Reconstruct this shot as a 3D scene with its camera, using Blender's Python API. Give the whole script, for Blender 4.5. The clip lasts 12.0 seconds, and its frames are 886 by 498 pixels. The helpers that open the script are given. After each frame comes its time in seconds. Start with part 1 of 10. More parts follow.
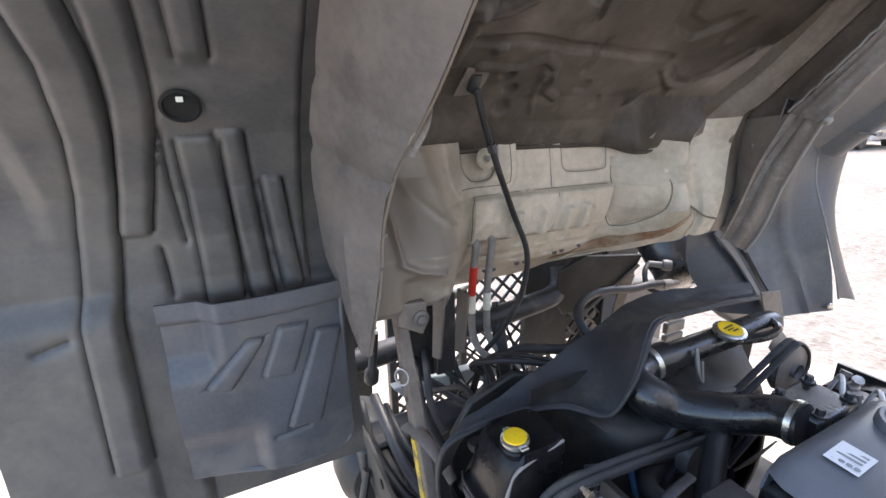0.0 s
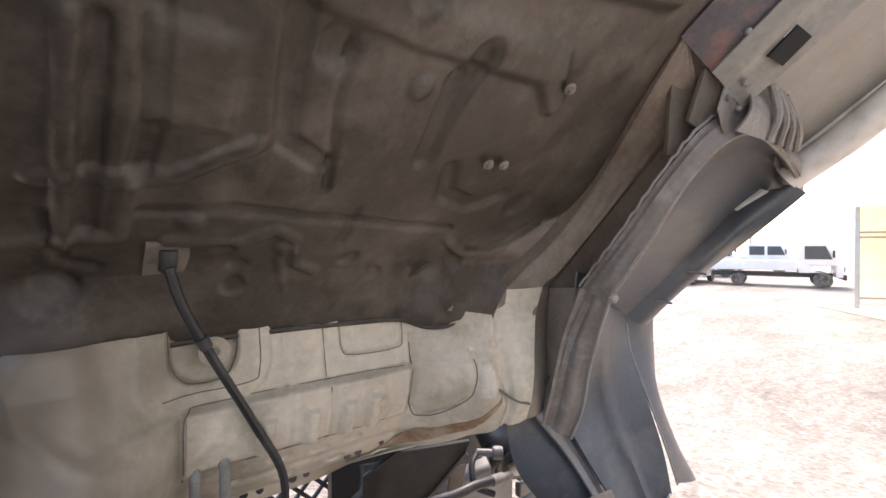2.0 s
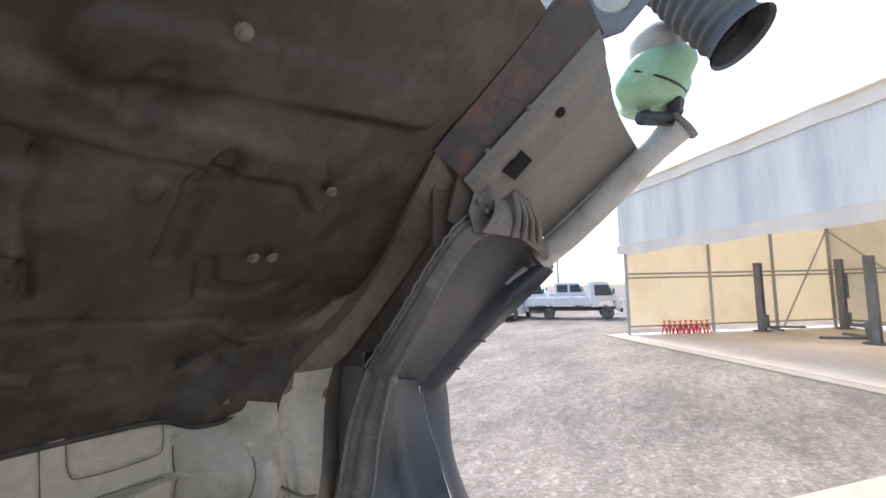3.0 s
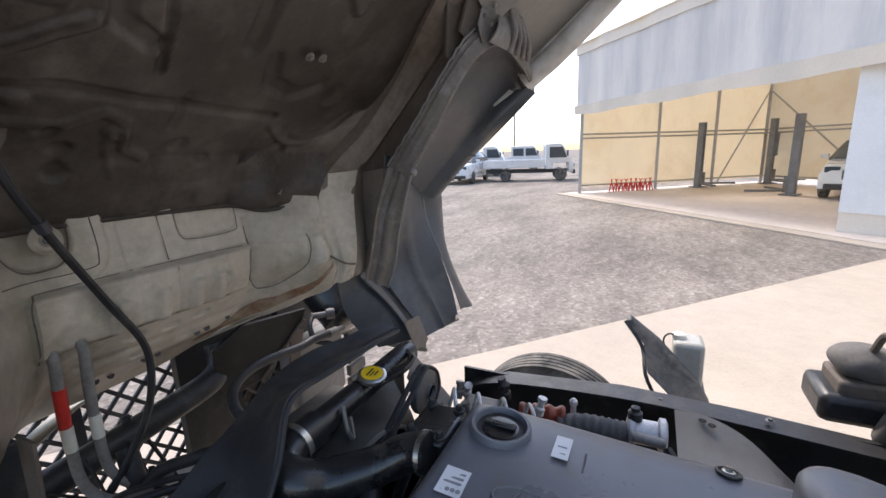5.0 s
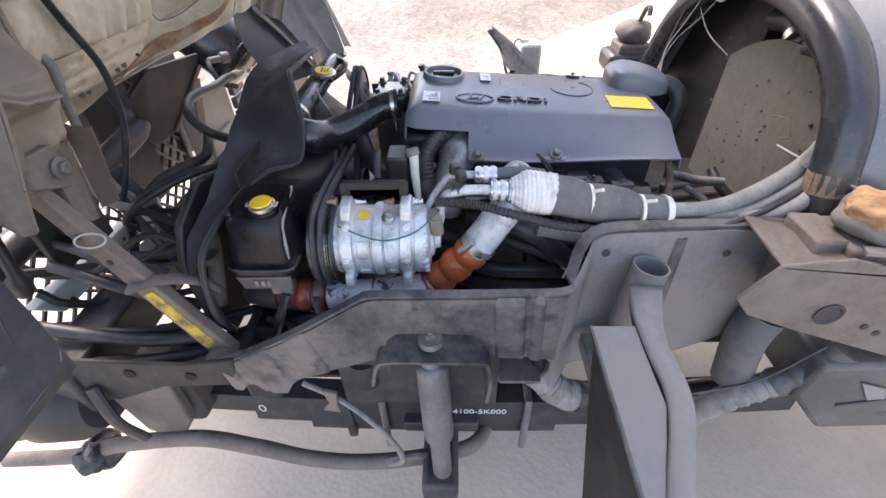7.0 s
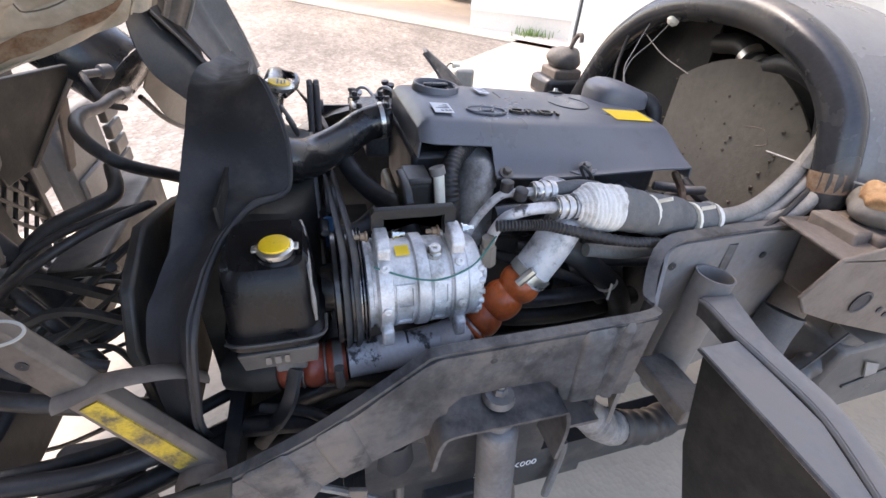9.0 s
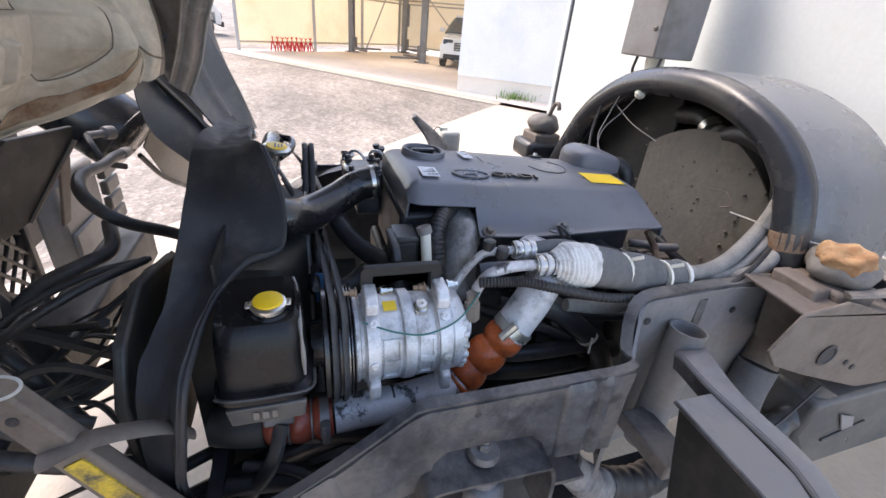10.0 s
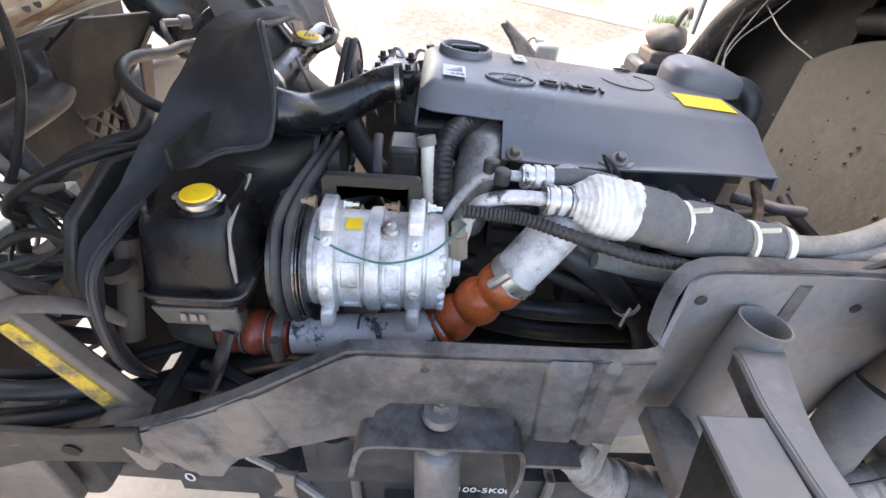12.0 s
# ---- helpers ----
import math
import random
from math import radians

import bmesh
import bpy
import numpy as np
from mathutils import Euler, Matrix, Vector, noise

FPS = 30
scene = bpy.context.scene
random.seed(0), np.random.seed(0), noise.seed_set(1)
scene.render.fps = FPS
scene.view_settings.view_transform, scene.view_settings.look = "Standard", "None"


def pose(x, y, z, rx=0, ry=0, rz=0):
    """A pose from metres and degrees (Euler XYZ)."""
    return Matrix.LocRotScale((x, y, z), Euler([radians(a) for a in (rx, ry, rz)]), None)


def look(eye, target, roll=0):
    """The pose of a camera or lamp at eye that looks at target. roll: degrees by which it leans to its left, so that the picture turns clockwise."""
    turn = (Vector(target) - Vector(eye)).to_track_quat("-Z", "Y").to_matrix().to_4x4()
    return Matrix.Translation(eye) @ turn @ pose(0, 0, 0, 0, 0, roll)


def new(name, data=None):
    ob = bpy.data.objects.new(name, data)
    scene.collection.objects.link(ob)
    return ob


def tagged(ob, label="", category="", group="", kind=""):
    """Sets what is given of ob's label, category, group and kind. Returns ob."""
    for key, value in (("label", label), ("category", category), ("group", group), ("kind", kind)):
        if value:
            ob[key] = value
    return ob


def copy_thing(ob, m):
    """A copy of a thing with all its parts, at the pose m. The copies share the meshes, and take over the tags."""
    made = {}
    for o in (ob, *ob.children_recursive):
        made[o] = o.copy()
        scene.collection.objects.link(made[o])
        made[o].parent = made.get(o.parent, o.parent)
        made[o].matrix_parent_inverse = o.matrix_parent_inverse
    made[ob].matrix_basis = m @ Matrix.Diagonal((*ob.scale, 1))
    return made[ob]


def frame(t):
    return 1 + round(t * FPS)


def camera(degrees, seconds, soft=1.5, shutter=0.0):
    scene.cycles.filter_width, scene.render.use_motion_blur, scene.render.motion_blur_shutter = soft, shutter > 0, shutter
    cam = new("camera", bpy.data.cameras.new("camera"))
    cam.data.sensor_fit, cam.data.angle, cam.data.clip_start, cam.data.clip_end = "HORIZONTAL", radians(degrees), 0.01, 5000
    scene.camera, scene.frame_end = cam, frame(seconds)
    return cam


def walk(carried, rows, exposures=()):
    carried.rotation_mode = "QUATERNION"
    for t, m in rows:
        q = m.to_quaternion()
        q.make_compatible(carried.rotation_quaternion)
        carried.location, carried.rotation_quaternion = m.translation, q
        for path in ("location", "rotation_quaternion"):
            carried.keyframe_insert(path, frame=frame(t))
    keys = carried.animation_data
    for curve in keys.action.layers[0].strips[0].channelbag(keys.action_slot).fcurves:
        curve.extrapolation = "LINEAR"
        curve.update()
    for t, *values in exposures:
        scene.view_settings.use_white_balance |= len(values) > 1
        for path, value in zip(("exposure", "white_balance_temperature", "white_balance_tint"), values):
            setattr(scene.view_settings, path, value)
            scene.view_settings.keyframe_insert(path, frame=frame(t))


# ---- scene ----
cam = camera(90.9, 12.0)
PATH = [
    (0, (-0.7, 0.261, 1.68), (0.125, 1.982, 1.081), -1.0),
    (0.5, (-0.473, 0.326, 1.654), (0.385, 2.034, 1.064), -0.3),
    (1, (-0.339, 0.358, 1.616), (0.535, 2.063, 1.043), 0.2),
    (1.5, (-0.29, 0.357, 1.694), (0.69, 2.07, 1.37), 0.2),
    (2, (-0.242, 0.334, 1.768), (1.012, 1.892, 1.759), -0.1),
    (2.5, (-0.168, 0.263, 1.803), (1.385, 1.522, 1.859), -0.8),
    (3, (-0.15, 0.213, 1.874), (1.562, 1.232, 2.045), -1.3),
    (3.2, (-0.15, 0.172, 1.93), (1.614, 1.059, 2.248), -2.3),
    (4.8, (-0.433, 0.227, 1.787), (1.346, 1.134, 1.671), -2.1),
    (5, (-0.494, 0.214, 1.702), (1.268, 1.055, 1.269), -2.0),
    (5.5, (-0.746, 0.078, 1.607), (0.997, 0.659, 0.818), -5.0),
    (6, (-0.995, 0.063, 1.619), (0.659, 0.518, 0.592), -4.3),
    (6.5, (-1.095, 0.306, 1.608), (0.615, 0.528, 0.595), -3.8),
    (7, (-1.039, 0.404, 1.592), (0.504, 0.466, 0.321), -1.6),
    (7.2, (-0.993, 0.425, 1.563), (0.466, 0.493, 0.197), -1.6),
    (8.8, (-0.861, 0.727, 1.466), (0.665, 0.257, 0.261), 4.6),
    (9, (-0.862, 0.732, 1.477), (0.704, 0.216, 0.345), 4.9),
    (9.5, (-0.887, 0.73, 1.503), (0.776, 0.152, 0.555), 5.4),
    (10, (-0.893, 0.739, 1.506), (0.781, 0.152, 0.582), 5.6),
    (10.5, (-0.878, 0.761, 1.455), (0.67, 0.199, 0.32), 6.5),
    (11, (-0.853, 0.757, 1.4), (0.632, 0.301, 0.14), 8.7),
    (11.5, (-0.81, 0.636, 1.419), (0.746, 0.422, 0.181), 7.0),
    (12, (-0.802, 0.495, 1.421), (0.79, 0.424, 0.212), 4.9),
]
# the film camera's own exposure and white balance along the way
EXPOSURES = [(0.0, 2.4, 6800, 13), (0.2, 2.7, 6900, 14), (0.5, 3.2, 7050, 17), (1.0, 3.05, 7250, 18), (1.5, 2.55, 7500, 18), (2.0, 2.4, 7350, 17), (2.5, 1.85, 6750, 13), (3.0, 1.52, 6500, 11), (3.2, 1.55, 6300, 11),
             (4.8, 1.3, 6750, 13), (5.0, 1.35, 6750, 13), (5.5, 1.85, 6600, 13), (6.0, 2.24, 6800, 15), (7.0, 2.36, 7150, 17), (9.0, 2.25, 7200, 17), (10.0, 2.0, 7000, 16), (10.5, 2.32, 7100, 16), (11.0, 3.03, 7250, 16), (11.5, 2.6, 7150, 16), (12.0, 2.68, 7500, 16)]
walk(cam, [(t, look(eye, target, roll)) for t, eye, target, roll in PATH], EXPOSURES)

# ---- world, sun and exposure ----
scene.view_settings.exposure = 1.9
world = bpy.data.worlds.new("world")
scene.world = world
world.use_nodes = True
wn = world.node_tree
sky = wn.nodes.new("ShaderNodeTexSky")
sky.sky_type = "NISHITA"
sky.sun_disc = False
SUN_EL, SUN_AZ = 52.0, 52.0      # height, and degrees from +y towards +x
sky.sun_elevation, sky.sun_rotation = radians(SUN_EL), radians(SUN_AZ)
sky.air_density, sky.dust_density, sky.ozone_density = 1.0, 1.9, 1.2
bg = wn.nodes["Background"]
bg.inputs["Strength"].default_value = 0.15
wn.links.new(sky.outputs["Color"], bg.inputs["Color"])
sun = new("sun", bpy.data.lights.new("sun", "SUN"))
sun.data.energy, sun.data.angle, sun.data.color = 1.0, radians(20), (1.0, 0.96, 0.90)
sd = Vector((math.sin(radians(SUN_AZ)) * math.cos(radians(SUN_EL)), math.cos(radians(SUN_AZ)) * math.cos(radians(SUN_EL)), math.sin(radians(SUN_EL))))
sun.matrix_world = look(sd * 30, (0, 0, 0))


# ---- materials ----
def mat(name, base, rough=0.6, metal=0.0, var=0.25, scale=6.0, fine=70.0, bump=0.15, dirt=None, amount=0.35, dscale=4.0, coat=0.0, stretch=(1, 1, 1), rvar=0.15, depth=0.002):
    """A surface with broad patches, fine grain and, where given, dirt of another colour."""
    m = bpy.data.materials.new(name)
    m.use_nodes = True
    nt = m.node_tree
    N, L = nt.nodes.new, nt.links.new
    b = nt.nodes["Principled BSDF"]
    b.inputs["Metallic"].default_value = metal
    b.inputs["Coat Weight"].default_value = coat
    tc = N("ShaderNodeTexCoord")
    mp = N("ShaderNodeMapping")
    mp.inputs["Scale"].default_value = stretch
    L(tc.outputs["Object"], mp.inputs["Vector"])

    def noisy(s, detail=5.0, r=0.6):
        n = N("ShaderNodeTexNoise")
        n.inputs["Scale"].default_value, n.inputs["Detail"].default_value, n.inputs["Roughness"].default_value = s, detail, r
        L(mp.outputs["Vector"], n.inputs["Vector"])
        return n.outputs["Fac"]

    def ramp(fac, lo, hi, a=0.3, c=0.7):
        r = N("ShaderNodeMapRange")
        r.inputs["From Min"].default_value, r.inputs["From Max"].default_value = a, c
        r.inputs["To Min"].default_value, r.inputs["To Max"].default_value = lo, hi
        L(fac, r.inputs["Value"])
        return r.outputs["Result"]

    big, small = noisy(scale), noisy(fine)
    mul = N("ShaderNodeMath")
    mul.operation = "MULTIPLY"
    L(ramp(big, 1 - var, 1 + var), mul.inputs[0])
    L(ramp(small, 1 - var * 0.6, 1 + var * 0.6), mul.inputs[1])
    col = N("ShaderNodeMix")
    col.data_type, col.blend_type = "RGBA", "MULTIPLY"
    col.inputs["Factor"].default_value = 1.0
    col.inputs["A"].default_value = (*base, 1)
    L(mul.outputs[0], col.inputs["B"])
    out = col.outputs["Result"]
    rmul = ramp(big, max(0.03, rough - rvar), min(1.0, rough + rvar))
    if dirt:
        dn = noisy(dscale, 8.0, 0.7)
        fac = ramp(dn, 0.0, 1.0, 0.62 - amount * 0.5, 0.74 - amount * 0.3)
        mx = N("ShaderNodeMix")
        mx.data_type = "RGBA"
        L(fac, mx.inputs["Factor"])
        L(out, mx.inputs["A"])
        mx.inputs["B"].default_value = (*dirt, 1)
        out = mx.outputs["Result"]
    L(out, b.inputs["Base Color"])
    L(rmul, b.inputs["Roughness"])
    if bump:
        bp = N("ShaderNodeBump")
        bp.inputs["Strength"].default_value, bp.inputs["Distance"].default_value = bump, depth
        L(small, bp.inputs["Height"])
        L(bp.outputs["Normal"], b.inputs["Normal"])
    return m


def speckled(name, tones, scale, rough=0.9, bump=0.4, big=0.25, depth=0.02, lo=0.66, hi=1.14, stretch=2.4):
    """Gravel, earth or concrete: cells of several tones over broad patches."""
    m = mat(name, tones[0], rough, 0, 0.2, big, 40, 0)
    nt = m.node_tree
    N, L = nt.nodes.new, nt.links.new
    b = nt.nodes["Principled BSDF"]
    tc = N("ShaderNodeTexCoord")
    vo = N("ShaderNodeTexVoronoi")
    vo.inputs["Scale"].default_value = scale
    L(tc.outputs["Object"], vo.inputs["Vector"])
    hs = N("ShaderNodeSeparateColor")
    L(vo.outputs["Color"], hs.inputs["Color"])
    cr = N("ShaderNodeValToRGB")
    cr.color_ramp.interpolation = "LINEAR"
    cr.color_ramp.elements[0].color = (*tones[0], 1)
    cr.color_ramp.elements[1].color = (*tones[-1], 1)
    for i, t in enumerate(tones[1:-1], 1):
        e = cr.color_ramp.elements.new(i / (len(tones) - 1))
        e.color = (*t, 1)
    L(hs.outputs["Red"], cr.inputs["Fac"])
    n1, n2 = N("ShaderNodeTexNoise"), N("ShaderNodeTexNoise")
    n1.inputs["Scale"].default_value, n1.inputs["Detail"].default_value, n1.inputs["Roughness"].default_value = big, 9, 0.68
    n2.inputs["Scale"].default_value, n2.inputs["Detail"].default_value = big * 14, 6
    mpg = N("ShaderNodeMapping")
    mpg.inputs["Rotation"].default_value = (0, 0, radians(40))
    mpg.inputs["Scale"].default_value = (1.0, stretch, 1.0)
    L(tc.outputs["Object"], mpg.inputs["Vector"])
    L(mpg.outputs["Vector"], n1.inputs["Vector"])
    L(mpg.outputs["Vector"], n2.inputs["Vector"])
    r1 = N("ShaderNodeMapRange")
    r1.inputs["From Min"].default_value, r1.inputs["From Max"].default_value = 0.40, 0.60
    r1.inputs["To Min"].default_value, r1.inputs["To Max"].default_value = lo, hi
    L(n1.outputs["Fac"], r1.inputs["Value"])
    r2 = N("ShaderNodeMapRange")
    r2.inputs["From Min"].default_value, r2.inputs["From Max"].default_value = 0.35, 0.65
    r2.inputs["To Min"].default_value, r2.inputs["To Max"].default_value = 1 - (1 - lo) * 0.53, 1 + (hi - 1) * 0.85
    L(n2.outputs["Fac"], r2.inputs["Value"])
    mu = N("ShaderNodeMath")
    mu.operation = "MULTIPLY"
    L(r1.outputs[0], mu.inputs[0])
    L(r2.outputs[0], mu.inputs[1])
    mx = N("ShaderNodeMix")
    mx.data_type, mx.blend_type = "RGBA", "MULTIPLY"
    mx.inputs["Factor"].default_value = 1
    L(cr.outputs["Color"], mx.inputs["A"])
    L(mu.outputs[0], mx.inputs["B"])
    L(mx.outputs["Result"], b.inputs["Base Color"])
    bp = N("ShaderNodeBump")
    bp.inputs["Strength"].default_value, bp.inputs["Distance"].default_value = bump, depth
    L(vo.outputs["Distance"], bp.inputs["Height"])
    L(bp.outputs["Normal"], b.inputs["Normal"])
    return m


M_GRAVEL = speckled("gravel", [(0.20, 0.163, 0.131), (0.295, 0.250, 0.208), (0.242, 0.203, 0.167), (0.385, 0.334, 0.285)], 28.0)
M_CONCRETE = speckled("concrete", [(0.50, 0.415, 0.325), (0.54, 0.45, 0.355), (0.515, 0.43, 0.34)], 55.0, 0.85, 0.35, 0.5, 0.006, 0.93, 1.04, 1.0)
M_SHOPFLOOR = speckled("shop_floor", [(0.68, 0.575, 0.485), (0.72, 0.615, 0.525)], 90.0, 0.7, 0.1, 0.35, 0.004, 0.93, 1.05, 1.2)
M_COVER = mat("cover_plastic", (0.136, 0.143, 0.164), 0.34, 0, 0.10, 5, 400, 0.12, (0.13, 0.125, 0.12), 0.12, 9)
M_BLACK = mat("black_paint", (0.032, 0.032, 0.034), 0.45, 0, 0.3, 7, 90, 0.2, (0.075, 0.069, 0.062), 0.22, 9)
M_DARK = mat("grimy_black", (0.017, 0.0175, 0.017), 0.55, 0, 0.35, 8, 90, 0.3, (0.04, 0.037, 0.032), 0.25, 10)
M_HANGER = mat("dusty_hanger", (0.024, 0.025, 0.022), 0.7, 0, 0.35, 8, 80, 0.35, (0.050, 0.047, 0.040), 0.35, 9)
M_BLACKGLOSS = mat("black_gloss", (0.017, 0.017, 0.018), 0.28, 0, 0.3, 9, 120, 0.2, (0.07, 0.066, 0.062), 0.16, 11, 0.25)
M_TANK = mat("tank_plastic", (0.010, 0.010, 0.011), 0.30, 0, 0.3, 9, 60, 0.3, (0.03, 0.028, 0.026), 0.12, 9, depth=0.003)
M_TANK.node_tree.nodes["Principled BSDF"].inputs["Specular IOR Level"].default_value = 0.28
M_CORE = mat("dusty_core", (0.15, 0.12, 0.055), 0.9, 0, 0.3, 12, 300, 0.4, (0.09, 0.08, 0.05), 0.4, 8)
M_RUBBER = mat("rubber", (0.027, 0.028, 0.032), 0.6, 0, 0.25, 9, 160, 0.25, (0.07, 0.066, 0.06), 0.2, 6)
M_HOSE = mat("hose_rubber", (0.022, 0.022, 0.024), 0.5, 0, 0.3, 12, 150, 0.2, (0.06, 0.057, 0.054), 0.25, 8)
M_DUSTHOSE = mat("dusty_hose", (0.22, 0.21, 0.195), 0.75, 0, 0.25, 14, 150, 0.25, (0.30, 0.28, 0.25), 0.25, 10)
M_FOAM = mat("foam_sleeve", (0.115, 0.118, 0.122), 0.85, 0, 0.25, 16, 260, 0.5, (0.17, 0.165, 0.155), 0.3, 12)
M_RAIL = mat("rail_paint", (0.080, 0.080, 0.083), 0.5, 0, 0.5, 8, 60, 0.35, (0.165, 0.145, 0.128), 0.34, 6)
M_RAILGREY = mat("rail_grey", (0.185, 0.182, 0.185), 0.48, 0, 0.22, 6, 70, 0.22, (0.22, 0.20, 0.18), 0.38, 5)
M_STEEL = mat("grey_steel", (0.17, 0.17, 0.175), 0.5, 0.3, 0.3, 9, 90, 0.25, (0.17, 0.15, 0.13), 0.35, 6)
M_BROWNSTEEL = mat("dusty_steel", (0.145, 0.115, 0.094), 0.72, 0, 0.32, 9, 90, 0.35, (0.185, 0.152, 0.125), 0.4, 8)
M_RUST = mat("rust", (0.19, 0.10, 0.055), 0.85, 0, 0.4, 14, 120, 0.5, (0.36, 0.28, 0.20), 0.45, 12)
M_ALU = mat("cast_aluminium", (0.70, 0.70, 0.71), 0.5, 0.35, 0.18, 14, 220, 0.35, (0.30, 0.29, 0.27), 0.25, 12)
M_ALUPIPE = mat("painted_pipe", (0.58, 0.58, 0.60), 0.45, 0.15, 0.14, 12, 160, 0.2, (0.10, 0.095, 0.09), 0.16, 16)
M_CAST = mat("grey_casting", (0.30, 0.295, 0.29), 0.55, 0.25, 0.3, 16, 160, 0.5, (0.12, 0.11, 0.10), 0.35, 14)
M_PULLEY = mat("worn_pulley", (0.16, 0.16, 0.17), 0.28, 0.85, 0.3, 18, 160, 0.15, (0.03, 0.03, 0.03), 0.3, 14)
M_CHROME = mat("zinc", (0.55, 0.54, 0.50), 0.3, 0.9, 0.15, 20, 200, 0.1)
M_ORANGE = mat("orange_silicone", (0.60, 0.125, 0.03), 0.36, 0, 0.25, 12, 150, 0.15, (0.20, 0.05, 0.02), 0.36, 12)
M_REDHOSE = mat("dark_red_silicone", (0.30, 0.055, 0.028), 0.45, 0, 0.3, 9, 150, 0.15, (0.07, 0.03, 0.02), 0.35, 9)
M_RED = mat("red_paint", (0.62, 0.035, 0.025), 0.5, 0, 0.1, 8, 100, 0.1)
M_YELLOW = mat("yellow_cap", (0.86, 0.56, 0.015), 0.4, 0, 0.06, 12, 200, 0.1)
M_YSTICK = mat("yellow_label", (0.90, 0.60, 0.03), 0.5, 0, 0.04, 12, 200, 0.05)
M_YTAPE = mat("worn_yellow_tape", (0.60, 0.42, 0.04), 0.6, 0, 0.2, 12, 200, 0.1, (0.12, 0.10, 0.06), 0.4, 30)
M_WSTICK = mat("white_label", (0.72, 0.73, 0.76), 0.5, 0, 0.05, 12, 200, 0.03)
M_INK = mat("grey_ink", (0.25, 0.26, 0.28), 0.6, 0, 0.05, 12, 200, 0)
M_WRAP = mat("white_heat_wrap", (0.72, 0.71, 0.68), 0.85, 0, 0.15, 20, 260, 0.6, (0.45, 0.43, 0.40), 0.25, 20)
M_WTAPE = mat("cable_tie", (0.78, 0.76, 0.66), 0.5, 0, 0.08, 20, 200, 0.1)
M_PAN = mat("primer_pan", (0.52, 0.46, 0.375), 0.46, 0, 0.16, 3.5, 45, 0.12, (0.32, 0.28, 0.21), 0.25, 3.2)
M_FLOOR = mat("undercoat", (0.050, 0.040, 0.032), 0.5, 0, 0.3, 4, 60, 0.35, (0.12, 0.10, 0.085), 0.3, 3.5, depth=0.003)
M_ARCH = mat("dusty_arch_steel", (0.19, 0.162, 0.138), 0.7, 0, 0.25, 5, 70, 0.25, (0.24, 0.21, 0.18), 0.35, 5)
M_LINER = mat("liner_plastic", (0.078, 0.076, 0.074), 0.42, 0, 0.22, 4, 120, 0.12, (0.14, 0.13, 0.115), 0.3, 3, depth=0.001)
M_GUARD = mat("mudguard_plastic", (0.074, 0.079, 0.090), 0.42, 0, 0.22, 4, 120, 0.12, (0.12, 0.117, 0.115), 0.28, 5, depth=0.001)
M_FLANGE = mat("dusty_flange", (0.105, 0.092, 0.083), 0.65, 0, 0.25, 5, 70, 0.25, (0.15, 0.13, 0.115), 0.35, 6)
M_SEAM = mat("seam_shade", (0.145, 0.122, 0.097), 0.8, 0, 0.3, 30, 200, 0.2)
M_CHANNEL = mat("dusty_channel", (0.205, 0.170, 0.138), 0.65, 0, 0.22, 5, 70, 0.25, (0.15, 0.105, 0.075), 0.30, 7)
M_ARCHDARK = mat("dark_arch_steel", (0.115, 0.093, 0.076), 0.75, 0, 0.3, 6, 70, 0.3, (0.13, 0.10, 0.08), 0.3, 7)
M_LIP = mat("worn_lip_steel", (0.19, 0.168, 0.152), 0.6, 0, 0.25, 7, 80, 0.3, (0.26, 0.25, 0.24), 0.22, 16)
M_VOID = mat("dark_hole", (0.008, 0.008, 0.008), 0.8, 0, 0.1, 5, 80, 0)
M_PRIMEROUT = mat("grey_primer", (0.26, 0.25, 0.24), 0.55, 0, 0.15, 5, 80, 0.12, (0.18, 0.165, 0.15), 0.3, 5)
M_REDPRIMER = mat("faded_red_paint", (0.062, 0.060, 0.072), 0.5, 0, 0.35, 7, 80, 0.2, (0.19, 0.085, 0.065), 0.30, 7)
M_BOTTLE = mat("cloudy_bottle", (0.55, 0.54, 0.49), 0.4, 0, 0.1, 9, 120, 0.05, (0.42, 0.40, 0.35), 0.3, 9)
M_GREEN = mat("green_tank", (0.38, 0.66, 0.43), 0.35, 0, 0.12, 6, 90, 0.05)
M_BOXWHITE = mat("box_panel", (0.56, 0.585, 0.57), 0.4, 0, 0.06, 1.5, 60, 0.04, (0.52, 0.53, 0.50), 0.2, 2)
M_WHITE = mat("white_car_paint", (0.72, 0.73, 0.74), 0.25, 0, 0.05, 2, 60, 0, coat=0.5)
M_GLASS = mat("dark_glass", (0.05, 0.065, 0.08), 0.08, 0, 0.1, 2, 60, 0)
M_TYRE = mat("tyre", (0.030, 0.029, 0.028), 0.8, 0, 0.25, 8, 120, 0.3, (0.17, 0.155, 0.135), 0.5, 7)
M_TENT = mat("cream_canvas", (0.81, 0.74, 0.60), 0.85, 0, 0.10, 0.6, 30, 0.15, (0.68, 0.55, 0.36), 0.25, 0.7)
M_CANVAS = mat("grey_canvas", (0.82, 0.80, 0.775), 0.6, 0, 0.08, 0.5, 30, 0.1, (0.63, 0.63, 0.64), 0.3, 0.8, stretch=(1.6, 1.6, 0.25))
M_CREAMTRIM = mat("cream_trim", (0.74, 0.655, 0.55), 0.7, 0, 0.08, 0.8, 30, 0.1)
M_WALLWHITE = mat("white_sheet_wall", (0.82, 0.80, 0.77), 0.55, 0, 0.06, 0.5, 30, 0.05, (0.74, 0.73, 0.71), 0.3, 0.9)
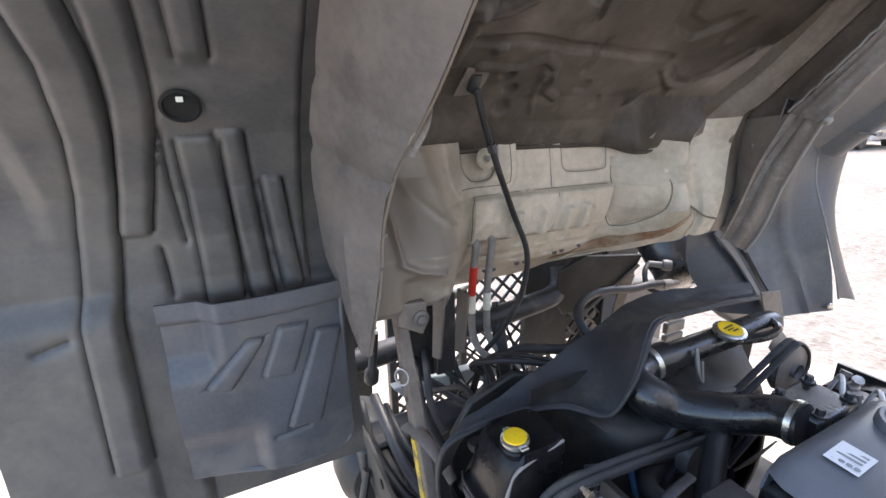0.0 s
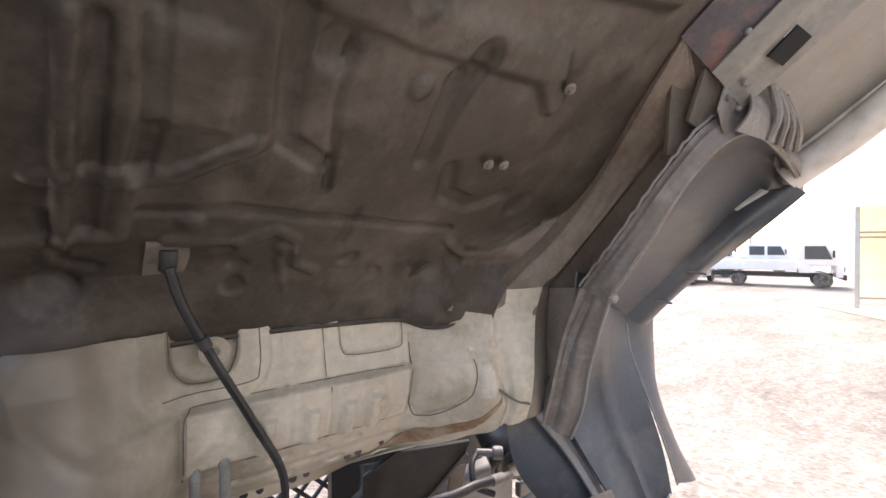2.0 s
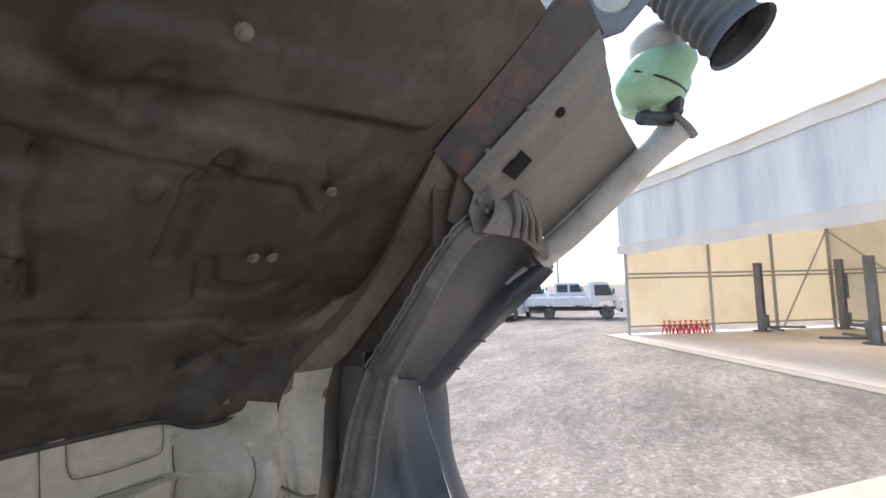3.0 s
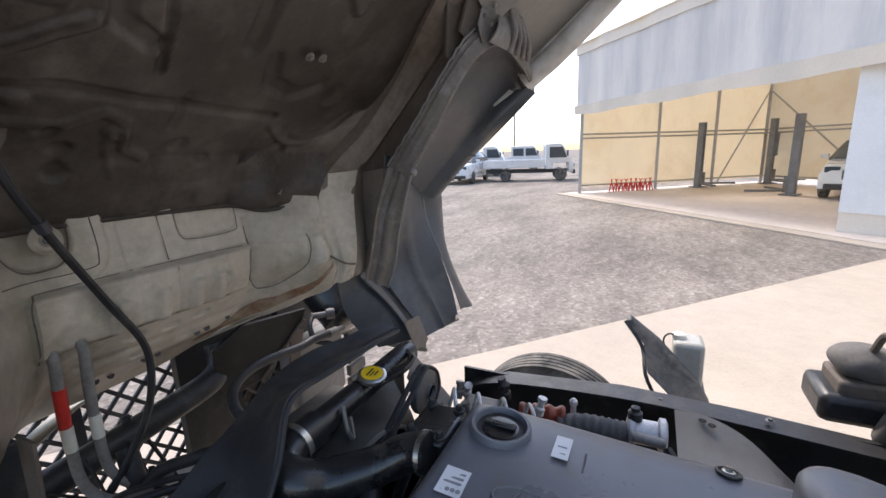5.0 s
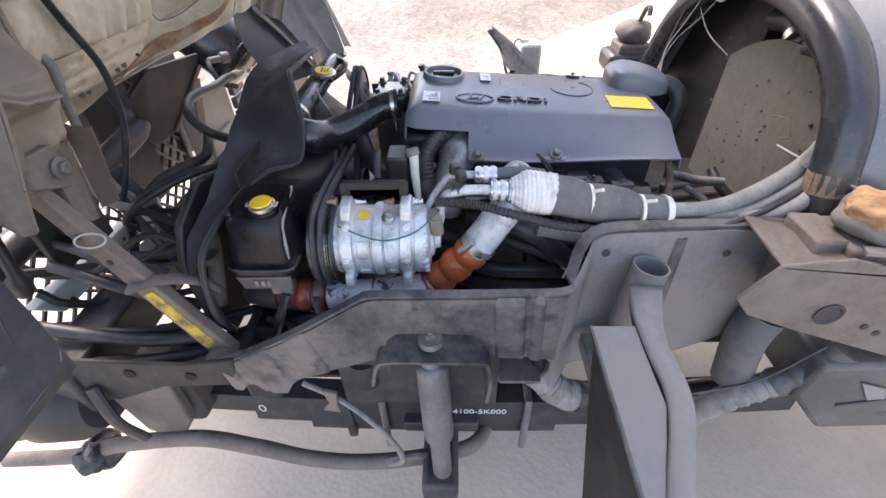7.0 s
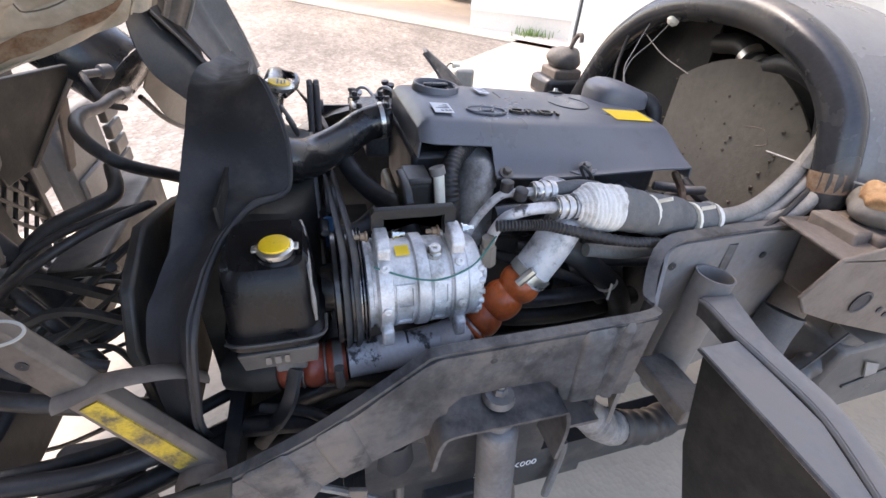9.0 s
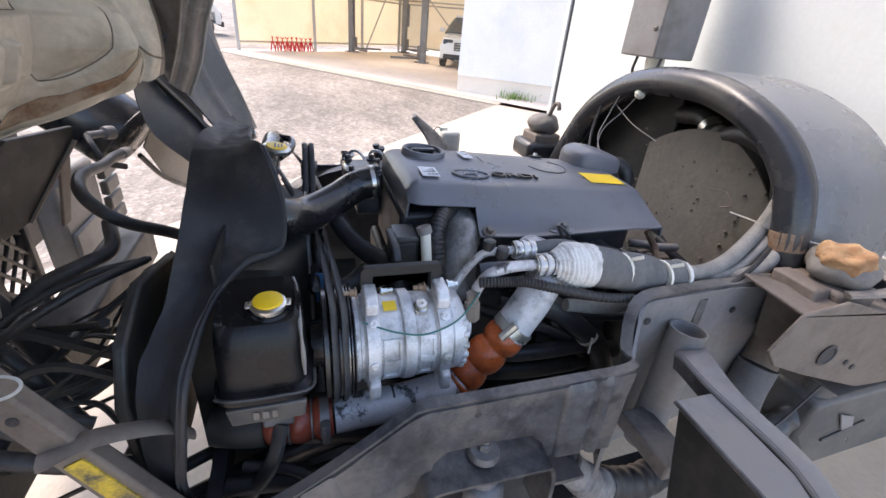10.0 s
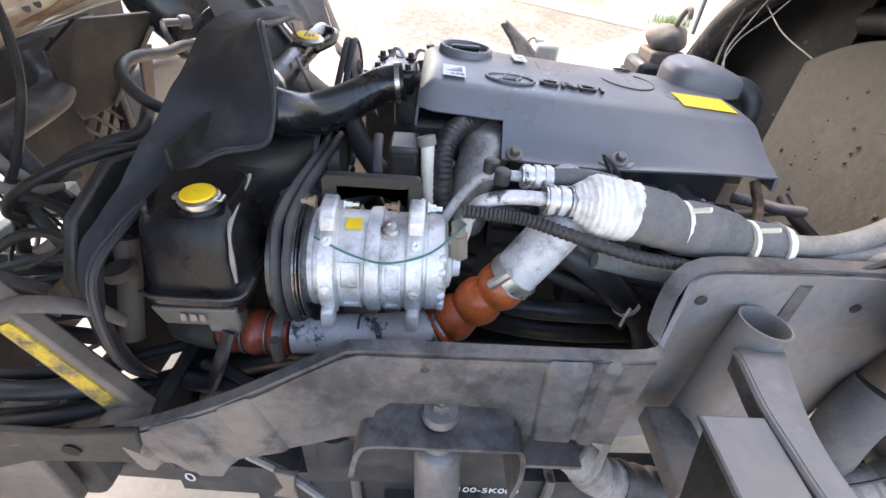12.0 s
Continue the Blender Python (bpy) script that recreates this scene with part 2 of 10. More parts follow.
M_SILLIN = mat("sill_primer", (0.25, 0.232, 0.212), 0.5, 0, 0.2, 5, 80, 0.15, (0.22, 0.20, 0.18), 0.35, 5)
M_SILL = mat("chalky_sill", (0.60, 0.575, 0.545), 0.5, 0, 0.15, 5, 80, 0.12, (0.36, 0.33, 0.29), 0.3, 5)
M_GALV = mat("galvanised", (0.42, 0.41, 0.39), 0.5, 0.6, 0.15, 4, 60, 0.1)
M_LIFT = mat("lift_paint", (0.20, 0.205, 0.22), 0.5, 0, 0.2, 4, 60, 0.1)
M_GRASS = mat("grass", (0.16, 0.26, 0.04), 0.7, 0, 0.3, 8, 90, 0)
M_PLATE = mat("muddy_plate", (0.175, 0.158, 0.133), 0.85, 0, 0.25, 6, 50, 0.5, (0.185, 0.168, 0.142), 0.4, 5, depth=0.004)
M_HOOP = mat("hoop_plastic", (0.036, 0.038, 0.043), 0.26, 0, 0.25, 5, 120, 0.15, (0.07, 0.066, 0.06), 0.22, 5)
M_SHELL = mat("shell_plastic", (0.15, 0.155, 0.165), 0.30, 0, 0.15, 4, 120, 0.12, (0.17, 0.165, 0.155), 0.25, 5)
M_WOOD = mat("split_foam", (0.42, 0.27, 0.14), 0.9, 0, 0.3, 14, 70, 0.8, (0.30, 0.15, 0.07), 0.4, 18, depth=0.006)
M_BAG = mat("grey_cover", (0.17, 0.155, 0.14), 0.8, 0, 0.25, 9, 90, 0.4)
M_TAPE = mat("crumpled_tape", (0.24, 0.225, 0.215), 0.6, 0, 0.25, 18, 120, 0.5, (0.14, 0.13, 0.12), 0.3, 14, depth=0.004)
M_WIRE = mat("pale_wire", (0.42, 0.41, 0.38), 0.5, 0, 0.1, 20, 200, 0)
M_TEAL = mat("teal_wire", (0.03, 0.16, 0.14), 0.5, 0, 0.1, 20, 200, 0)
M_BLUE = mat("blue_belt_mark", (0.05, 0.16, 0.34), 0.5, 0, 0.2, 20, 200, 0)



def side_tint(m, x0, x1, tone, strength):
    """Brown dust thickening across the panel, x0 to x1, darkened to paint dimmer light."""
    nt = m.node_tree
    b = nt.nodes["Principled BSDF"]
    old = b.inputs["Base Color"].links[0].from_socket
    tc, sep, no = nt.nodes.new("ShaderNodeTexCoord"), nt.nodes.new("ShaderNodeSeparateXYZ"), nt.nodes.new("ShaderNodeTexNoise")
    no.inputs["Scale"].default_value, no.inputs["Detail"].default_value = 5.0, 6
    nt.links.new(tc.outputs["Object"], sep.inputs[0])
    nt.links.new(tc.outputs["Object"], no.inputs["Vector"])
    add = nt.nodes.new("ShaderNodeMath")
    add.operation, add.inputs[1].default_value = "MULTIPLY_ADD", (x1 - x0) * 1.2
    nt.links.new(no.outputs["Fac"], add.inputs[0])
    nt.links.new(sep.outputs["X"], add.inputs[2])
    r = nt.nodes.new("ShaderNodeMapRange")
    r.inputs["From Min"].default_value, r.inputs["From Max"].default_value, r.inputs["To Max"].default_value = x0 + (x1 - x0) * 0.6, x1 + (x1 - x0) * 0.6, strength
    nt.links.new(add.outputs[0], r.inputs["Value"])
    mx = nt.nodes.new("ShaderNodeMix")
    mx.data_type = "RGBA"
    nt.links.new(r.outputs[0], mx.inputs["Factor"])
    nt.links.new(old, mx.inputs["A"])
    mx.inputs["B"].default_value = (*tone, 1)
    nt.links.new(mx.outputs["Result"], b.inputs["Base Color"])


def stains(m, tone, scale, lo, hi, strength, gloss=None):
    """Grease and grime in ragged patches."""
    nt = m.node_tree
    b = nt.nodes["Principled BSDF"]
    old = b.inputs["Base Color"].links[0].from_socket
    tc, no, mr, mx = nt.nodes.new("ShaderNodeTexCoord"), nt.nodes.new("ShaderNodeTexNoise"), nt.nodes.new("ShaderNodeMapRange"), nt.nodes.new("ShaderNodeMix")
    no.inputs["Scale"].default_value, no.inputs["Detail"].default_value, no.inputs["Roughness"].default_value = scale, 9, 0.68
    mr.inputs["From Min"].default_value, mr.inputs["From Max"].default_value, mr.inputs["To Max"].default_value = lo, hi, strength
    mx.data_type = "RGBA"
    mx.inputs["B"].default_value = (*tone, 1)
    nt.links.new(tc.outputs["Object"], no.inputs["Vector"])
    nt.links.new(no.outputs["Fac"], mr.inputs["Value"])
    nt.links.new(mr.outputs["Result"], mx.inputs["Factor"])
    nt.links.new(old, mx.inputs["A"])
    nt.links.new(mx.outputs["Result"], b.inputs["Base Color"])


stains(M_RAIL, (0.022, 0.022, 0.024), 9.0, 0.52, 0.62, 0.75)
stains(M_ALU, (0.20, 0.195, 0.19), 30.0, 0.57, 0.70, 0.5)
stains(M_ALUPIPE, (0.025, 0.025, 0.025), 19.0, 0.55, 0.60, 0.92)
stains(M_PAN, (0.20, 0.15, 0.10), 11.0, 0.60, 0.76, 0.6)
stains(M_COVER, (0.06, 0.06, 0.066), 14.0, 0.58, 0.75, 0.35)
stains(M_HOOP, (0.14, 0.125, 0.11), 10.0, 0.60, 0.74, 0.5)
stains(M_SHELL, (0.16, 0.15, 0.14), 7.0, 0.56, 0.74, 0.5)
# near side of the pan is browned and also dimmed in its colour
side_tint(M_PAN, -0.06, -0.30, (0.185, 0.152, 0.122), 0.92)

def translucent(m, share, tone):
    """Lets part of the daylight through a cloth."""
    nt = m.node_tree
    tr, mx = nt.nodes.new("ShaderNodeBsdfTranslucent"), nt.nodes.new("ShaderNodeMixShader")
    tr.inputs["Color"].default_value = (*tone, 1)
    mx.inputs["Fac"].default_value = share
    nt.links.new(nt.nodes["Principled BSDF"].outputs[0], mx.inputs[1])
    nt.links.new(tr.outputs[0], mx.inputs[2])
    nt.links.new(mx.outputs[0], nt.nodes["Material Output"].inputs["Surface"])


translucent(M_TENT, 0.5, (0.93, 0.85, 0.71))
translucent(M_CANVAS, 0.35, (0.84, 0.83, 0.82))

# ---- building helpers ----
def thing(name, label, category, at=(0, 0, 0), group="", kind=""):
    e = new(name)
    e.empty_display_size = 0.05
    e.matrix_world = Matrix.Translation(at)
    return tagged(e, label, category, group, kind)


def origin_of(ob):
    m = ob.matrix_basis.copy()
    if ob.parent:
        m = origin_of(ob.parent) @ ob.matrix_parent_inverse @ m
    return m


def part(name, bm, material, parent=None, label="", angle=38, bevel=0.0, kind=""):
    """Links a bmesh as one mesh object, in the world's coordinates, under a thing or a part."""
    bmesh.ops.remove_doubles(bm, verts=bm.verts, dist=1e-5)
    bmesh.ops.recalc_face_normals(bm, faces=bm.faces)
    me = bpy.data.meshes.new(name)
    bm.to_mesh(me)
    bm.free()
    me.materials.append(material)
    me.shade_smooth()
    me.set_sharp_from_angle(angle=radians(angle))
    ob = new(name, me)
    if parent:
        ob.parent = parent
        ob.matrix_parent_inverse = origin_of(parent).inverted()
    if bevel:
        md = ob.modifiers.new("bevel", "BEVEL")
        md.width, md.segments, md.limit_method, md.angle_limit = bevel, 2, "ANGLE", radians(35)
    if label or kind:
        tagged(ob, label, kind=kind)
    return ob


def V(*a):
    return Vector(a)


def box(bm, lo, hi, turn=None):
    """An upright box between two corners; turn: a matrix about its middle."""
    lo, hi = Vector(lo), Vector(hi)
    c, s = (lo + hi) / 2, hi - lo
    m = Matrix.Translation(c) @ (turn or Matrix()) @ Matrix.Diagonal((s.x, s.y, s.z, 1))
    bmesh.ops.create_cube(bm, size=1, matrix=m)
    return bm


def nb():
    return bmesh.new()


def spline(pts, n=6):
    """A smooth line through points."""
    p = [Vector(q) for q in pts]
    if len(p) < 3 or n < 2:
        return p
    p = [p[0] * 2 - p[1]] + p + [p[-1] * 2 - p[-2]]
    out = []
    for i in range(1, len(p) - 2):
        a, b, c, d = p[i - 1:i + 3]
        for k in range(n):
            t = k / n
            out.append(0.5 * (2 * b + (c - a) * t + (2 * a - 5 * b + 4 * c - d) * t * t + (3 * b - a - 3 * c + d) * t ** 3))
    out.append(p[-2])
    return out


def tube(bm, pts, r, seg=10, n=6, cap=True, flat=1.0, ref=None):
    """A pipe along points; r: a radius or a function of 0..1; flat: squash along the ref side."""
    line = spline(pts, n)
    rings, up = [], None
    for i, p in enumerate(line):
        d = (line[min(i + 1, len(line) - 1)] - line[max(i - 1, 0)]).normalized()
        if up is None:
            up = Vector(ref) if ref else (V(0, 0, 1) if abs(d.z) < 0.9 else V(1, 0, 0))
        up = (up - d * up.dot(d)).normalized()
        side = d.cross(up)
        rr = r(i / (len(line) - 1)) if callable(r) else r
        rings.append([bm.verts.new(p + (side * math.cos(a) + up * math.sin(a) * flat) * rr) for a in [2 * math.pi * k / seg for k in range(seg)]])
    for a, b in zip(rings, rings[1:]):
        for k in range(seg):
            bm.faces.new((a[k], a[(k + 1) % seg], b[(k + 1) % seg], b[k]))
    if cap:
        bm.faces.new(rings[0][::-1])
        bm.faces.new(rings[-1])
    return bm


def lathe(bm, prof, at, axis=(0, 0, 1), seg=24, close=True):
    """A turned body: prof is (radius, height) along the axis from at."""
    q = V(0, 0, 1).rotation_difference(Vector(axis).normalized())
    rings = []
    for r, h in prof:
        rings.append([bm.verts.new(Vector(at) + q @ V(r * math.cos(2 * math.pi * k / seg), r * math.sin(2 * math.pi * k / seg), h)) for k in range(seg)])
    for a, b in zip(rings, rings[1:]):
        for k in range(seg):
            bm.faces.new((a[k], a[(k + 1) % seg], b[(k + 1) % seg], b[k]))
    if close:
        bm.faces.new(rings[0][::-1])
        bm.faces.new(rings[-1])
    return bm


def slab(bm, poly, push):
    """A flat or bent plate: a polygon of points, thickened by the vector push."""
    a = [bm.verts.new(Vector(p)) for p in poly]
    b = [bm.verts.new(Vector(p) + Vector(push)) for p in poly]
    n = len(a)
    bm.faces.new(a)
    bm.faces.new(b[::-1])
    for i in range(n):
        bm.faces.new((a[i], b[i], b[(i + 1) % n], a[(i + 1) % n]))
    return bm


def sheet(bm, fn, nu, nv, thick, flip=1):
    """A curved sheet of fn(u, v), thickened along its normals."""
    P = [[fn(i / nu, j / nv) for j in range(nv + 1)] for i in range(nu + 1)]
    A, B = [], []
    for i in range(nu + 1):
        ra, rb = [], []
        for j in range(nv + 1):
            du = P[min(i + 1, nu)][j] - P[max(i - 1, 0)][j]
            dv = P[i][min(j + 1, nv)] - P[i][max(j - 1, 0)]
            n = du.cross(dv)
            n = n.normalized() if n.length > 1e-9 else V(0, 0, 1)
            ra.append(bm.verts.new(P[i][j]))
            rb.append(bm.verts.new(P[i][j] + n * thick * flip))
        A.append(ra)
        B.append(rb)
    for i in range(nu):
        for j in range(nv):
            bm.faces.new((A[i][j], A[i + 1][j], A[i + 1][j + 1], A[i][j + 1]))
            bm.faces.new((B[i][j], B[i][j + 1], B[i + 1][j + 1], B[i + 1][j]))
    for i in range(nu):
        bm.faces.new((A[i][0], B[i][0], B[i + 1][0], A[i + 1][0]))
        bm.faces.new((A[i][nv], A[i + 1][nv], B[i + 1][nv], B[i][nv]))
    for j in range(nv):
        bm.faces.new((A[0][j], A[0][j + 1], B[0][j + 1], B[0][j]))
        bm.faces.new((A[nu][j], B[nu][j], B[nu][j + 1], A[nu][j + 1]))
    return bm


def strip(bm, a, b, thick, n=5, nv=6, bulge=0.0, flip=1, relief=None):
    """A sheet between two smooth lines, bulging in its middle."""
    la, lb = spline(a, n), spline(b, n)
    k = max(len(la), len(lb))

    def pick(line, u):
        f = u * (len(line) - 1)
        i = min(int(f), len(line) - 2)
        return line[i].lerp(line[i + 1], f - i)

    def fn(u, v):
        p, q = pick(la, u), pick(lb, u)
        r = p.lerp(q, v)
        if bulge or relief:
            d = (pick(la, min(1, u + 0.02)) - pick(la, max(0, u - 0.02))).cross(q - p)
            if d.length > 1e-9:
                r = r + d.normalized() * (bulge * math.sin(math.pi * v) + (relief(u, v) if relief else 0.0))
        return r
    return sheet(bm, fn, k, nv, thick, flip)


def smooth(a, b, x):
    t = min(1, max(0, (x - a) / (b - a)))
    return t * t * (3 - 2 * t)


def gauss(x, w):
    return math.exp(-(x / w) ** 2)


def profile(rows, t):
    """A value along (key, value) rows, straight between them."""
    if t <= rows[0][0]:
        return rows[0][1]
    for (a, p), (b, q) in zip(rows, rows[1:]):
        if t <= b:
            return p + (q - p) * (t - a) / (b - a)
    return rows[-1][1]


def bolt(bm, at, axis=(0, 0, 1), r=0.008, h=0.008):
    lathe(bm, [(r * 1.7, 0), (r * 1.7, h * 0.25), (r * 1.6, h * 0.3)], at, axis, 14)
    lathe(bm, [(r, h * 0.3), (r, h), (r * 0.8, h * 1.15)], at, axis, 6)
    return bm


def coil(u, turns, depth):
    """The profile of a corrugated hose."""
    return 1 + depth * math.sin(2 * math.pi * turns * u)


def lettering(name, text, size, m, material, parent, depth=0.001, shear=0.0):
    cu = bpy.data.curves.new(name, "FONT")
    cu.body, cu.size, cu.extrude, cu.align_x, cu.align_y, cu.shear = text, size, depth, "CENTER", "CENTER", shear
    tmp = bpy.data.objects.new(name, cu)
    scene.collection.objects.link(tmp)
    me = bpy.data.meshes.new_from_object(tmp.evaluated_get(bpy.context.evaluated_depsgraph_get()))
    bpy.data.objects.remove(tmp)
    me.materials.clear()
    me.materials.append(material)
    me.transform(m)
    ob = new(name, me)
    ob.parent = parent
    ob.matrix_parent_inverse = origin_of(parent).inverted()
    return ob


def bars(bm, o, along, up, normal, rows):
    """Plain bars for writing that cannot be read: rows of (start, length, line, height)."""
    along, up, normal = Vector(along).normalized(), Vector(up).normalized(), Vector(normal).normalized()
    for s, ln, y, h in rows:
        p = Vector(o) + along * s + up * y
        slab(bm, [p, p + along * ln, p + along * ln + up * h, p + up * h], normal * 0.0006)
    return bm

# ---- ground, yard and workshop tent ----
def flat(name, poly, z, material, label, category, depth=0.02):
    bm = nb()
    slab(bm, [(x, y, z) for x, y in poly], (0, 0, -depth))
    return tagged(part(name, bm, material), label, category, kind="structure")


flat("ground", [(-400, -400), (400, -400), (400, 400), (-400, 400)], 0.0, M_GRAVEL, "pale stony gravel yard with worn wheel tracks", "ground", 0.3)
flat("pavement", [(-8, 10.95), (9.55, -4.66), (9.0, -5.6), (9.0, -22), (-20, -22), (-20, 10.95)], 0.03, M_CONCRETE, "pale smooth concrete apron beside the truck", "pavement", 0.028)

TC = V(16.44, 2.6, 0)
TU, TV = V(-0.78, -0.627, 0).normalized(), V(0.627, -0.78, 0).normalized()


def tent(u, v, z):
    return TC + TU * u + TV * v + V(0, 0, z)


bm = nb()
slab(bm, [tent(-0.4, -0.35, 0.04), tent(12, -0.35, 0.04), tent(12, 13, 0.04), tent(-0.4, 13, 0.04)], (0, 0, -0.035))
tagged(part("floor_workshop", bm, M_SHOPFLOOR), "dusty brown concrete floor of the workshop tent", "floor", kind="structure")
bm = nb()
slab(bm, [tent(-0.4, -0.7, 0.03), tent(12, -0.7, 0.03), tent(12, -0.36, 0.03), tent(-0.4, -0.36, 0.03)], (0, 0, -0.025))
tagged(part("trim", bm, M_CONCRETE), "pale kerb along the front of the workshop floor", "kerb", kind="structure")

tent_hall = thing("workshop_tent", "large open-fronted workshop tent with cream canvas walls and a grey valance", "tent", TC)


def wavy(bm, p, q, z0, z1, thick, wave, n=40, tilt=0.0, sag=0.0):
    """A hanging cloth from p to q with soft folds."""
    p, q = Vector(p), Vector(q)
    side = V(0, 0, 1).cross(q - p).normalized()

    def fn(u, v):
        z = z0 + (z1 - z0) * v
        f = math.sin(u * 37) * 0.6 + math.sin(u * 83 + 2) * 0.4
        return p.lerp(q, u) + side * (f * wave + tilt * (1 - v)) + V(0, 0, z - sag * math.sin(u * math.pi * 5) ** 2 * (1 - v))
    return sheet(bm, fn, n, 4, thick)


part("side_wall", wavy(nb(), tent(0, 0.1, 0), tent(0, 8.4, 0), 0.25, 5.0, 0.01, 0.03), M_TENT, tent_hall, "cream canvas side wall lit from behind")
part("back_wall", wavy(nb(), tent(0, 8.4, 0), tent(13, 8.4, 0), 0.25, 5.4, 0.01, 0.03), M_TENT, tent_hall, "cream canvas back wall")
part("valance", wavy(nb(), tent(-0.15, -0.1, 0), tent(15, -0.1, 0), 3.12, 4.85, 0.02, 0.05, 60), M_CANVAS, tent_hall, "pale blue-grey canvas valance with vertical streaks")
part("valance_hem", wavy(nb(), tent(-0.2, -0.15, 0), tent(15, -0.15, 0), 2.86, 3.16, 0.05, 0.05, 60, 0.04, 0.05), M_CREAMTRIM, tent_hall, "cream rolled hem of the valance")
part("valance_top", wavy(nb(), tent(-0.2, -0.1, 0), tent(15, -0.1, 0), 4.85, 5.2, 0.06, 0.04, 60), M_CREAMTRIM, tent_hall, "cream eaves strip")
bm = nb()
slab(bm, [tent(-0.3, -0.2, 5.15), tent(15, -0.2, 5.15), tent(15, 4.2, 6.9), tent(-0.3, 4.2, 6.9)], (0, 0, 0.03))
slab(bm, [tent(-0.3, 4.2, 6.9), tent(15, 4.2, 6.9), tent(15, 8.6, 5.15), tent(-0.3, 8.6, 5.15)], (0, 0, 0.03))
part("roof", bm, M_TENT, tent_hall, "cream canvas pitched roof")
for i, v in enumerate((0.0, 3.25, 5.85, 8.3)):
    bm = nb()
    b0 = tent(0.06, v, 0)
    box(bm, b0 - V(0.05, 0.05, 0), b0 + V(0.05, 0.05, 4.9))
    box(bm, b0 - V(0.09, 0.09, 0), b0 + V(0.09, 0.09, 0.05))
    part("post", bm, M_GALV, tent_hall)
for u in (4.2, 8.4, 12.6):
    bm = nb()
    b0 = tent(u, 8.3, 0)
    box(bm, b0 - V(0.05, 0.05, 0), b0 + V(0.05, 0.05, 4.9))
    part("post", bm, M_GALV, tent_hall)
for z in (0.32, 2.02, 2.16):
    part("rail", tube(nb(), [tent(0.04, 0, z), tent(0.04, 8.3, z)], 0.03, 8, 1), M_GALV, tent_hall)
    part("rail", tube(nb(), [tent(0, 8.25, z), tent(12.6, 8.25, z)], 0.03, 8, 1), M_GALV, tent_hall)
part("brace", tube(nb(), [tent(0.15, 6.0, 0.1), tent(0.15, 8.2, 3.7)], 0.03, 6, 1), M_GALV, tent_hall)
part("brace", tube(nb(), [tent(0.1, 8.2, 3.7), tent(4.1, 8.2, 0.3)], 0.03, 6, 1), M_GALV, tent_hall)

bm = nb()
wa, wb = V(9.65, -2.9, 0), V(6.6, -7.3, 0)
wd = (wb - wa).normalized()
wn2 = V(-wd.y, wd.x, 0)
slab(bm, [wa + V(0, 0, 0.4), wb + V(0, 0, 0.4), wb + V(0, 0, 4.0), wa + V(0, 0, 4.0)], wn2 * 0.3)
tagged(part("wall_white", bm, M_WALLWHITE), "white sheet wall at the end of the workshop", "wall", kind="structure")
bm = nb()
slab(bm, [wa - wn2 * -0.03, wb - wn2 * -0.03, wb - wn2 * -0.03 + V(0, 0, 0.4), wa - wn2 * -0.03 + V(0, 0, 0.4)], wn2 * 0.33)
tagged(part("baseboard", bm, M_CREAMTRIM), "cream plinth under the white wall", "plinth", kind="structure")


def grass_tuft():
    bm = nb()
    rnd = random.Random(5)
    base = V(8.75, -4.05, 0)
    for k in range(160):
        p = base + V(rnd.gauss(0, 0.16), rnd.gauss(0, 0.20), 0)
        h, a, w = rnd.uniform(0.08, 0.26), rnd.uniform(0, 6.28), rnd.uniform(0.006, 0.012)
        d = V(math.cos(a), math.sin(a), 0)
        s = V(-d.y, d.x, 0) * w
        q = p + d * h * 0.2 + V(0, 0, h * 0.6)
        tip = p + d * h * 0.55 + V(0, 0, h)
        v = [bm.verts.new(c) for c in (p - s, p + s, q + s * 0.7, q - s * 0.7, tip)]
        bm.faces.new((v[0], v[1], v[2], v[3]))
        bm.faces.new((v[3], v[2], v[4]))
    tagged(part("grass", bm, M_GRASS), "tuft of bright green grass at the wall's foot", "grass", kind="stuff")


grass_tuft()


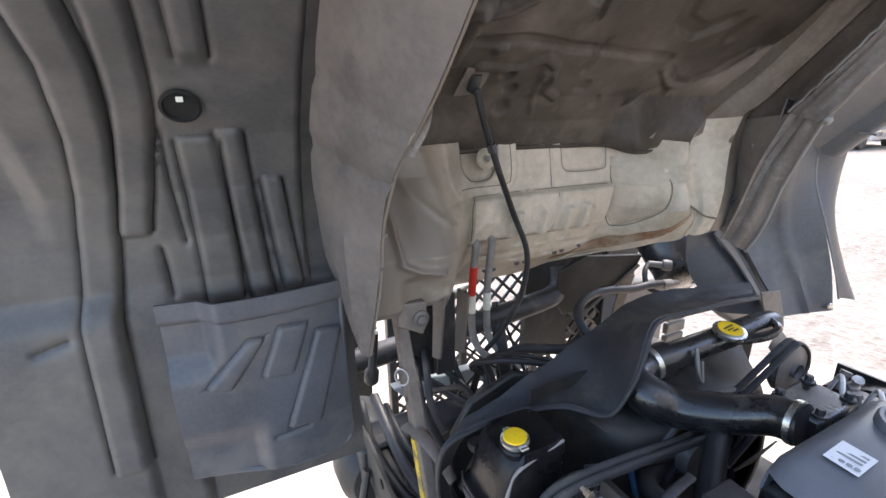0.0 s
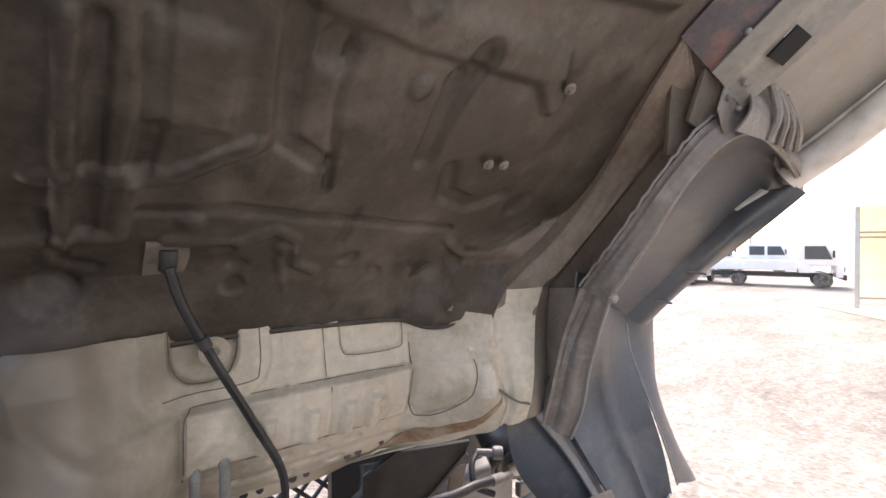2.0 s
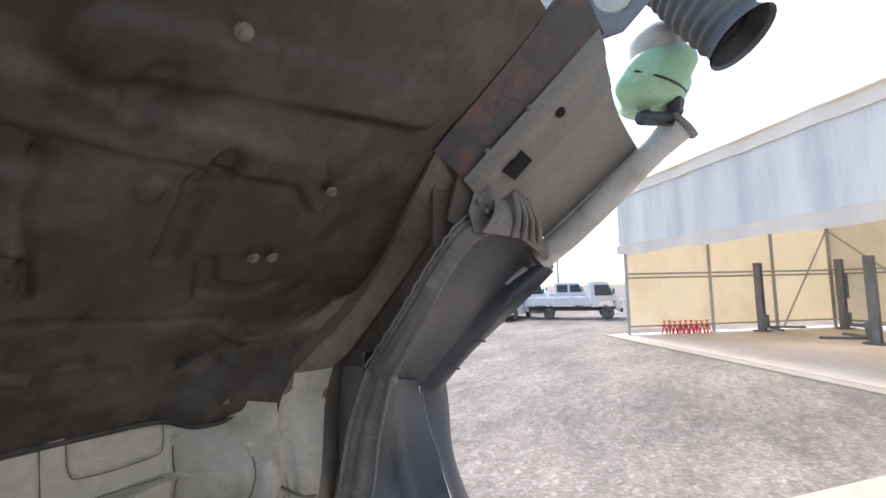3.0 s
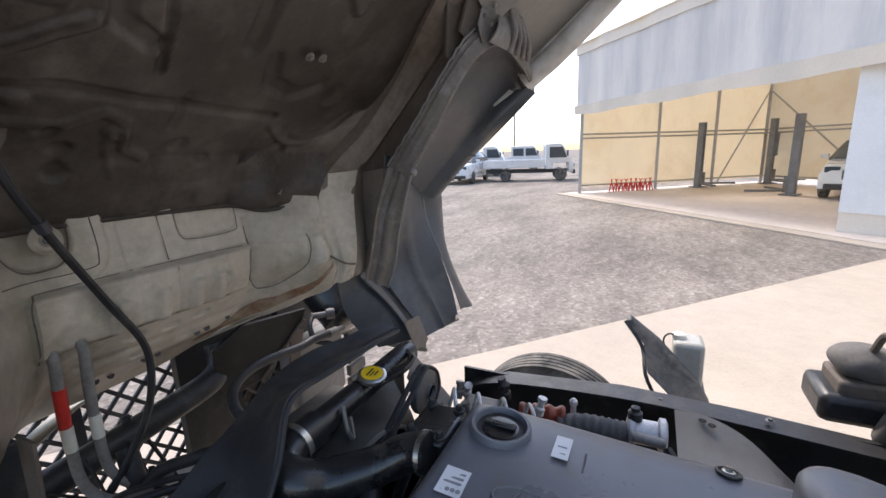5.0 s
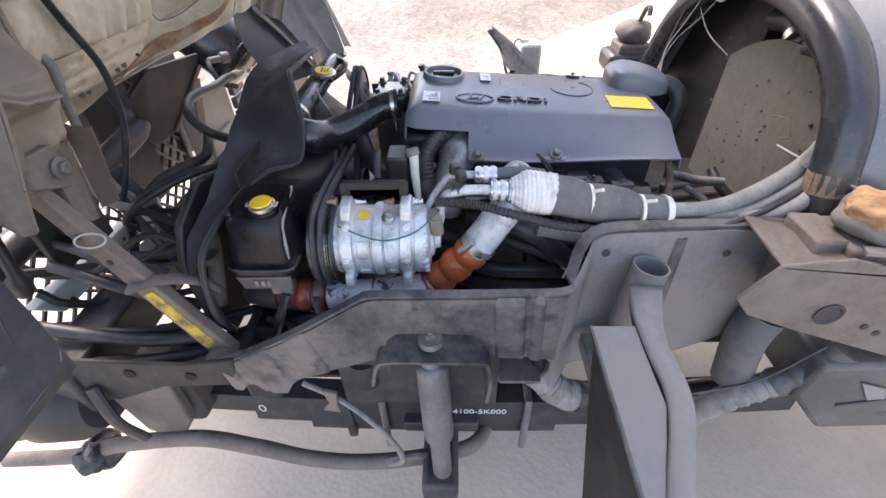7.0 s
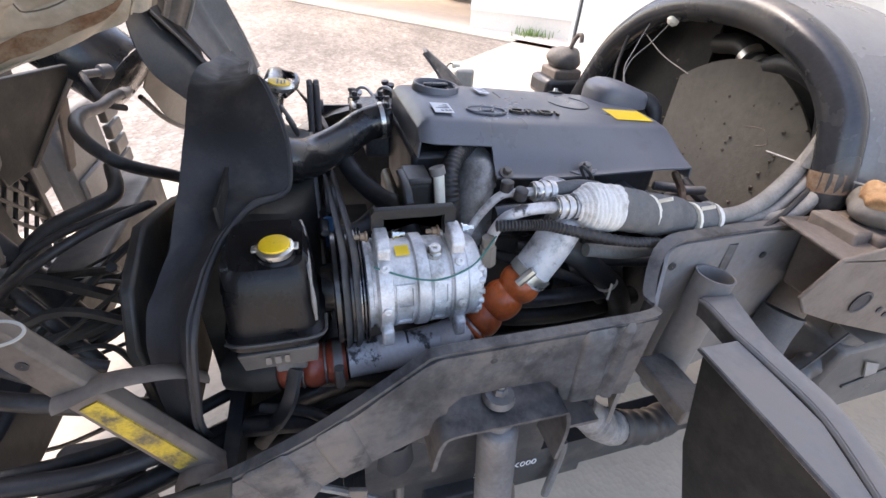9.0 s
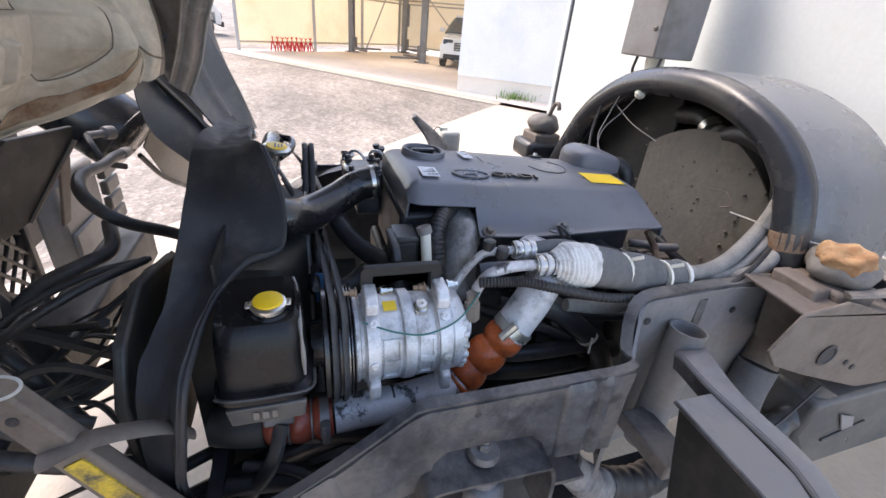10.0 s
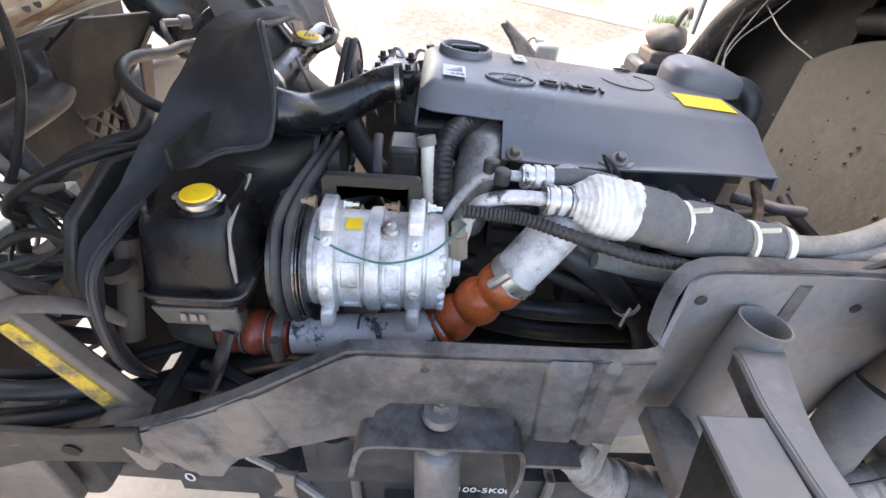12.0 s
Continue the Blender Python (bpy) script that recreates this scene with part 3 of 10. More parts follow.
# ---- things in the tent and the yard ----
def lift_post(at, turn, h, box_on=False):
    t = thing("vehicle_lift_post", "dark grey two-post car lift column" + (" with a control box" if box_on else " on the workshop floor"), "car lift", at, "car lift posts")
    m = Matrix.Translation(at) @ Matrix.Rotation(turn, 4, "Z")

    def put(bm):
        bmesh.ops.transform(bm, matrix=m, verts=bm.verts)
        return bm
    bm = nb()
    slab(bm, [(-0.115, -0.10, 0.02), (0.115, -0.10, 0.02), (0.115, 0.11, 0.02), (0.06, 0.11, 0.02), (0.06, 0.02, 0.02), (-0.06, 0.02, 0.02), (-0.06, 0.11, 0.02), (-0.115, 0.11, 0.02)], (0, 0, h))
    part("column", put(bm), M_LIFT, t, bevel=0.01)
    part("base_plate", put(box(nb(), (-0.28, -0.2, 0.04), (0.28, 0.24, 0.07))), M_LIFT, t)
    part("carriage", put(box(nb(), (-0.12, 0.06, 0.12), (0.12, 0.2, 0.6))), M_STEEL, t, bevel=0.01)
    for s in (-1, 1):
        bm = nb()
        slab(bm, [(0.05 * s, 0.16, 0.14), (0.14 * s, 0.16, 0.14), (0.85 * s, 0.95, 0.14), (0.76 * s, 1.0, 0.14)], (0, 0, 0.07))
        part("arm", put(bm), M_STEEL, t)
    if box_on:
        part("control_box", put(box(nb(), (-0.34, -0.2, 1.1), (-0.17, 0.12, 2.0))), M_LIFT, t, "grey hydraulic control box", bevel=0.02)
        part("hose", put(tube(nb(), [(-0.3, -0.1, 1.1), (-0.42, -0.12, 1.6), (-0.36, -0.1, 2.05), (-0.26, -0.1, 1.9)], 0.02, 6)), M_RUBBER, t)


lift_post((19.1, -1.45, 0.02), radians(150), 2.42)
lift_post((16.2, -3.72, 0.02), radians(-30), 2.42)
lift_post((20.8, -4.0, 0.02), radians(150), 2.5, True)


def jack_stand():
    t = thing("jack_stand", "red painted steel axle stand on the workshop floor", "jack stand", (0, 0, 0), "row of red axle stands")
    bm = nb()
    for a in range(4):
        c, s = math.cos(a * 1.571 + 0.785), math.sin(a * 1.571 + 0.785)
        tube(bm, [(0.11 * c, 0.11 * s, 0.0), (0.03 * c, 0.03 * s, 0.28)], 0.02, 6, 1)
    box(bm, (-0.05, -0.05, 0.24), (0.05, 0.05, 0.29))
    part("frame", bm, M_RED, t)
    bm = nb()
    tube(bm, [(0, 0, 0.28), (0, 0, 0.40)], 0.018, 8, 1)
    slab(bm, [(-0.05, -0.02, 0.40), (0.05, -0.02, 0.40), (0.06, -0.02, 0.46), (0.03, -0.02, 0.42), (-0.03, -0.02, 0.42), (-0.06, -0.02, 0.46)], (0, 0.04, 0))
    part("saddle", bm, M_RED, t)
    return t


js = jack_stand()
for i in range(9):
    p = V(17.15, 1.52, 0.045).lerp(V(17.9, 0.22, 0.045), i / 8)
    if i == 0:
        js.matrix_basis = Matrix.Translation(p)
    else:
        copy_thing(js, Matrix.Translation(p) @ Matrix.Rotation(i * 0.7, 4, "Z"))


def wheel(parent, at, r, w, axis, rim=M_GALV):
    """A road wheel: tyre with tread blocks and a dished rim under a part."""
    a = Vector(axis).normalized()
    o = Vector(at) - a * w / 2
    prof = [(r * 0.62, 0.0), (r * 0.80, 0.0), (r * 0.95, w * 0.06), (r, w * 0.2), (r, w * 0.8), (r * 0.95, w * 0.94), (r * 0.80, w), (r * 0.62, w)]
    ty = part("tyre", lathe(nb(), prof, o, a, 28), M_TYRE, parent)
    part("rim", lathe(nb(), [(r * 0.60, 0.01), (r * 0.61, w * 0.98), (r * 0.5, w * 0.9), (r * 0.2, w * 0.7), (r * 0.18, w * 0.8)], o, a, 18), rim, ty)


def yard_truck(m, label, cabin=2.0):
    """A small white flatbed truck, front towards its own -y."""
    t = thing("flatbed_truck", label, "truck", m.translation, "white trucks parked in the yard")

    def put(bm):
        bmesh.ops.transform(bm, matrix=m, verts=bm.verts)
        return bm

    def side(poly, x0, x1):
        bm = nb()
        slab(bm, [(x0, y, z) for y, z in poly], (x1 - x0, 0, 0))
        return put(bm)
    rear = -2.4 + cabin
    part("cab", side([(-2.4, 0.45), (-2.42, 0.95), (-2.25, 1.15), (-1.85, 1.85), (-1.7, 1.95), (rear, 1.95), (rear, 0.62), (-1.35, 0.62), (-1.35, 0.95), (-2.15, 0.95), (-2.15, 0.45)], -0.84, 0.84), M_WHITE, t, bevel=0.04)
    part("windscreen", side([(-2.20, 1.2), (-1.87, 1.80), (-1.84, 1.80), (-2.17, 1.2)], -0.7, 0.7), M_GLASS, t)
    n = 1 if cabin < 1.8 else 2
    for s in (-1, 1):
        for k in range(n):
            y0 = -1.95 + k * 0.95
            y1 = min(y0 + 0.8, rear - 0.1)
            part("side_window", side([(y0 - (0.1 if k == 0 else 0), 1.22), (y0 + (0.12 if k == 0 else 0), 1.78), (y1, 1.78), (y1, 1.22)], s * 0.845 - 0.01, s * 0.845 + 0.01), M_GLASS, t)
        part("mirror", put(box(nb(), (s * 0.95 - 0.06, -2.12, 1.3), (s * 0.95 + 0.06, -2.04, 1.6))), M_BLACK, t, bevel=0.02)
        part("headlight", put(box(nb(), (s * 0.62 - 0.16, -2.45, 0.72), (s * 0.62 + 0.16, -2.38, 0.92))), M_GLASS, t, bevel=0.02)
    part("bed", put(box(nb(), (-0.85, rear + 0.06, 0.72), (0.85, 2.4, 0.80))), M_WHITE, t)
    for x0, x1, y0, y1 in ((-0.86, -0.82, rear + 0.06, 2.4), (0.82, 0.86, rear + 0.06, 2.4), (-0.86, 0.86, 2.38, 2.42)):
        part("side_board", put(box(nb(), (x0, y0, 0.74), (x1, y1, 1.14))), M_WHITE, t, bevel=0.01)
    bm = nb()
    for k in range(9):
        x = -0.8 + k * 0.2
        box(bm, (x - 0.015, rear + 0.03, 0.8), (x + 0.015, rear + 0.06, 1.85))
    box(bm, (-0.82, rear + 0.03, 1.80), (0.82, rear + 0.07, 1.86))
    tube(bm, [(-0.82, rear + 0.05, 1.80), (-0.6, rear + 0.05, 1.95), (0, rear + 0.05, 1.99), (0.6, rear + 0.05, 1.95), (0.82, rear + 0.05, 1.80)], 0.025, 6, 4)
    part("rack", put(bm), M_WHITE, t)
    part("chassis", put(box(nb(), (-0.4, -2.1, 0.42), (0.4, 2.3, 0.62))), M_BLACK, t)
    part("bumper", put(box(nb(), (-0.84, -2.5, 0.36), (0.84, -2.38, 0.58))), M_BLACK, t, bevel=0.02)
    ax = m.to_3x3() @ V(1, 0, 0)
    for s in (-1, 1):
        for y, r in ((-1.75, 0.33), (1.2, 0.29)):
            wheel(t, m @ V(s * 0.72, y, r), r, 0.2, ax * s)


def car(m, label, group=""):
    """A white sport utility car, front towards its own -y."""
    t = thing("suv_car", label, "car", m.translation, group)

    def put(bm):
        bmesh.ops.transform(bm, matrix=m, verts=bm.verts)
        return bm

    def shell(rows):
        bm = nb()
        rings = []
        for y, w, z0, z1, wt in rows:
            rings.append([bm.verts.new(V(*c)) for c in ((-w, y, z0), (-w * 1.02, y, (z0 + z1) / 2), (-wt, y, z1 - 0.03), (-wt * 0.9, y, z1), (wt * 0.9, y, z1), (wt, y, z1 - 0.03), (w * 1.02, y, (z0 + z1) / 2), (w, y, z0))])
        for a, b in zip(rings, rings[1:]):
            for k in range(8):
                bm.faces.new((a[k], a[(k + 1) % 8], b[(k + 1) % 8], b[k]))
        bm.faces.new(rings[0][::-1])
        bm.faces.new(rings[-1])
        return put(bm)
    part("body", shell([(-2.3, 0.70, 0.32, 0.78, 0.62), (-2.2, 0.86, 0.30, 0.98, 0.76), (-1.2, 0.92, 0.30, 1.10, 0.84), (0.5, 0.93, 0.30, 1.12, 0.86), (2.1, 0.90, 0.32, 1.12, 0.82), (2.3, 0.80, 0.40, 1.0, 0.72)]), M_WHITE, t, bevel=0.03)
    part("cabin", shell([(-1.25, 0.84, 1.05, 1.13, 0.80), (-0.45, 0.82, 1.05, 1.62, 0.64), (0.9, 0.82, 1.05, 1.66, 0.64), (1.9, 0.80, 1.05, 1.55, 0.60), (2.2, 0.80, 1.05, 1.15, 0.7)]), M_GLASS, t)
    part("roof", put(box(nb(), (-0.60, -0.45, 1.61), (0.60, 1.85, 1.70))), M_WHITE, t, bevel=0.03)
    part("grille", put(box(nb(), (-0.36, -2.33, 0.58), (0.36, -2.25, 0.84))), M_BLACK, t, bevel=0.02)
    for k in range(3):
        part("grille_bar", put(box(nb(), (-0.34, -2.345, 0.62 + k * 0.08), (0.34, -2.33, 0.64 + k * 0.08))), M_CHROME, t)
    part("bumper", put(box(nb(), (-0.72, -2.34, 0.30), (0.72, -2.2, 0.46))), M_BLACK, t, bevel=0.03)
    for s in (-1, 1):
        part("headlight", put(box(nb(), (s * 0.58 - 0.17, -2.28, 0.76), (s * 0.58 + 0.17, -2.15, 0.92))), M_GLASS, t, bevel=0.03)
        part("mirror", put(box(nb(), (s * 1.0 - 0.1, -0.95, 1.1), (s * 1.0 + 0.1, -0.83, 1.25))), M_WHITE, t, bevel=0.03)
    ax = m.to_3x3() @ V(1, 0, 0)
    for s in (-1, 1):
        for y in (-1.45, 1.4):
            wheel(t, m @ V(s * 0.82, y, 0.35), 0.35, 0.22, ax * s)


def stand(x, y, deg):
    return Matrix.Translation((x, y, 0)) @ Matrix.Rotation(radians(deg), 4, "Z")


yard_truck(stand(24.05, 6.5, 15), "white single-cab flatbed truck with low side boards", 1.45)
yard_truck(stand(34.0, 10.4, 15), "white crew-cab flatbed truck parked behind another", 2.3)
yard_truck(stand(28.6, 11.6, 12), "white flatbed truck parked far back in the row", 1.45)
car(stand(23.0, 9.84, -85), "white sport utility car parked nose outward on gravel", "cars parked in the yard")
yard_truck(stand(29.5, 13.0, 230), "white truck parked beside the car", 1.45)
car(stand(16.7, -5.73, -115) @ Matrix.Translation((0, 0, 0.04)), "white sport utility car parked inside the workshop tent")
bm = nb()
tube(bm, [(58, 17, 0), (58, 17, 8.5)], 0.13, 8, 1)
box(bm, (57.9, 16.2, 7.6), (58.1, 17.8, 7.75))
tagged(part("utility_pole", bm, M_GALV), "grey utility pole far behind the parked trucks", "pole")

# ---- the truck: cab tipped forward ----
CX = 0.17
FLOOR = [(0.0, (1.366, 1.575)), (0.09, (1.335, 1.65)), (0.17, (1.293, 1.718)), (0.35, (1.15, 1.827)), (0.52, (0.991, 1.943)), (0.68, (0.846, 2.07)), (0.84, (0.62, 2.235)), (1.0, (0.432, 2.378))]
FN = V(0, 0.61, 0.79)


def seg_dist(x, z, line):
    """Distance from a point to a broken line in a plane."""
    best = 9.0
    for (xa, za), (xb, zb) in zip(line, line[1:]):
        dx, dz = xb - xa, zb - za
        t = min(1, max(0, ((x - xa) * dx + (z - za) * dz) / (dx * dx + dz * dz)))
        best = min(best, math.hypot(x - xa - t * dx, z - za - t * dz))
    return best


# pressed ribs and grooves of the floor: depth, width and line (across, along)
FLOOR_RIBS = [(-0.010, 0.011, [(-0.14, 0.27), (-0.04, 0.27), (0.03, 0.31), (0.08, 0.28), (0.10, 0.20), (0.15, 0.17)]),
              (-0.005, 0.007, [(0.06, 0.22), (0.09, 0.12)]),
              (-0.012, 0.010, [(-0.26, 0.60), (-0.28, 0.26)]), (0.010, 0.012, [(-0.235, 0.60), (-0.25, 0.30)]),
              (-0.010, 0.012, [(-0.30, 0.40), (-0.21, 0.41), (-0.15, 0.42), (-0.05, 0.49)]),
              (0.010, 0.014, [(-0.19, 0.66), (-0.18, 0.52), (-0.19, 0.43)]),
              (0.012, 0.016, [(-0.04, 0.66), (-0.01, 0.50), (0.06, 0.47)]), (0.008, 0.006, [(0.09, 0.42), (0.05, 0.56), (0.04, 0.64)]),
              (0.014, 0.020, [(0.25, 0.51), (0.24, 0.60), (0.25, 0.68)]), (0.014, 0.018, [(0.33, 0.49), (0.36, 0.43), (0.45, 0.41), (0.52, 0.45)]),
              (0.006, 0.008, [(0.18, 0.37), (0.18, 0.27)]), (-0.010, 0.016, [(0.47, 0.29), (0.54, 0.24), (0.62, 0.23), (0.70, 0.27), (0.74, 0.36)]),
              (-0.012, 0.020, [(-0.02, 0.70), (0.13, 0.69), (0.40, 0.70), (0.46, 0.66)]), (0.010, 0.012, [(-0.18, 0.345), (-0.06, 0.36), (0.11, 0.34), (0.29, 0.335), (0.44, 0.33)]),
              (-0.014, 0.022, [(0.05, 0.75), (0.27, 0.785), (0.55, 0.82)]), (0.008, 0.010, [(-0.43, 0.14), (-0.41, 0.07), (-0.39, 0.035), (-0.30, 0.03)]),
              (0.008, 0.009, [(-0.30, 0.33), (-0.28, 0.22), (-0.24, 0.20)]), (-0.008, 0.010, [(-0.34, 0.26), (-0.21, 0.28), (-0.20, 0.40)])]
# round dimples: across, along, radius and depth
FLOOR_DIMPLES = [(-0.296, 0.146, 0.040, 0.024), (-0.015, 0.195, 0.020, 0.010), (0.068, 0.250, 0.022, -0.012), (-0.016, 0.136, 0.024, 0.010), (0.306, 0.155, 0.022, 0.010),
                 (-0.112, 0.326, 0.018, -0.010), (0.02, 0.64, 0.030, 0.018), (0.23, 0.64, 0.022, 0.010), (0.17, 0.62, 0.020, -0.010), (-0.05, 0.25, 0.020, 0.012), (0.22, 0.21, 0.025, 0.010),
                 (0.55, 0.18, 0.035, 0.012), (-0.40, 0.42, 0.045, 0.016), (0.11, 0.73, 0.03, 0.010), (0.60, 0.42, 0.04, 0.014)]


def floor_relief(x, s):
    h = 0.0
    for a, w, line in FLOOR_RIBS:
        d = seg_dist(x, s, line)
        if d < 2.2 * w:
            h += a * smooth(1.5 * w, 0.7 * w, d)
    for xc, sc, r, a in FLOOR_DIMPLES:
        h += a * smooth(1.2, 0.6, math.hypot(x - xc, s - sc) / r)
    # sunken field round the two bolts and the plate
    h -= 0.010 * smooth(0.02, 0.0, max(abs(x + 0.14) - 0.04, abs(s - 0.56) - 0.05))
    h += 0.006 * noise.noise((x * 6, s * 7, 1.7)) + 0.003 * noise.noise((x * 17, s * 15, 4.2))
    return h


def floor_at(x, s, lift=0.0):
    y = profile([(k, p[0]) for k, p in FLOOR], s)
    z = profile([(k, p[1]) for k, p in FLOOR], s)
    droop = 0.07 * smooth(-0.16, -0.30, x) * (1 - smooth(0.0, 0.2, s)) + 0.072 * smooth(0.40, 0.50, x) * (1 - smooth(0.02, 0.20, s))
    return V(x, y - droop, z - 0.4 * droop) + FN * (floor_relief(x, s) + lift)


cab = thing("truck_cab", "dusty grey truck cab tipped forward on its front hinge", "truck cab", (CX, 1.6, 0.9))
bm = nb()
sheet(bm, lambda u, v: floor_at(-0.47 + 1.34 * u, v), 240, 190, 0.012, -1)
floor_pan = part("floor_pan", bm, M_FLOOR, cab, "dark undercoated steel floor with stamped ribs", 60)


def pan_y(x, z):
    c = profile([(1.06, 1.60), (1.10, 1.56), (1.15, 1.50), (1.182, 1.447), (1.235, 1.40), (1.30, 1.36), (1.37, 1.335), (1.437, 1.325), (1.447, 1.342), (1.52, 1.352), (1.62, 1.372)], z)
    left = profile([(1.10, 1.24), (1.20, 1.16), (1.24, 1.135), (1.363, 1.13), (1.45, 1.20), (1.531, 1.262), (1.62, 1.30)], z)
    right = profile([(1.10, 1.42), (1.20, 1.30), (1.28, 1.20), (1.365, 1.15), (1.45, 1.175), (1.50, 1.235), (1.56, 1.31), (1.62, 1.345)], z)
    wl, wr = smooth(-0.06, -0.30, x), smooth(0.43, 0.60, x)
    y = c * (1 - wl - wr) + left * wl + right * wr
    foot = profile([(1.26, 1.19), (1.29, 1.175), (1.335, 1.157), (1.42, 1.187), (1.50, 1.217), (1.57, 1.227), (1.62, 1.235)], z)
    y += (foot - y) * smooth(0.59, 0.645, x)
    mid = (1 - wl) * (1 - wr)

    def ring(x0, x1, z0, z1, r):
        """Signed distance to a rounded rectangle."""
        qx, qz = abs(x - (x0 + x1) / 2) - (x1 - x0) / 2 + r, abs(z - (z0 + z1) / 2) - (z1 - z0) / 2 + r
        return math.hypot(max(qx, 0), max(qz, 0)) + min(max(qx, qz), 0) - r
    y += 0.010 * smooth(0.006, -0.006, ring(0.247, 0.43, 1.493, 1.75, 0.03))
    d = ring(-0.125, 0.005, 1.488, 1.75, 0.06)
    y += 0.012 * smooth(0.005, -0.005, d) - 0.008 * smooth(0.03, 0.02, ring(-0.16, 0.05, 1.470, 1.75, 0.05)) * (1 - smooth(0.005, -0.005, d))
    y += 0.006 * mid * (gauss(x - 0.205, 0.005) + 0.8 * gauss(x - 0.108, 0.006)) * smooth(1.28, 1.32, z)
    # raised lower block with ribs between its bays
    low = smooth(1.449, 1.440, z) * smooth(-0.112, -0.100, x) * (1 - smooth(0.42, 0.45, x))
    y -= 0.024 * low
    y += 0.018 * low * smooth(1.315, 1.300, z)
    bays = smooth(1.30, 1.31, z) * smooth(1.40, 1.385, z)
    for xb in (0.055, 0.155, 0.245, 0.315):
        y -= 0.020 * low * bays * smooth(0.022, 0.008, abs(x - xb))
    for xb, zb in ((0.334, 1.372), (0.36, 1.30), (0.10, 1.275), (0.20, 1.265), (0.29, 1.27), (0.0, 1.24), (0.13, 1.205), (0.26, 1.21)):
        y += 0.008 * smooth(1.2, 0.7, math.hypot((x - xb) / 0.026, (z - zb) / 0.012))
    y += 0.010 * gauss(z - 1.235, 0.012) * mid * smooth(-0.05, 0.0, x)
    # near-side bulge with its creased corner
    y -= 0.018 * smooth(0.03, -0.02, seg_dist(x, z, [(-0.30, 1.56), (-0.285, 1.42), (-0.265, 1.336)]) - 0.05)
    y -= 0.018 * gauss(seg_dist(x, z, [(-0.388, 1.455), (-0.386, 1.355), (-0.345, 1.333), (-0.288, 1.326)]), 0.008)
    y -= 0.008 * gauss(seg_dist(x, z, [(-0.365, 1.58), (-0.33, 1.50), (-0.265, 1.44), (-0.20, 1.40)]), 0.010)
    y += 0.020 * smooth(1.325, 1.300, z) * smooth(-0.40, -0.36, x) * smooth(-0.24, -0.27, x)
    # pillow and folded seam on the far side
    fold = seg_dist(x, z, [(0.455, 1.52), (0.452, 1.33), (0.48, 1.29), (0.53, 1.325), (0.565, 1.40), (0.575, 1.48)])
    inside = smooth(0.0, 0.02, min(x - 0.455, z - 1.29 - 0.6 * max(0, x - 0.48)))
    y -= 0.012 * inside * smooth(0.0, 0.05, fold)
    y += 0.012 * gauss(fold, 0.007)
    y += 0.003 * noise.noise((x * 9, z * 9, 0.3)) + 0.005 * noise.noise((x * 4, z * 4, 2.3))
    return y


def pan_bottom(x):
    return 1.225 + (1.075 - 1.225) * smooth(-0.245, -0.215, x) + 0.08 * smooth(0.25, 0.5, x) + 0.13 * smooth(0.45, 0.72, x)


def pan_at(u, v):
    x = -0.47 + 1.118 * u
    zt = 1.60 - 0.02 * smooth(0.40, 0.55, x) - 0.006 * smooth(0.60, 0.65, x)
    z = zt + (pan_bottom(x) - zt) * v
    return V(x, pan_y(x, z), z)


bm = nb()
sheet(bm, pan_at, 300, 130, 0.006, 1)
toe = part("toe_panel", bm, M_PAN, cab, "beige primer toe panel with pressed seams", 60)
bm = nb()
strip(bm, [pan_at(u, 1.0) + V(0, 0, 0) for u in (0.24, 0.5, 0.75, 1.0)], [pan_at(u, 1.0) + V(0, 0.09, -0.02) for u in (0.24, 0.5, 0.75, 1.0)], 0.004, 6, 3)
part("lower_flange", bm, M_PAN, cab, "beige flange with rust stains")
# dark lines that paint shade into the seams and pressed edges
for line, r in (([(0.205, 1.60), (0.205, 1.45)], 0.0022), ([(0.199, 1.436), (0.199, 1.31)], 0.0018), ([(0.108, 1.445), (0.108, 1.30)], 0.0014),
                ([(-0.104, 1.30), (-0.106, 1.42), (-0.096, 1.444), (-0.06, 1.447), (0.107, 1.447), (0.30, 1.447), (0.42, 1.445)], 0.0022),
                ([(-0.127, 1.60), (-0.124, 1.535), (-0.10, 1.497), (-0.06, 1.487), (-0.02, 1.497), (0.003, 1.535), (0.006, 1.60)], 0.0028),
                ([(-0.14, 1.474), (0.02, 1.474), (0.048, 1.50), (0.051, 1.60)], 0.0016), ([(0.246, 1.60), (0.248, 1.515), (0.275, 1.493), (0.405, 1.492), (0.43, 1.515), (0.431, 1.60)], 0.0016),
                ([(0.452, 1.50), (0.452, 1.33), (0.48, 1.29), (0.53, 1.325), (0.565, 1.40), (0.572, 1.46)], 0.0024), ([(0.02, 1.30), (0.20, 1.302), (0.38, 1.30)], 0.0016),
                ([(-0.34, 1.327), (-0.29, 1.322)], 0.001)):
    pts = spline([V(x, 0, z) for x, z in line], 5)
    part("seam_shade", tube(nb(), [V(p.x, pan_y(p.x, p.z) - 0.0005, p.z) for p in pts], r * 0.8, 6, 1), M_SEAM, toe)
# rust along the lower right seam of the toe panel
rust_line = [(0.33, 1.150), (0.42, 1.175), (0.50, 1.225), (0.58, 1.285), (0.63, 1.35)]
bm = nb()
sheet(bm, lambda u, v: (lambda x, z: V(x, pan_y(x, z) - 0.004, z))(0.33 + 0.3 * u, profile([(a[0], a[1]) for a in rust_line], 0.33 + 0.3 * u) + (v - 0.5) * 0.045 * (0.3 + math.sin(math.pi * u)) * (1 + 0.5 * noise.noise((u * 9, v * 3, 0)))), 24, 4, 0.0015, -1)
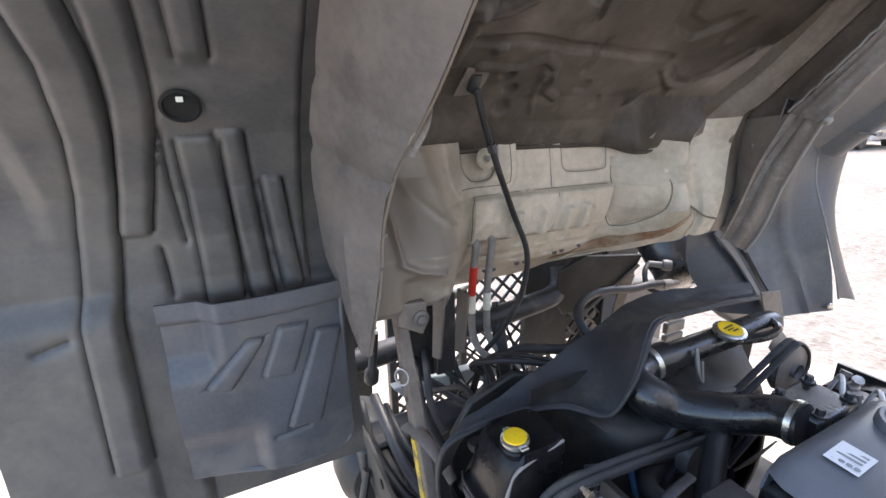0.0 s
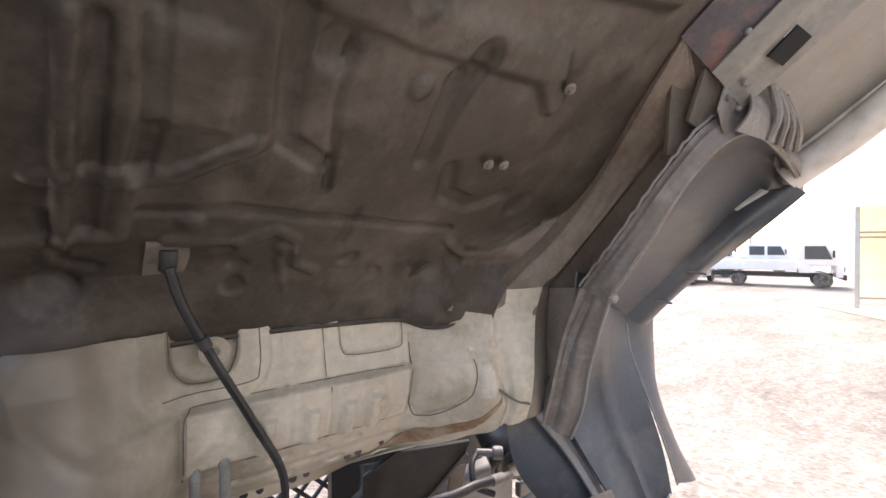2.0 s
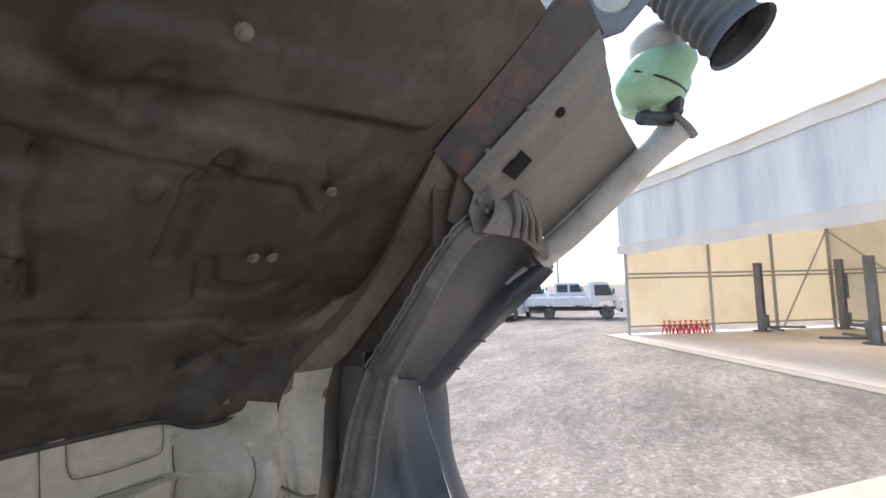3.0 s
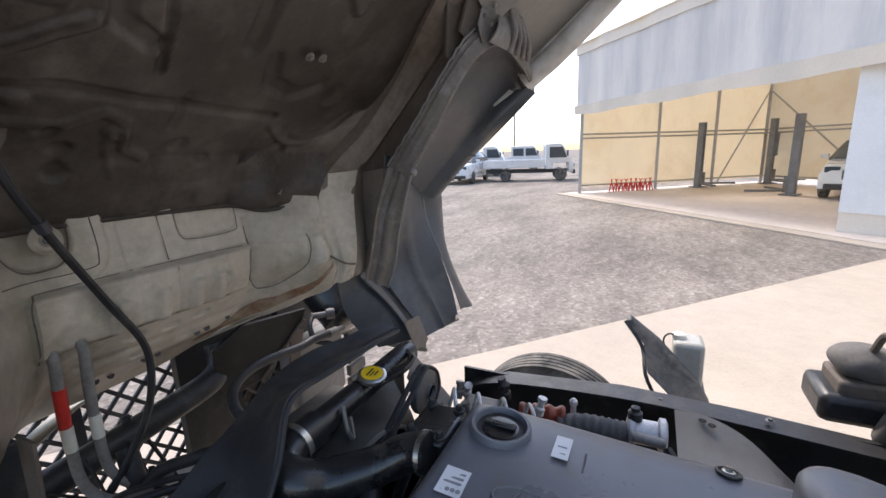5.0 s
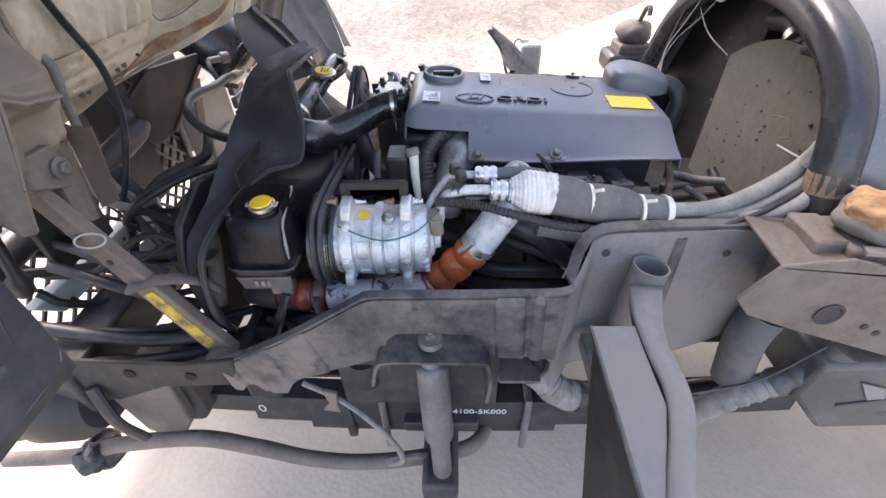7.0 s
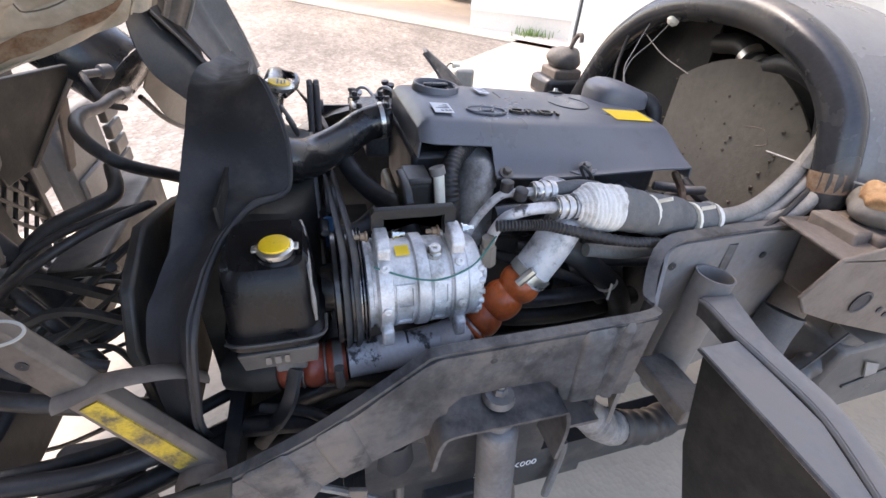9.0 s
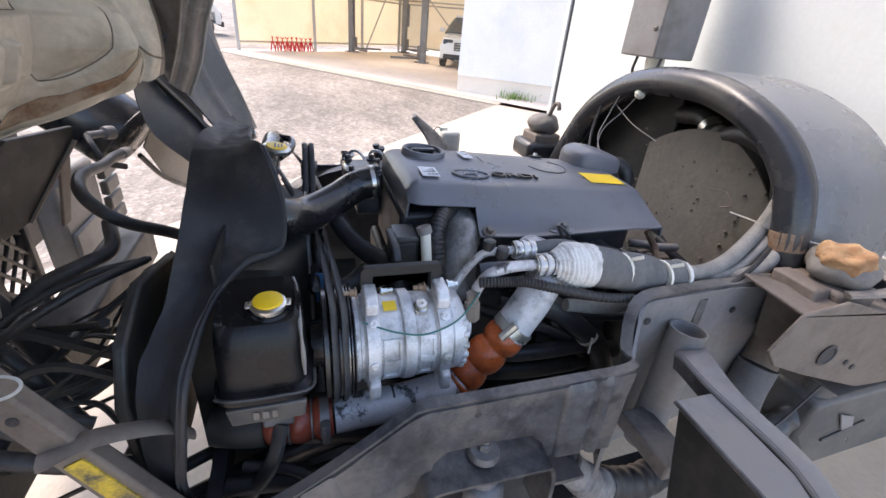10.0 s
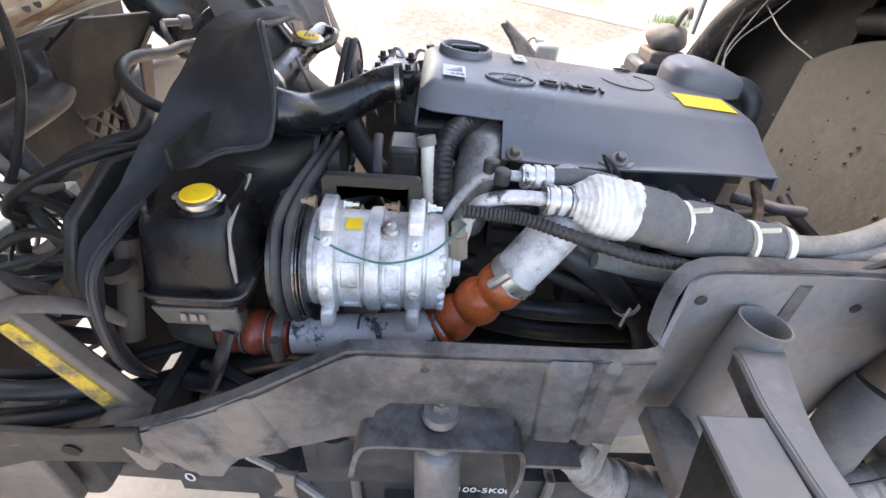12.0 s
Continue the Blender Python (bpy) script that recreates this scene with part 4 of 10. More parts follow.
part("rust_stain", bm, M_RUST, toe, "brown rust along the seam")
for x, z, r in ((0.30, 1.195, 0.008), (0.33, 1.20, 0.008), (0.16, 1.17, 0.009), (0.20, 1.165, 0.007), (0.05, 1.15, 0.008), (0.09, 1.145, 0.007), (0.40, 1.21, 0.006)):
    p = V(x, pan_y(x, z) - 0.003, z)
    part("drain_hole", lathe(nb(), [(r, 0), (r * 1.3, 0.001), (r * 1.3, 0.003)], p + V(0, 0.002, 0), (0, -1, 0.3), 12), M_BLACK, toe)
p = V(-0.045, 1.34, 1.552)
part("grommet", lathe(nb(), [(0.030, 0), (0.030, 0.006), (0.022, 0.010), (0.014, 0.008), (0.010, 0.012), (0.004, 0.012)], p, (0, -1, 0.1), 20), M_PAN, toe, "pressed beige boss with a bolt")
part("grommet_bolt", lathe(nb(), [(0.009, 0.0), (0.009, 0.016), (0.006, 0.018)], p, (0, -1, 0.1), 8), M_STEEL, toe)

# cable that leaves the floor through a rubber gaiter and hangs down in front of the toe panel
plate_m = (V(-0.137, 1.256, 1.763))
bm = nb()
fx, fz = V(1, 0, 0), V(0, -0.79, 0.61)
fn = V(0, -0.61, -0.79)
slab(bm, [plate_m + fx * a + fz * b + fn * 0.012 for a, b in ((-0.035, -0.055), (0.03, -0.045), (0.034, 0.0), (0.03, 0.04), (-0.035, 0.04))], fn * 0.004)
part("gaiter_plate", bm, M_ARCH, cab, "dusty steel plate round the cable gaiter")
bm = nb()
tube(bm, [plate_m + fn * 0.012 + fz * 0.02, plate_m + fn * 0.022, plate_m + fn * 0.026 - fz * 0.02], 0.015, 10, 3)
part("gaiter", bm, M_RUBBER, cab)
cable = thing("selector_cable", "black rubber-sheathed cable hanging from the cab floor", "cable", (0.0, 1.2, 0.95))
part("sheath", tube(nb(), [plate_m + fn * 0.04, (-0.115, 1.235, 1.66), (-0.06, 1.26, 1.55), (0.02, 1.29, 1.40), (0.085, 1.30, 1.26), (0.075, 1.31, 1.12), (0.02, 1.33, 1.0), (-0.04, 1.34, 0.93)], 0.009, 8), M_HOSE, cable)
part("collar", tube(nb(), [(-0.085, 1.247, 1.60), (-0.075, 1.253, 1.58)], 0.0125, 8, 1), M_REDPRIMER, cable, "dull red collar")

# heater hoses with marking tape
for k, (dx, tape) in enumerate(((0.0, M_RED), (0.055, M_WTAPE))):
    hose = thing("heater_hose", ("grey heater hose with red and white marking tape" if k == 0 else "grey heater hose with a white marking tape"), "hose", (-0.09 + dx, 1.36, 0.95), "heater hoses")
    x = -0.085 + dx
    part("hose", tube(nb(), [(x, 1.40, 1.325), (x, 1.345, 1.325), (x + 0.002, 1.325, 1.30), (x + 0.003, 1.34, 1.22), (x + 0.006, 1.355, 1.10), (x + 0.012, 1.35, 0.98), (x + 0.05, 1.32, 0.92), (x + 0.12, 1.30, 0.90)], 0.0115, 10), M_DUSTHOSE, hose)
    if k == 0:
        part("red_tape", tube(nb(), [(x + 0.003, 1.337, 1.235), (x + 0.005, 1.353, 1.135)], 0.0125, 10, 1), M_RED, hose)
    part("white_tape", tube(nb(), [(x + 0.005, 1.351, 1.135), (x + 0.006, 1.354, 1.075)], 0.0125, 10, 1), M_WTAPE, hose)
    part("pipe_boss", lathe(nb(), [(0.02, 0), (0.02, 0.03), (0.016, 0.05)], (x, 1.42, 1.325), (0, -1, 0), 12), M_PAN, hose)

# bolts and holes of the floor
for x, s in ((-0.385, 0.50), (-0.43, 0.30), (0.40, 0.525), (0.44, 0.53), (0.45, 0.69), (0.16, 0.80), (-0.30, 0.62)):
    p = floor_at(x, s, -0.012)
    part("floor_bolt", lathe(nb(), [(0.012, 0), (0.012, 0.003), (0.007, 0.004), (0.007, 0.009), (0.004, 0.010)], p, fn, 10), M_ARCH, floor_pan)
p = floor_at(0.436, 0.17, -0.013)
bm = nb()
slab(bm, [p + fx * a + fz * b for a, b in ((-0.014, -0.03), (0.004, -0.034), (0.02, 0.01), (0.03, 0.035), (0.018, 0.04), (-0.004, 0.012))], fn * 0.002)
part("slot", bm, M_BLACK, floor_pan)
bm = nb()
p = floor_at(0.53, 0.06, -0.014)
slab(bm, [p, p + fx * 0.022 + fz * -0.006, p + fx * 0.002 + fz * 0.03], fn * 0.001)
part("paint_chip", bm, M_PRIMEROUT, floor_pan, "small bare grey paint chip")
# edge of the undercoat where it meets the toe panel
part("undercoat_edge", tube(nb(), [floor_at(x, 0.0, -0.004) for x in (-0.46, -0.38, -0.30, -0.2, -0.1, 0.1, 0.3, 0.42, 0.47, 0.52, 0.6)], 0.006, 6, 5), M_FLOOR, floor_pan)


# far side: hat channel, recessed wall, worn lip, brace and sill
CHI = [V(0.69, 1.20, 1.645), V(0.735, 1.165, 1.705), V(0.775, 1.11, 1.77), V(0.81, 1.02, 1.89), V(0.765, 0.90, 2.0), V(0.705, 0.795, 2.088), V(0.655, 0.70, 2.170)]
CHO = [V(0.86, 1.18, 1.64), V(0.872, 1.13, 1.70), V(0.878, 1.06, 1.785), V(0.886, 0.94, 1.918), V(0.862, 0.85, 1.995), V(0.822, 0.742, 2.083), V(0.672, 0.698, 2.164)]
CH_OUT = [V(0.785, 1.13, 1.33), V(0.805, 1.135, 1.45)] + CHO[:6]
FT_IN = [V(0.640, 1.178, 1.270), V(0.645, 1.157, 1.335), V(0.645, 1.185, 1.42), V(0.650, 1.215, 1.50), V(0.665, 1.225, 1.57), V(0.69, 1.20, 1.645)]
FT_MID = [V(0.705, 1.140, 1.285), V(0.710, 1.124, 1.345), V(0.722, 1.125, 1.42), V(0.742, 1.14, 1.50), V(0.757, 1.148, 1.57), V(0.775, 1.138, 1.652)]
FT_OUT = [V(0.782, 1.140, 1.292), V(0.788, 1.135, 1.345), V(0.800, 1.138, 1.42), V(0.822, 1.155, 1.50), V(0.845, 1.172, 1.57), V(0.86, 1.18, 1.64)]
CH_MID = [a.lerp(b, 0.5 + 0.05 * i) + V(-0.2, -1, -0.35) * h for i, (a, b, h) in enumerate(zip(CHI[1:], CHO[1:], (0.042, 0.034, 0.026, 0.018, 0.010, 0.0)))]
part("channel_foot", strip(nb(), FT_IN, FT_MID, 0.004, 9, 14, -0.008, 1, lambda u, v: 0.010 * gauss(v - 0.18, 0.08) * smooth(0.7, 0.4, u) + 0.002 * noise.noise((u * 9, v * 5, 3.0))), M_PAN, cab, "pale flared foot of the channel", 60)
# the foot's side takes the darker channel brown to paint in its shade
part("channel_foot_side", strip(nb(), FT_MID, FT_OUT, 0.004, 9, 10, -0.006), M_CHANNEL, cab, "side of the channel foot, its shade put in as darker brown", 60)
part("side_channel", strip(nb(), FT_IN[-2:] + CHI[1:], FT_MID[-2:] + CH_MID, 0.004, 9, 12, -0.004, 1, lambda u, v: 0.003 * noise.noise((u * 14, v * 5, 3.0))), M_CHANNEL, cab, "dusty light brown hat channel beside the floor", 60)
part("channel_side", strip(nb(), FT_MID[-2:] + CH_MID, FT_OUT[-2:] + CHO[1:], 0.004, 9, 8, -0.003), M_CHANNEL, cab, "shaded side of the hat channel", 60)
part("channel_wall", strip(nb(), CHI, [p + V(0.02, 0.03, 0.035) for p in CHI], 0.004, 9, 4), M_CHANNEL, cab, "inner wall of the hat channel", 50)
part("foot_crease", tube(nb(), [V(0.600, 1.190, 1.402), V(0.630, 1.160, 1.372), V(0.665, 1.140, 1.345), V(0.698, 1.120, 1.335)], 0.0035, 6, 5), M_SEAM, cab)
part("channel_edge", tube(nb(), [p + V(0.004, 0.004, 0) for p in CH_OUT], 0.004, 6, 8), M_SEAM, cab)
LIP_R = [V(0.75, 0.915, 1.636), V(0.76, 0.82, 1.78), V(0.765, 0.73, 1.92), V(0.80, 0.665, 1.995), V(0.95, 0.65, 2.015), V(1.218, 0.652, 1.965), V(1.355, 0.68, 1.915)]
LIP_L = [V(0.76, 1.0, 1.66), V(0.75, 0.88, 1.80), V(0.745, 0.77, 1.94), V(0.775, 0.69, 2.035), V(0.95, 0.66, 2.065), V(1.23, 0.65, 2.01), V(1.375, 0.67, 1.945)]
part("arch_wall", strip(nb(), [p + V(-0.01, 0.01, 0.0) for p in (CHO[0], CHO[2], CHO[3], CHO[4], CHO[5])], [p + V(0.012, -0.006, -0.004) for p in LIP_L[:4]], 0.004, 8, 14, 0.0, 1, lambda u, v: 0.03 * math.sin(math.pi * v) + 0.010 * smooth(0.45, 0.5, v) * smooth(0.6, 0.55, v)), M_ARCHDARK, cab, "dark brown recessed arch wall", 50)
part("arch_lip", strip(nb(), LIP_L, LIP_R, 0.004, 9, 10, 0.0, 1, lambda u, v: -0.010 * smooth(0.15, 0.3, v) + 0.004 * noise.noise((u * 20, v * 4, 1.0))), M_LIP, cab, "folded steel arch lip worn to bare grey", 50)
part("lip_edge", tube(nb(), LIP_R, 0.0055, 8, 8), M_LIP, cab)
part("lip_edge", tube(nb(), [p + V(-0.002, 0.004, 0.004 + 0.004 * math.sin(9 * i)) for i, p in enumerate(spline(LIP_L, 8))], 0.004, 6, 1), M_PRIMEROUT, cab, "worn bare metal edge")
part("seam_knot", lathe(nb(), [(0.004, -0.012), (0.012, -0.006), (0.013, 0.004), (0.006, 0.014)], (0.752, 0.905, 1.642), (-0.3, -0.5, 0.8), 12), M_PRIMEROUT, cab)
# brace from the lip down to the toe panel, and the dark web behind it
BR_R = [V(0.75, 0.912, 1.636), V(0.80, 0.995, 1.46), V(0.835, 1.045, 1.31), V(0.852, 1.095, 1.205)]
BR_L = [V(0.76, 1.0, 1.66), V(0.745, 1.05, 1.52), V(0.745, 1.085, 1.38), V(0.765, 1.135, 1.255)]
part("arch_brace", strip(nb(), BR_L, BR_R, 0.004, 9, 14, 0.0, 1, lambda u, v: -0.016 * smooth(0.05, 0.15, v) * (1 - smooth(0.42, 0.52, v)) - 0.006 * smooth(0.6, 0.75, v)), M_LIP, cab, "dusty pressed steel brace", 50)
part("brace_edge", tube(nb(), BR_R, 0.005, 6, 8), M_PRIMEROUT, cab)
part("arch_web", strip(nb(), [p + V(-0.004, 0.004, 0) for p in (FT_OUT[0], FT_OUT[3], FT_OUT[5])], [p + V(0.015, 0.0, 0) for p in (BR_L[3], BR_L[2], BR_L[0])], 0.004, 9, 12, 0.0, 1, lambda u, v: -0.010 * gauss(u - 0.55, 0.05) * smooth(0.1, 0.2, v) * smooth(0.9, 0.8, v)), M_ARCH, cab, "dusty steel web with a pressed rib", 50)
part("web_bolt", bolt(nb(), (0.81, 1.11, 1.56), (-0.3, -1, 0), 0.006, 0.006), M_LIP, cab)
# plastic liner inside the wheel arch and the sill beyond it
ARCH_IN = [V(1.14, 1.09, 1.53), V(1.185, 0.985, 1.655), V(1.225, 0.885, 1.775), V(1.262, 0.805, 1.878), V(1.30, 0.74, 1.93), V(1.325, 0.705, 1.935), V(1.345, 0.69, 1.925)]
ARCH_OUT = [V(1.24, 1.045, 1.52), V(1.265, 0.975, 1.608), V(1.268, 0.885, 1.690), V(1.27, 0.77, 1.790), V(1.275, 0.69, 1.865), V(1.285, 0.64, 1.915)]
part("arch_liner", strip(nb(), [V(0.80, 1.06, 1.60), V(0.785, 0.90, 1.78), V(0.785, 0.76, 1.93), V(0.83, 0.70, 2.005), V(1.0, 0.675, 2.03), V(1.20, 0.67, 1.99), V(1.35, 0.69, 1.935)], ARCH_IN, 0.006, 9, 18, 0.045, 1), M_GUARD, cab, "dark plastic arch liner", 50)
edge = part("arch_edge", strip(nb(), ARCH_IN[:5] + [V(1.30, 0.70, 1.935)], ARCH_OUT, 0.006, 9, 12, -0.030, 1), M_GUARD, cab, "dark rolled arch edge with short ribs", 50)
for k in (0.22, 0.50):
    a, b = ARCH_IN[0].lerp(ARCH_IN[3], k), ARCH_OUT[0].lerp(ARCH_OUT[4], k)
    part("short_rib", tube(nb(), [a.lerp(b, 0.25) + V(-0.020, -0.014, -0.010), a.lerp(b, 0.8) + V(-0.022, -0.014, -0.012)], 0.004, 6, 2), M_GUARD, edge)
part("paint_chip", strip(nb(), [V(1.262, 0.815, 1.882), V(1.285, 0.75, 1.938)], [V(1.258, 0.792, 1.872), V(1.28, 0.722, 1.925)], 0.003, 3, 3, -0.004), M_SILL, edge, "bare pale paint on the arch edge")
SILL_MID = [V(1.27, 0.665, 2.030), V(1.27, 0.56, 2.115), V(1.27, 0.46, 2.198), V(1.27, 0.362, 2.280)]
part("sill_panel", strip(nb(), [V(0.815, 0.668, 2.072), V(0.825, 0.52, 2.188), V(0.83, 0.44, 2.258), V(0.835, 0.362, 2.326)], SILL_MID, 0.006, 6, 12, 0.030), M_SILLIN, cab, "grey-brown primed inner face of the door sill", 50)
# sill edge and fold: chalky metal, paler than the panel to paint highlights
sill = part("sill_edge", tube(nb(), [V(1.285, 0.685, 1.960), V(1.285, 0.57, 2.045), V(1.285, 0.45, 2.150), V(1.285, 0.33, 2.262), V(1.285, 0.245, 2.330)], lambda u: 0.046 + 0.003 * smooth(0.7, 1, u), 18, 7, flat=0.9), M_SILL, cab, "rounded sill edge worn to grey primer, with its highlight in the tone", 50)
part("sill_fold", strip(nb(), SILL_MID, [V(1.262, 0.692, 1.985), V(1.262, 0.585, 2.063), V(1.262, 0.47, 2.165), V(1.262, 0.355, 2.272)], 0.004, 6, 4, 0.004), M_SILL, cab, "pale fold above the sill edge", 50)
part("sill_cap", lathe(nb(), [(0.050, 0.0), (0.056, 0.006), (0.056, 0.018), (0.036, 0.022), (0.001, 0.016)], (1.283, 0.250, 2.326), (0.0, -0.77, 0.62), 20, False), M_SILLIN, cab, "folded end of the sill")
strip_ = part("frame_strip", strip(nb(), [V(0.735, 0.68, 2.12), V(0.74, 0.52, 2.255), V(0.752, 0.365, 2.395)], [V(0.83, 0.655, 2.06), V(0.84, 0.50, 2.185), V(0.85, 0.362, 2.305)], 0.02, 6, 12, 0.0, 1, lambda u, v: -0.008 * smooth(0.06, 0.16, v) * smooth(0.48, 0.38, v)), M_SILLIN, cab, "steel sill strip with access holes", 40)
part("strip_edge", tube(nb(), [V(0.785, 0.575, 2.166), V(0.785, 0.508, 2.229), V(0.788, 0.458, 2.273), V(0.796, 0.375, 2.348)], 0.0022, 6, 5), M_SILL, strip_, "bright line along the fold")
part("painted_strip", strip(nb(), [V(0.64, 0.70, 2.17), V(0.63, 0.53, 2.300), V(0.60, 0.372, 2.420)], [V(0.755, 0.682, 2.118), V(0.762, 0.52, 2.252), V(0.777, 0.360, 2.394)], 0.006, 5, 4), M_REDPRIMER, cab, "faded red and blue paint beside the floor", 40)
# dark web and backing plates added to fill gaps beside the channel tip
bm = nb()
strip(bm, [V(0.675, 0.712, 2.172), V(0.76, 0.735, 2.120), V(0.83, 0.755, 2.075), V(0.80, 0.77, 2.0)], [V(0.745, 0.678, 2.130), V(0.775, 0.672, 2.105), V(0.80, 0.668, 2.075), V(0.775, 0.69, 2.0)], 0.006, 4, 6, -0.010)
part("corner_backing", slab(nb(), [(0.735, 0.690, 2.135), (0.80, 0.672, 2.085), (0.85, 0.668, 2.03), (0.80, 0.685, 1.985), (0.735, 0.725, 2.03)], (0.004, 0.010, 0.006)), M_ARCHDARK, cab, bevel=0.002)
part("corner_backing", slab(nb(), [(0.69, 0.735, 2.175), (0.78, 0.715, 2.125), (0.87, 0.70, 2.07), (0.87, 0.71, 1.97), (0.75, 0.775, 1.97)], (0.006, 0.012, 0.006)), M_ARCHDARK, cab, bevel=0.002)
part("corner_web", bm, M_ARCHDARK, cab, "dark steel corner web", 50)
for p in ((0.775, 0.665, 2.075), (0.79, 0.64, 2.10), (0.80, 0.655, 2.055), (0.735, 0.62, 2.18), (0.74, 0.52, 2.26)):
    part("sill_bolt", lathe(nb(), [(0.007, 0), (0.007, 0.006), (0.004, 0.009)], V(*p), (-0.2, -0.75, -0.6), 8), M_LIP, cab)
# ribbed bracket end, access hole and reservoir on the far side
KT, KL, KR = V(0.865, 0.630, 2.110), V(0.745, 0.640, 1.995), V(1.10, 0.625, 2.002)
bm = nb()
strip(bm, [KT + V(-0.055, 0.005, -0.03), KT + V(0.11, 0.0, -0.005)], [KL, KR], 0.004, 2, 8, -0.012)
bracket = part("ribbed_bracket", bm, M_LIP, cab, "ribbed dusty steel bracket end", 50)
for k in range(4):
    a, b = (KT + V(0.02, -0.012, 0)).lerp(KT + V(0.11, -0.012, -0.005), k / 3), (KL * 0.55 + KR * 0.45).lerp(KR, k / 3.2)
    part("rib", tube(nb(), [a, a.lerp(b, 0.5) + V(0, -0.016, -0.006), b + V(0, -0.004, 0)], 0.009, 8, 5), M_LIP, bracket)
part("access_hole", slab(nb(), [(0.781, 0.598, 2.135), (0.780, 0.551, 2.178), (0.813, 0.538, 2.162), (0.813, 0.583, 2.121)], (0.005, 0.005, 0.0055)), M_VOID, cab)
part("access_hole", lathe(nb(), [(0.012, 0), (0.011, 0.0015), (0.001, 0.002)], (0.794, 0.463, 2.253), (-0.541, -0.57, -0.619), 14, False), M_VOID, cab)
part("bracket_flange", slab(nb(), [(0.775, 0.664, 2.112), (0.82, 0.658, 2.115), (0.884, 0.650, 2.108), (0.893, 0.655, 2.015), (0.82, 0.658, 2.005), (0.765, 0.668, 1.998), (0.745, 0.672, 2.045)], (0.002, 0.006, 0.003)), M_LIP, cab, "pale flange beside the ribs", bevel=0.003)
part("sill_end", slab(nb(), [(1.19, 0.676, 2.065), (1.31, 0.676, 2.052), (1.31, 0.688, 1.975), (1.19, 0.688, 1.985)], (0.0, 0.006, 0.004)), M_LIP, cab, bevel=0.002)
tank = thing("washer_tank", "translucent green and white washer tank hanging behind the sill", "tank", (1.2, 0.3, 2.33))


def tank_at(u, v):
    """A blown tank with rounded shoulders and a bulge at its outer end."""
    a, h = 2 * math.pi * u, -1 + 2 * v
    r = (1 - abs(h) ** 3.2) ** 0.45
    c, q = math.cos(a), math.sin(a)
    e = 0.72
    x = 0.135 * r * abs(c) ** e * (1 if c > 0 else -1)
    y = 0.085 * r * abs(q) ** e * (1 if q > 0 else -1)
    return V(1.195 + x, 0.300 + y - 0.035 * h + 0.012 * math.sin(5 * x / 0.125) * r, 2.432 + 0.068 * h + 0.012 * noise.noise((x * 14, y * 14, h)))


bm = nb()
sheet(bm, tank_at, 40, 24, 0.003, 1)
body = part("tank_body", bm, M_GREEN, tank, "", 80)
bm = nb()
bmesh.ops.create_icosphere(bm, subdivisions=3, radius=1, matrix=Matrix.Translation((1.165, 0.285, 2.515)) @ Matrix.Diagonal((0.105, 0.070, 0.062, 1)))
for v in bm.verts:
    v.co += v.normal * 0.012 * noise.noise(v.co * 12)
part("tank_shoulder", bm, M_BOTTLE, tank, "empty milky upper part of the tank", 80)
part("tank_strap", tube(nb(), [(1.055, 0.335, 2.425), (1.075, 0.275, 2.400), (1.12, 0.238, 2.388), (1.19, 0.222, 2.392)], 0.003, 6), M_BLACK, tank)
part("tank_foot", slab(nb(), [(1.215, 0.235, 2.395), (1.265, 0.225, 2.40), (1.27, 0.235, 2.36), (1.235, 0.245, 2.352)], (0.0, 0.035, 0.0)), M_BLACK, tank, bevel=0.006)
part("pump", tube(nb(), [(1.14, 0.335, 2.325), (1.20, 0.300, 2.335), (1.25, 0.27, 2.345)], 0.020, 10, 4), M_BLACK, tank, "black washer pump")
for pts in ([(1.13, 0.33, 2.34), (1.19, 0.285, 2.315), (1.25, 0.255, 2.33), (1.27, 0.235, 2.37)], [(1.16, 0.32, 2.35), (1.22, 0.27, 2.33), (1.275, 0.24, 2.345)]):
    part("pump_lead", tube(nb(), pts, 0.004, 6, 5), M_HOSE, tank)
RB = [(0.78, 0.675, 2.785), (0.785, 0.61, 2.646), (0.79, 0.51, 2.516), (0.79, 0.445, 2.521), (0.79, 0.44, 2.455), (0.775, 0.367, 2.382), (0.79, 0.323, 2.394), (0.81, 0.25, 2.473), (0.81, 0.269, 2.535), (0.80, 0.333, 2.587), (0.79, 0.41, 2.678), (0.78, 0.52, 2.80)]
bm = nb()
slab(bm, RB, (0.012, 0.004, 0.003))
bmesh.ops.triangulate(bm, faces=[f for f in bm.faces if len(f.verts) > 4])
part("corner_gusset", slab(nb(), [(0.60, 0.425, 2.405), (0.65, 0.50, 2.455), (0.80, 0.53, 2.53), (0.81, 0.46, 2.48), (0.80, 0.40, 2.425), (0.66, 0.395, 2.405)], (0.006, 0.008, 0.01)), M_FLOOR, cab, bevel=0.002)
corner = part("rear_bracket", bm, M_RAILGREY, cab, "pale grey rear cab corner panel", bevel=0.004)
part("corner_fold", tube(nb(), [V(*p) + V(-0.004, 0, 0) for p in RB[:3]], 0.010, 8, 4), M_SILLIN, corner)
part("corner_rim", tube(nb(), [V(*p) + V(-0.002, 0, 0) for p in RB[7:]], 0.008, 8, 4), M_SILLIN, corner)
for y, z, r in ((0.40, 2.59, 0.010), (0.37, 2.645, 0.008), (0.50, 2.64, 0.008), (0.42, 2.50, 0.007)):
    part("corner_hole", lathe(nb(), [(r, 0), (r * 1.2, 0.002), (0.001, 0.0015)], (0.786, y, z), (-1, -0.1, -0.1), 12, False), M_BLACK, corner)
